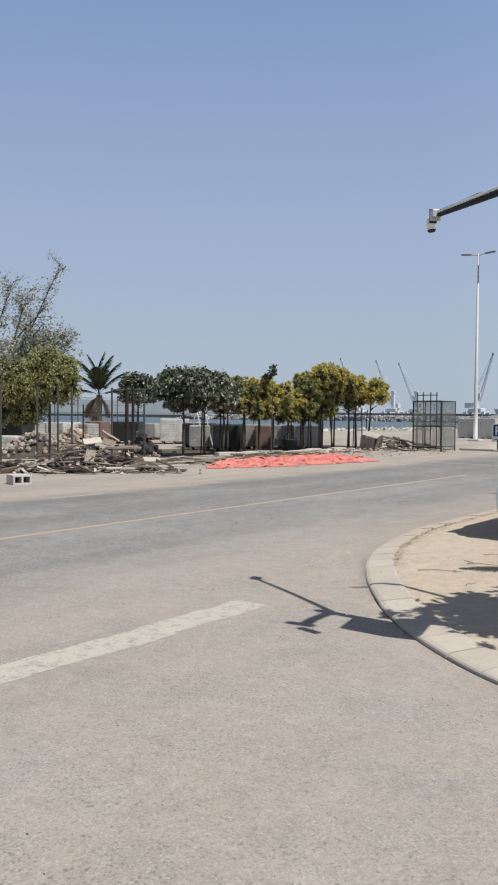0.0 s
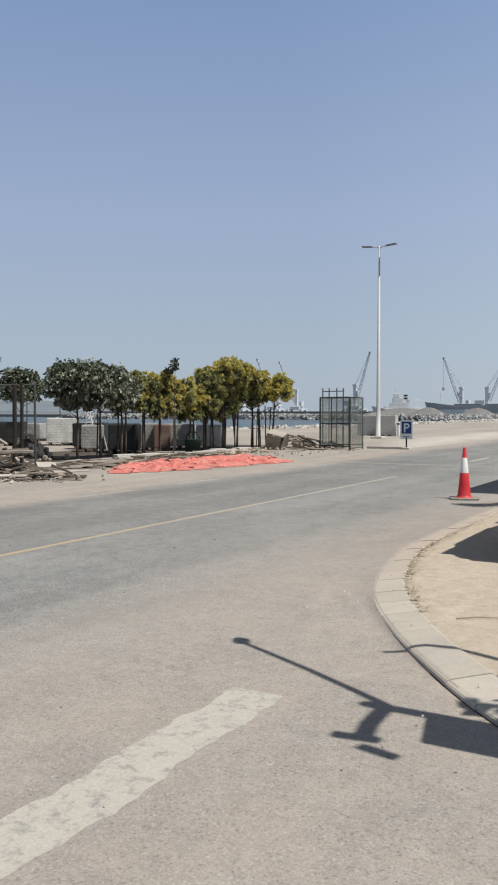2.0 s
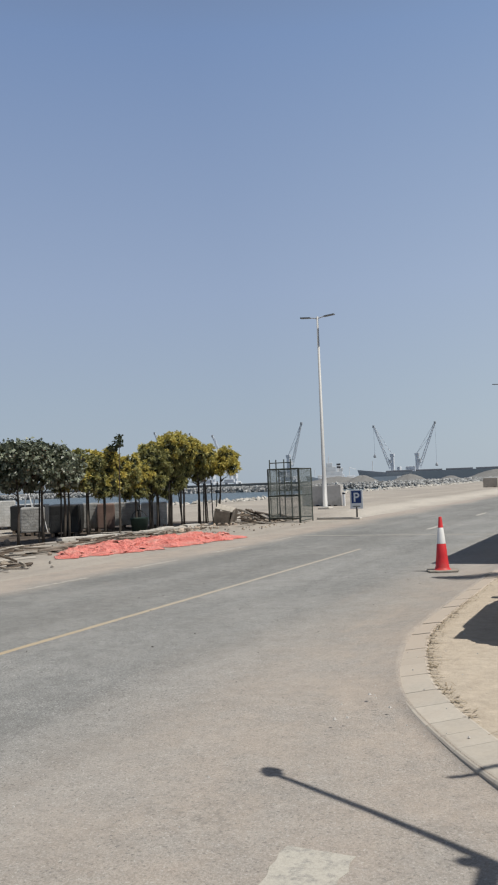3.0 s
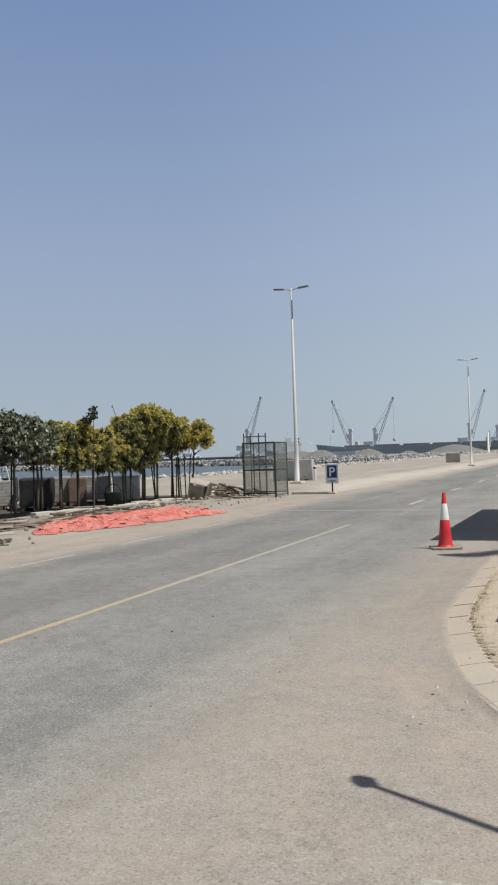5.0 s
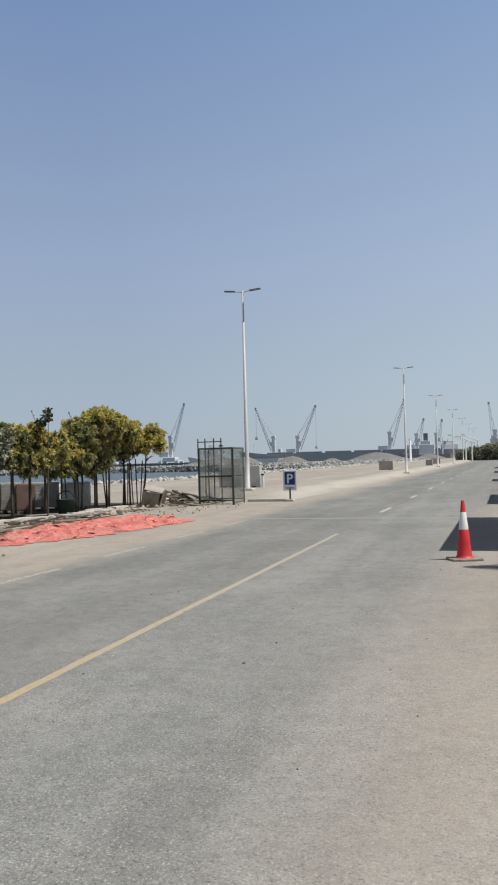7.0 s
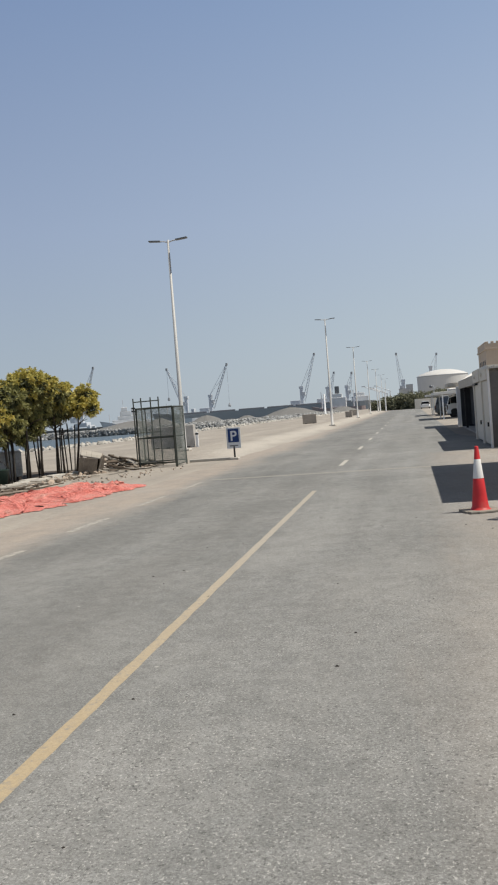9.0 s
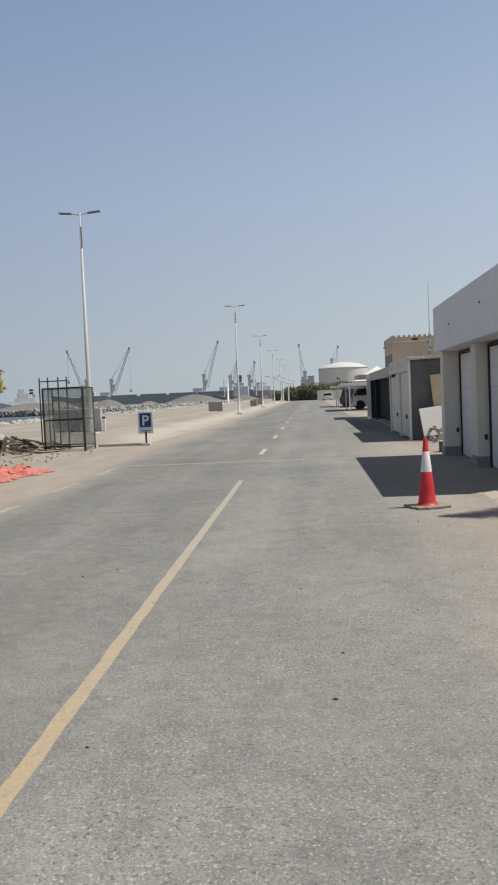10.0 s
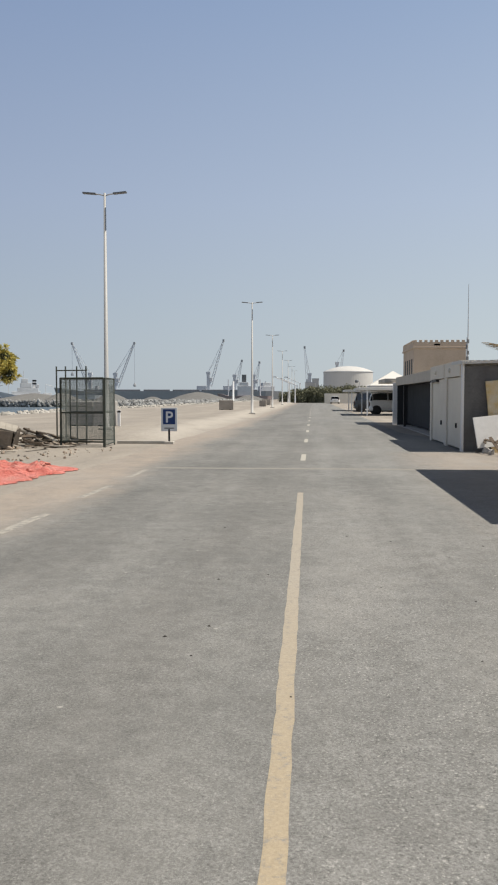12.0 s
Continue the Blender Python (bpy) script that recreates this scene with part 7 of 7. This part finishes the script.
# ---- broken crates and branches at the end of the trees ----
crates = thing("broken_crate", T(-16.75, 32.1, 0.03, 4, 11, 8), "tipped broken wooden crate with scrap timber", "crate")
for k, (x, y, z, rx, ry, rz, l, w, h) in enumerate([(-0.35, 0.0, 0.32, 0, -12, 10, 0.03, 0.75, 0.55), (0.25, 0.05, 0.34, 0, 8, 10, 0.03, 0.75, 0.6), (-0.05, -0.35, 0.3, 10, 0, 10, 0.6, 0.03, 0.5), (0.0, 0.4, 0.3, -6, 0, 10, 0.6, 0.03, 0.55),
                                                  (-0.05, 0.0, 0.62, 6, 5, 14, 0.7, 0.75, 0.03)]):
    bm = B()
    n = 4
    for j in range(n):
        if l == 0.03:
            box(bm, -0.015, 0.015, -w / 2 + j * w / n, -w / 2 + (j + 0.97) * w / n, -h / 2, h / 2)
        elif w == 0.03:
            box(bm, -l / 2 + j * l / n, -l / 2 + (j + 0.97) * l / n, -0.015, 0.015, -h / 2, h / 2)
        else:
            box(bm, -l / 2 + j * l / n, -l / 2 + (j + 0.97) * l / n, -w / 2, w / 2, -0.015, 0.015)
    part("side", bm, PLY if k == 4 else WOOD, crates, at=T(x, y, z, rx, ry, rz))
for k in range(46):
    px, py = rnd(-0.2, 2.1), rnd(0.0, 3.2)
    place("plank", random.choice(PLANKS), crates, T(px - 0.2, py, rnd(0.04, 0.32), rnd(-18, 18), rnd(-14, 14), rnd(-30, 60)) @ Matrix.Diagonal((rnd(0.4, 1.2), rnd(0.05, 0.22), rnd(0.02, 0.05), 1)))
for k in range(14):
    bm = B()
    px, py = rnd(0.0, 2.0), rnd(0.6, 3.2)
    a, l = rnd(0, 6.3), rnd(0.4, 1.0)
    tube(bm, [(px, py, 0.06), (px + math.cos(a) * l * 0.5, py + math.sin(a) * l * 0.5, rnd(0.1, 0.3)), (px + math.cos(a) * l, py + math.sin(a) * l, 0.05)], rnd(0.015, 0.04), 6)
    part("branch", bm, BARK, crates)
for k in range(40):
    s = rnd(0.06, 0.2)
    place("stone", random.choice(RUBBLE_M), crates, T(rnd(-0.6, 2.4), rnd(-1.6, 3.4), s * 0.25, rnd(0, 360), rnd(0, 360), 0) @ Matrix.Diagonal((s, s, s * 0.6, 1)))


# ---- red plastic sheet ----
def sheet(name, outline, cells, label, seed):
    """A crumpled sheet inside an uneven outline on the ground."""
    bm = B()
    (x0, y0), (x1, y1), (x2, y2), (x3, y3) = outline
    n, k = cells
    grid = []
    for j in range(k + 1):
        v = j / k
        line = []
        for i in range(n + 1):
            u = i / n
            wob = 0.42 * noise.noise(Vector((u * 4 + seed, v * 9, 1))) + 0.16 * noise.noise(Vector((u * 13, v * 31 + seed, 1)))
            x = (x0 * (1 - u) + x1 * u) * (1 - v) + (x3 * (1 - u) + x2 * u) * v + wob
            y = (y0 * (1 - u) + y1 * u) * (1 - v) + (y3 * (1 - u) + y2 * u) * v + 0.4 * noise.noise(Vector((u * 3, v * 5 + seed, 4)))
            p = Vector((x, y, 0))
            warp = noise.noise(Vector((x * 1.3, y * 1.3, seed))) * 1.6
            fold = (1 - min(1, abs(noise.noise(Vector((x * 1.5 + warp * 0.5, y * 0.8 - warp * 0.4, seed)))) * 3)) * 0.055
            fold += (1 - min(1, abs(noise.noise(Vector((x * 3.4 - warp, y * 2.2 + warp, seed + 3)))) * 3)) * 0.055
            ridge = 0.015 + fold + abs(noise.noise(Vector((x * 9, y * 7, seed)))) * 0.055 + abs(noise.noise(Vector((x * 17 + warp, y * 12, seed + 5)))) * 0.03
            edge = min(u, 1 - u, v, 1 - v) * 6
            line.append(bm.verts.new((x, y, 0.012 + ridge * min(edge, 1.0) + 0.02 * (edge > 0.1))))
        grid.append(line)
    for a, b in zip(grid, grid[1:]):
        for i in range(n):
            if noise.noise(Vector((a[i].co.x * 1.4, a[i].co.y * 1.1, seed + 8))) > -0.62:
                bm.faces.new((a[i], a[i + 1], b[i + 1], b[i]))
    t = thing(name, T(0, 0, 0), label, "plastic sheet", "red sheets")
    part("sheet", bm, TARP, t)


sheet("red_sheet", ((-15.6, 20.6), (-14.35, 19.1), (-13.1, 21.6), (-16.3, 24.3)), (54, 110), "crumpled faded red plastic sheet on the ground", 3.0)
sheet("red_sheet", ((-15.9, 23.2), (-13.2, 22.2), (-12.75, 25.5), (-14.9, 27.0)), (60, 120), "crumpled bright red plastic sheet on the ground", 11.0)


# ---- shore boulders and breakwater ----
def boulders(name, path, count, spread, size, material, label, z=0.0, cuts=1, lift=0.25, heap_h=0.0):
    bases = []
    for k in range(6):
        b = B()
        bmesh.ops.create_icosphere(b, subdivisions=cuts, radius=0.5)
        for v in b.verts:
            flat = max(abs(v.co.x), abs(v.co.y), abs(v.co.z))
            v.co = v.co * (0.55 + 0.45 * 0.5 / max(flat, 0.25)) * (1 + 0.35 * noise.noise(v.co * 2.3 + Vector((k * 9, 3, 1))))
        b.verts.ensure_lookup_table()
        b.verts.index_update()
        bases.append((np.array([v.co[:] for v in b.verts]), [[v.index for v in f.verts] for f in b.faces]))
        b.free()
    pts = spline([(*p, 0) for p in path], 0.5)
    verts, polys, at = [], [], 0
    for _ in range(count):
        p = random.choice(pts)
        off = random.gauss(0, 1) * spread
        s = rnd(*size)
        co, fs = random.choice(bases)
        m = np.array(Euler((rnd(0, 6), rnd(0, 6), rnd(0, 6))).to_matrix()) * s
        c = co * np.array([1, rnd(0.7, 1.2), rnd(0.6, 0.9)])
        top_z = heap_h * max(0.0, 1 - abs(off) / (2.2 * spread))
        c = c @ m.T + np.array([p.x + off * 0.9 + rnd(-0.3, 0.3), p.y + rnd(-0.5, 0.5), z + top_z + s * lift])
        verts += c.tolist()
        polys += [[i + at for i in f] for f in fs]
        at += len(co)
    return tagged(new(name, faces(name, verts, polys, material)), label, "rocks", kind="stuff")


boulders("shore_rocks", [(-43.0, 5), (-41.5, 36), (-36.8, 48), (-31.5, 62), (-30.2, 90), (-28.6, 130), (-26.5, 190), (-25.5, 270)], 3600, 0.8, (0.2, 0.62), ROCK, "pale boulders along the shore", z=-0.25, heap_h=0.3)
boulders("breakwater_blocks", [(-210, 235), (-150, 252), (-95, 235), (-70, 240), (-50, 265), (-40, 300), (-34, 340)], 11000, 2.2, (0.5, 1.15), ARMOUR, "grey concrete armour blocks of the breakwater", z=-1.5, heap_h=1.5, cuts=1)

# ---- low hills across the bay ----
bm = B()
rows = []
for k in range(91):
    a = radians(-80 + 0.55 * k)
    d = Vector((math.sin(a), math.cos(a), 0))
    tail = min(1.0, (90 - k) / 28)
    h = (25 + 9 * noise.noise(Vector((k * 0.11, 0, 0))) + 4 * noise.noise(Vector((k * 0.5, 3, 0)))) * tail ** 0.8 + 0.5
    rows.append([bm.verts.new(d * r + Vector((0, 0, z))) for r, z in ((1650, -2), (1720, h * 0.55), (1820, h), (2100, -2))])
for a, b in zip(rows, rows[1:]):
    for j in range(3):
        bm.faces.new((a[j], a[j + 1], b[j + 1], b[j])).smooth = True
setting("backdrop", bm, HILL, "low hills across the bay in painted blue haze", "hills")

# ---- land and heaps beyond the breakwater ----
bm = B()
box(bm, -420, -25.5, 300, 430, -6, -0.1)
box(bm, -420, -27.5, 505, 900, -6, 1.2)
setting("quay_ground", bm, GRAVEL, "grey quay and gravel yard across the water", "quay")


def gravel_heap(x, y, r, h, label="grey gravel heap on the quay", stretch=1.0):
    t = thing("gravel_heap", T(x, y, -0.1), label, "gravel heap", "gravel heaps")
    bm = B()
    n, k = 40, 10
    rings = []
    for j in range(k + 1):
        f = j / k
        rr = r * (1 - f)
        z = h * 0.5 * (1 - math.cos(math.pi * f)) * 0.95
        rings.append([bm.verts.new((rr * stretch * math.cos(a) * (1 + 0.08 * noise.noise(Vector((a * 1.5, j * 0.4, x)))) , rr * math.sin(a) * (1 + 0.08 * noise.noise(Vector((a * 1.5, j * 0.4, y)))),
                                    max(0, z * (1 + 0.12 * noise.noise(Vector((math.cos(a) * 2, math.sin(a) * 2 + x, j * 0.3))))))) for a in (6.2832 * i / n for i in range(n))])
    for a, b in zip(rings, rings[1:]):
        for i in range(n):
            bm.faces.new((a[i], a[(i + 1) % n], b[(i + 1) % n], b[i]))
    bm.faces.new(rings[-1])
    part("gravel", bm, GRAVEL, t, smooth=True)


gravel_heap(-49, 310, 13, 3.3, stretch=1.2)
gravel_heap(-66, 311, 6, 1.6)
gravel_heap(-84, 322, 9, 2.9)
gravel_heap(-103, 322, 9, 3.1)
gravel_heap(-33, 340, 9, 2.2)
gravel_heap(-120, 340, 14, 3.0, stretch=1.5)


# ---- harbour cranes ----
def lattice(bm, a, b, w, bays, r):
    a, b = Vector(a), Vector(b)
    d = (b - a).normalized()
    s = d.cross(Vector((0, 1, 0))).normalized() * w / 2
    u = Vector((0, 1, 0)) * w / 2
    for k in (s + u, s - u, -s + u, -s - u):
        tube(bm, [a + k, b + k * 0.45], r, 4)
    for i in range(bays):
        f, g = i / bays, (i + 1) / bays
        p, q = a.lerp(b, f), a.lerp(b, g)
        kf, kg = 1 - 0.55 * f, 1 - 0.55 * g
        for m_, n_ in ((s + u, -s + u), (s - u, -s - u), (s + u, s - u)):
            tube(bm, [p + m_ * kf, q + n_ * kg], r * 0.6, 4)


def harbour_crane(x, y, z, tower, reach, tip, drop, label="tall grey harbour crane"):
    """A mobile harbour crane: chassis, tower, cab, lattice boom and a grab on its rope. reach is along x; tip is the boom head's height."""
    t = thing("harbour_crane", T(x, y, z), label, "crane", "harbour cranes")
    bm = B()
    box(bm, -4, 4, -3.5, 3.5, 1.0, 3.6, None, 0.3)
    for a in (-5.5, 5.5):
        for b in (-4, 4):
            box(bm, a - 1, a + 1, b - 1, b + 1, 0, 1.2)
        box(bm, a - 0.5, a + 0.5, -4, 4, 1.0, 2.0)
    part("chassis", bm, HAZED_GREY, t, "grey wheeled chassis")
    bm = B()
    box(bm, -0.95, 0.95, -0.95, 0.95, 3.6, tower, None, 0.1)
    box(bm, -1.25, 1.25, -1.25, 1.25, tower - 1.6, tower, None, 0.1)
    part("tower", bm, HAZED_GREY, t)
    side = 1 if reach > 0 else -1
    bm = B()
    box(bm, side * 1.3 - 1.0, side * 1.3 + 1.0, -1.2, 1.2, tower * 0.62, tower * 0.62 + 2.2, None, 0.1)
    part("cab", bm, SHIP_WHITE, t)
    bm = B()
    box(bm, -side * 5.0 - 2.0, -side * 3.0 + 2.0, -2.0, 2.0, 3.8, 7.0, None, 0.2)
    part("machinery_house", bm, HAZED_GREY, t)
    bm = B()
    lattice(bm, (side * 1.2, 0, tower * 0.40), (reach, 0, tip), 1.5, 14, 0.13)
    part("boom", bm, HAZED_GREY, t)
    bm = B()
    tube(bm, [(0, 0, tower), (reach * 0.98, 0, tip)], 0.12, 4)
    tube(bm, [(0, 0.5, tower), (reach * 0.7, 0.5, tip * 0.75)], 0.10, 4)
    part("stay", bm, HAZED_GREY, t)
    bm = B()
    box(bm, reach - 0.6, reach + 0.6, -0.6, 0.6, tip - 0.9, tip + 0.6, None, 0.1)
    part("boom_head", bm, HULL, t)
    if drop:
        bm = B()
        tube(bm, [(reach, 0, tip), (reach, 0, drop)], 0.10, 4)
        rope = part("rope", bm, HAZED_GREY, t)
        bm = B()
        lathe(bm, [(0.0, 1.4), (0.3, 1.2), (0.8, 0.2), (0.9, -0.6), (0.7, -0.9), (0.0, -1.0)], 12, T(reach, 0, drop - 1))
        part("grab", bm, HULL, rope, "dark grab bucket")


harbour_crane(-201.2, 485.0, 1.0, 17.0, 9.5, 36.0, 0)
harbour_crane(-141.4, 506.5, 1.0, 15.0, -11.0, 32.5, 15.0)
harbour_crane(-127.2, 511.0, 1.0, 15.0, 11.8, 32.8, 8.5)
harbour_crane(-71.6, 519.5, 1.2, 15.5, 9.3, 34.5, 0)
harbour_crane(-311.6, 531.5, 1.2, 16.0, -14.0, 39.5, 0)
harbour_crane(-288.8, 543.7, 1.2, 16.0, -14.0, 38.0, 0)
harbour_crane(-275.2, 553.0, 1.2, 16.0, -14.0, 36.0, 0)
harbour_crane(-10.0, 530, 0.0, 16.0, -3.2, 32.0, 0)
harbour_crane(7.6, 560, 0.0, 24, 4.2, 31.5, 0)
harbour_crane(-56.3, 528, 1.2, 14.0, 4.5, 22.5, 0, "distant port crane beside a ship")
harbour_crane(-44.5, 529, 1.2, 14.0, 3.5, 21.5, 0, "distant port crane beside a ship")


# ---- ships ----
def hull(bm, length, beam, depth, bow_rise, n=26):
    """A hull along +x with its bow at x = 0."""
    rings = []
    for i in range(n + 1):
        f = i / n
        x = length * f
        w = beam / 2 * min(1.0, (f / 0.12) ** 0.6) * (1 if f < 0.93 else 1 - 0.35 * (f - 0.93) / 0.07)
        w = max(w, 0.1)
        z = depth + bow_rise * max(0, 1 - f / 0.10)
        rake = -3.0 * max(0, 1 - f / 0.06)
        rings.append([bm.verts.new(p) for p in ((x, -w * 0.8, -2.0), (x + rake, -w, z), (x + rake, w, z), (x, w * 0.8, -2.0))])
    for a, b in zip(rings, rings[1:]):
        for k in range(3):
            bm.faces.new((a[k], b[k], b[k + 1], a[k + 1]))
    bm.faces.new(list(reversed(rings[0])))
    bm.faces.new(rings[-1])


ship = thing("bulk_carrier", T(-153.0, 482.0, -1.3, 0, 0, 12), "long dark grey bulk carrier moored at the quay", "ship")
bm = B()
hull(bm, 128, 20, 6.0, 2.0)
part("hull", bm, HULL, ship)
for k in range(6):
    bm = B()
    box(bm, 14 + k * 17, 29 + k * 17, -6, 6, 6.0, 6.9, None, 0.2)
    part("hatch_cover", bm, HULL_DARK, ship)
bm = B()
tube(bm, [(6, 0, 7), (6, 0, 13)], 0.25, 6)
part("foremast", bm, SHIP_WHITE, ship)
bm = B()
box(bm, 116, 124, -7, 7, 6.0, 9.0, None, 0.3)
box(bm, 117, 122, -6, 6, 9.0, 11.0, None, 0.3)
part("superstructure", bm, SHIP_WHITE, ship, "white deckhouse")

ship = thing("white_ship", T(-174.0, 451.0, -1.3, 0, 0, 20), "pale ship with a stepped white deckhouse and dark funnel", "ship")
bm = B()
hull(bm, 52, 11, 3.6, 2.0)
part("hull", bm, SHIP_WHITE, ship)
for x0, x1, z0, z1 in ((4, 19, 3.5, 5.6), (7, 18, 5.6, 7.6), (8.5, 14.5, 7.6, 10.2), (9.2, 12.6, 10.2, 12.4), (20.5, 25, 3.5, 4.8), (17.2, 18.4, 7.6, 9.4)):
    bm = B()
    box(bm, x0, x1, -4, 4, z0, z1, None, 0.2)
    part("deckhouse", bm, SHIP_WHITE, ship)
bm = B()
box(bm, 15.0, 17.0, -1.5, 1.5, 5.5, 11.8, None, 0.3)
fn = part("funnel", bm, SHIP_WHITE, ship)
for z in (9.4, 11.0):
    bm = B()
    box(bm, 14.9, 17.1, -1.6, 1.6, z, z + 0.9, None, 0.2)
    part("band", bm, DARK_METAL, fn, "dark band round the funnel")
for line in ([(10.5, 0, 12.4), (10.5, 0, 16.6)], [(22, 0, 4.7), (22, 0, 9.5), (26, 0, 8.2)], [(2.5, 0, 4.5), (2.5, 0, 9)]):
    bm = B()
    tube(bm, line, 0.18, 5)
    part("mast", bm, SHIP_WHITE, ship)

ship = thing("small_freighter", T(-56.0, 456.0, -1.3, 0, 0, 2), "small red and white freighter with deck gear", "ship")
bm = B()
hull(bm, 26, 9, 3.2, 1.4)
part("hull", bm, CRANE_RED, ship)
bm = B()
box(bm, 8, 16, -3.5, 3.5, 3.2, 8.5, None, 0.2)
box(bm, 9, 14, -3.2, 3.2, 8.5, 10.5, None, 0.2)
part("deckhouse", bm, SHIP_WHITE, ship)
bm = B()
box(bm, 10.3, 12.6, -1.5, 1.5, 10.5, 14.5, None, 0.2)
part("funnel", bm, LAMP_GREY, ship)
for x in (3, 20):
    bm = B()
    tube(bm, [(x, 0, 3), (x, 0, 12)], 0.3, 6)
    tube(bm, [(x, 0, 5), (x + 3, 0, 11)], 0.2, 5)
    part("derrick", bm, HAZED_GREY, ship)
pil = thing("white_pillar", T(-31.0, 252, -0.1), "lone white pillar on the gravel yard", "pillar")
bm = B()
lathe(bm, [(0.5, 0), (0.45, 0.3), (0.3, 0.32), (0.27, 6.0), (0.0, 6.1)], 14)
part("shaft", bm, SHIP_WHITE, pil, smooth=True)

# ---- storage tank and far sheds ----
tank = thing("storage_tank", T(12.0, 492, 0) @ Matrix.Diagonal((1, 1, 0.95, 1)), "big white storage tank with a domed roof", "tank")
bm = B()
lathe(bm, [(14.0, 0), (14.0, 16.4), (13.6, 16.8), (0, 16.8)], 64)
part("shell", bm, TANK_WHITE, tank, smooth=False)
bm = B()
lathe(bm, [(13.7, 16.6), (12, 17.5), (9, 18.6), (5, 19.5), (0, 19.9)], 64)
part("dome", bm, TANK_WHITE, tank, "domed roof", True)
bm = B()
lathe(bm, [(14.15, 15.9), (14.25, 16.0), (14.25, 16.3), (14.0, 16.4)], 64)
part("walkway", bm, STEEL, tank)
for x, y, w, h in ((-12.5, 500, 6, 9.5), (-8.5, 515, 4, 12), (41, 505, 7, 12), (47, 500, 3, 19)):
    t = thing("port_shed", T(x, y, 0), "plain pale port building far off", "building", "port sheds")
    bm = B()
    box(bm, 0, w, 0, 10, 0, h, None, 0.1)
    part("wall", bm, TANK_WHITE, t)
    bm = B()
    box(bm, -0.2, w + 0.2, -0.2, 10.2, h, h + 0.4)
    part("roof", bm, STEEL, t)


# ---- far bushes and bent lamp posts at the end of the road ----
def bush(x, y, w, h):
    t = thing("bush", T(x, y, 0), "dusty dark green bush at the end of the road", "bush", "far bushes")
    bm = B()
    for k in range(4):
        tube(bm, [(rnd(-0.3, 0.3) * w, 0, 0), (rnd(-0.35, 0.35) * w, rnd(-0.5, 0.5), h * 0.7)], [0.12, 0.05], 5)
    part("stems", bm, BARK, t)
    clumps = [(Vector((rnd(-0.6, 0.6) * w, rnd(-1.5, 1.5), h * rnd(0.08, 0.88))), (1.0, 1.0, 0.8), 110) for _ in range(26)]
    place("crown", leaf_cloud("crown", clumps, 0.3, LEAF_FAR), t)


for k in range(17):
    bush(-14.5 + k * 1.6 + rnd(-0.4, 0.4), 213 + rnd(-3, 3), 2.6, 2.6 + 1.6 * min(1, k / 5) + rnd(-0.3, 0.5))
for k in range(8):
    bush(12 + k * 2.4, 205 + rnd(-3, 3), 2.8, 4.4 + rnd(-0.4, 0.5))
for x, y, h in ((-13.4, 206, 4.7), (-12.2, 211, 4.4), (-11.8, 217, 4.4), (-11.2, 222, 5.0)):
    t = thing("bent_lamp_post", T(x, y, 0), "pale post with a long slanting lamp arm", "lamp post", "bent lamp posts")
    bm = B()
    tube(bm, [(0, 0, 0), (0, 0, h)], [0.17, 0.13], 7)
    part("post", bm, WHITE_PAINT, t)
    bm = B()
    tube(bm, [(0.2, 0, h - 0.2), (-3.4, 0, h + 1.4)], 0.10, 5)
    box(bm, -4.0, -3.1, -0.25, 0.25, h + 1.32, h + 1.52)
    part("arm", bm, HAZED_GREY, t)
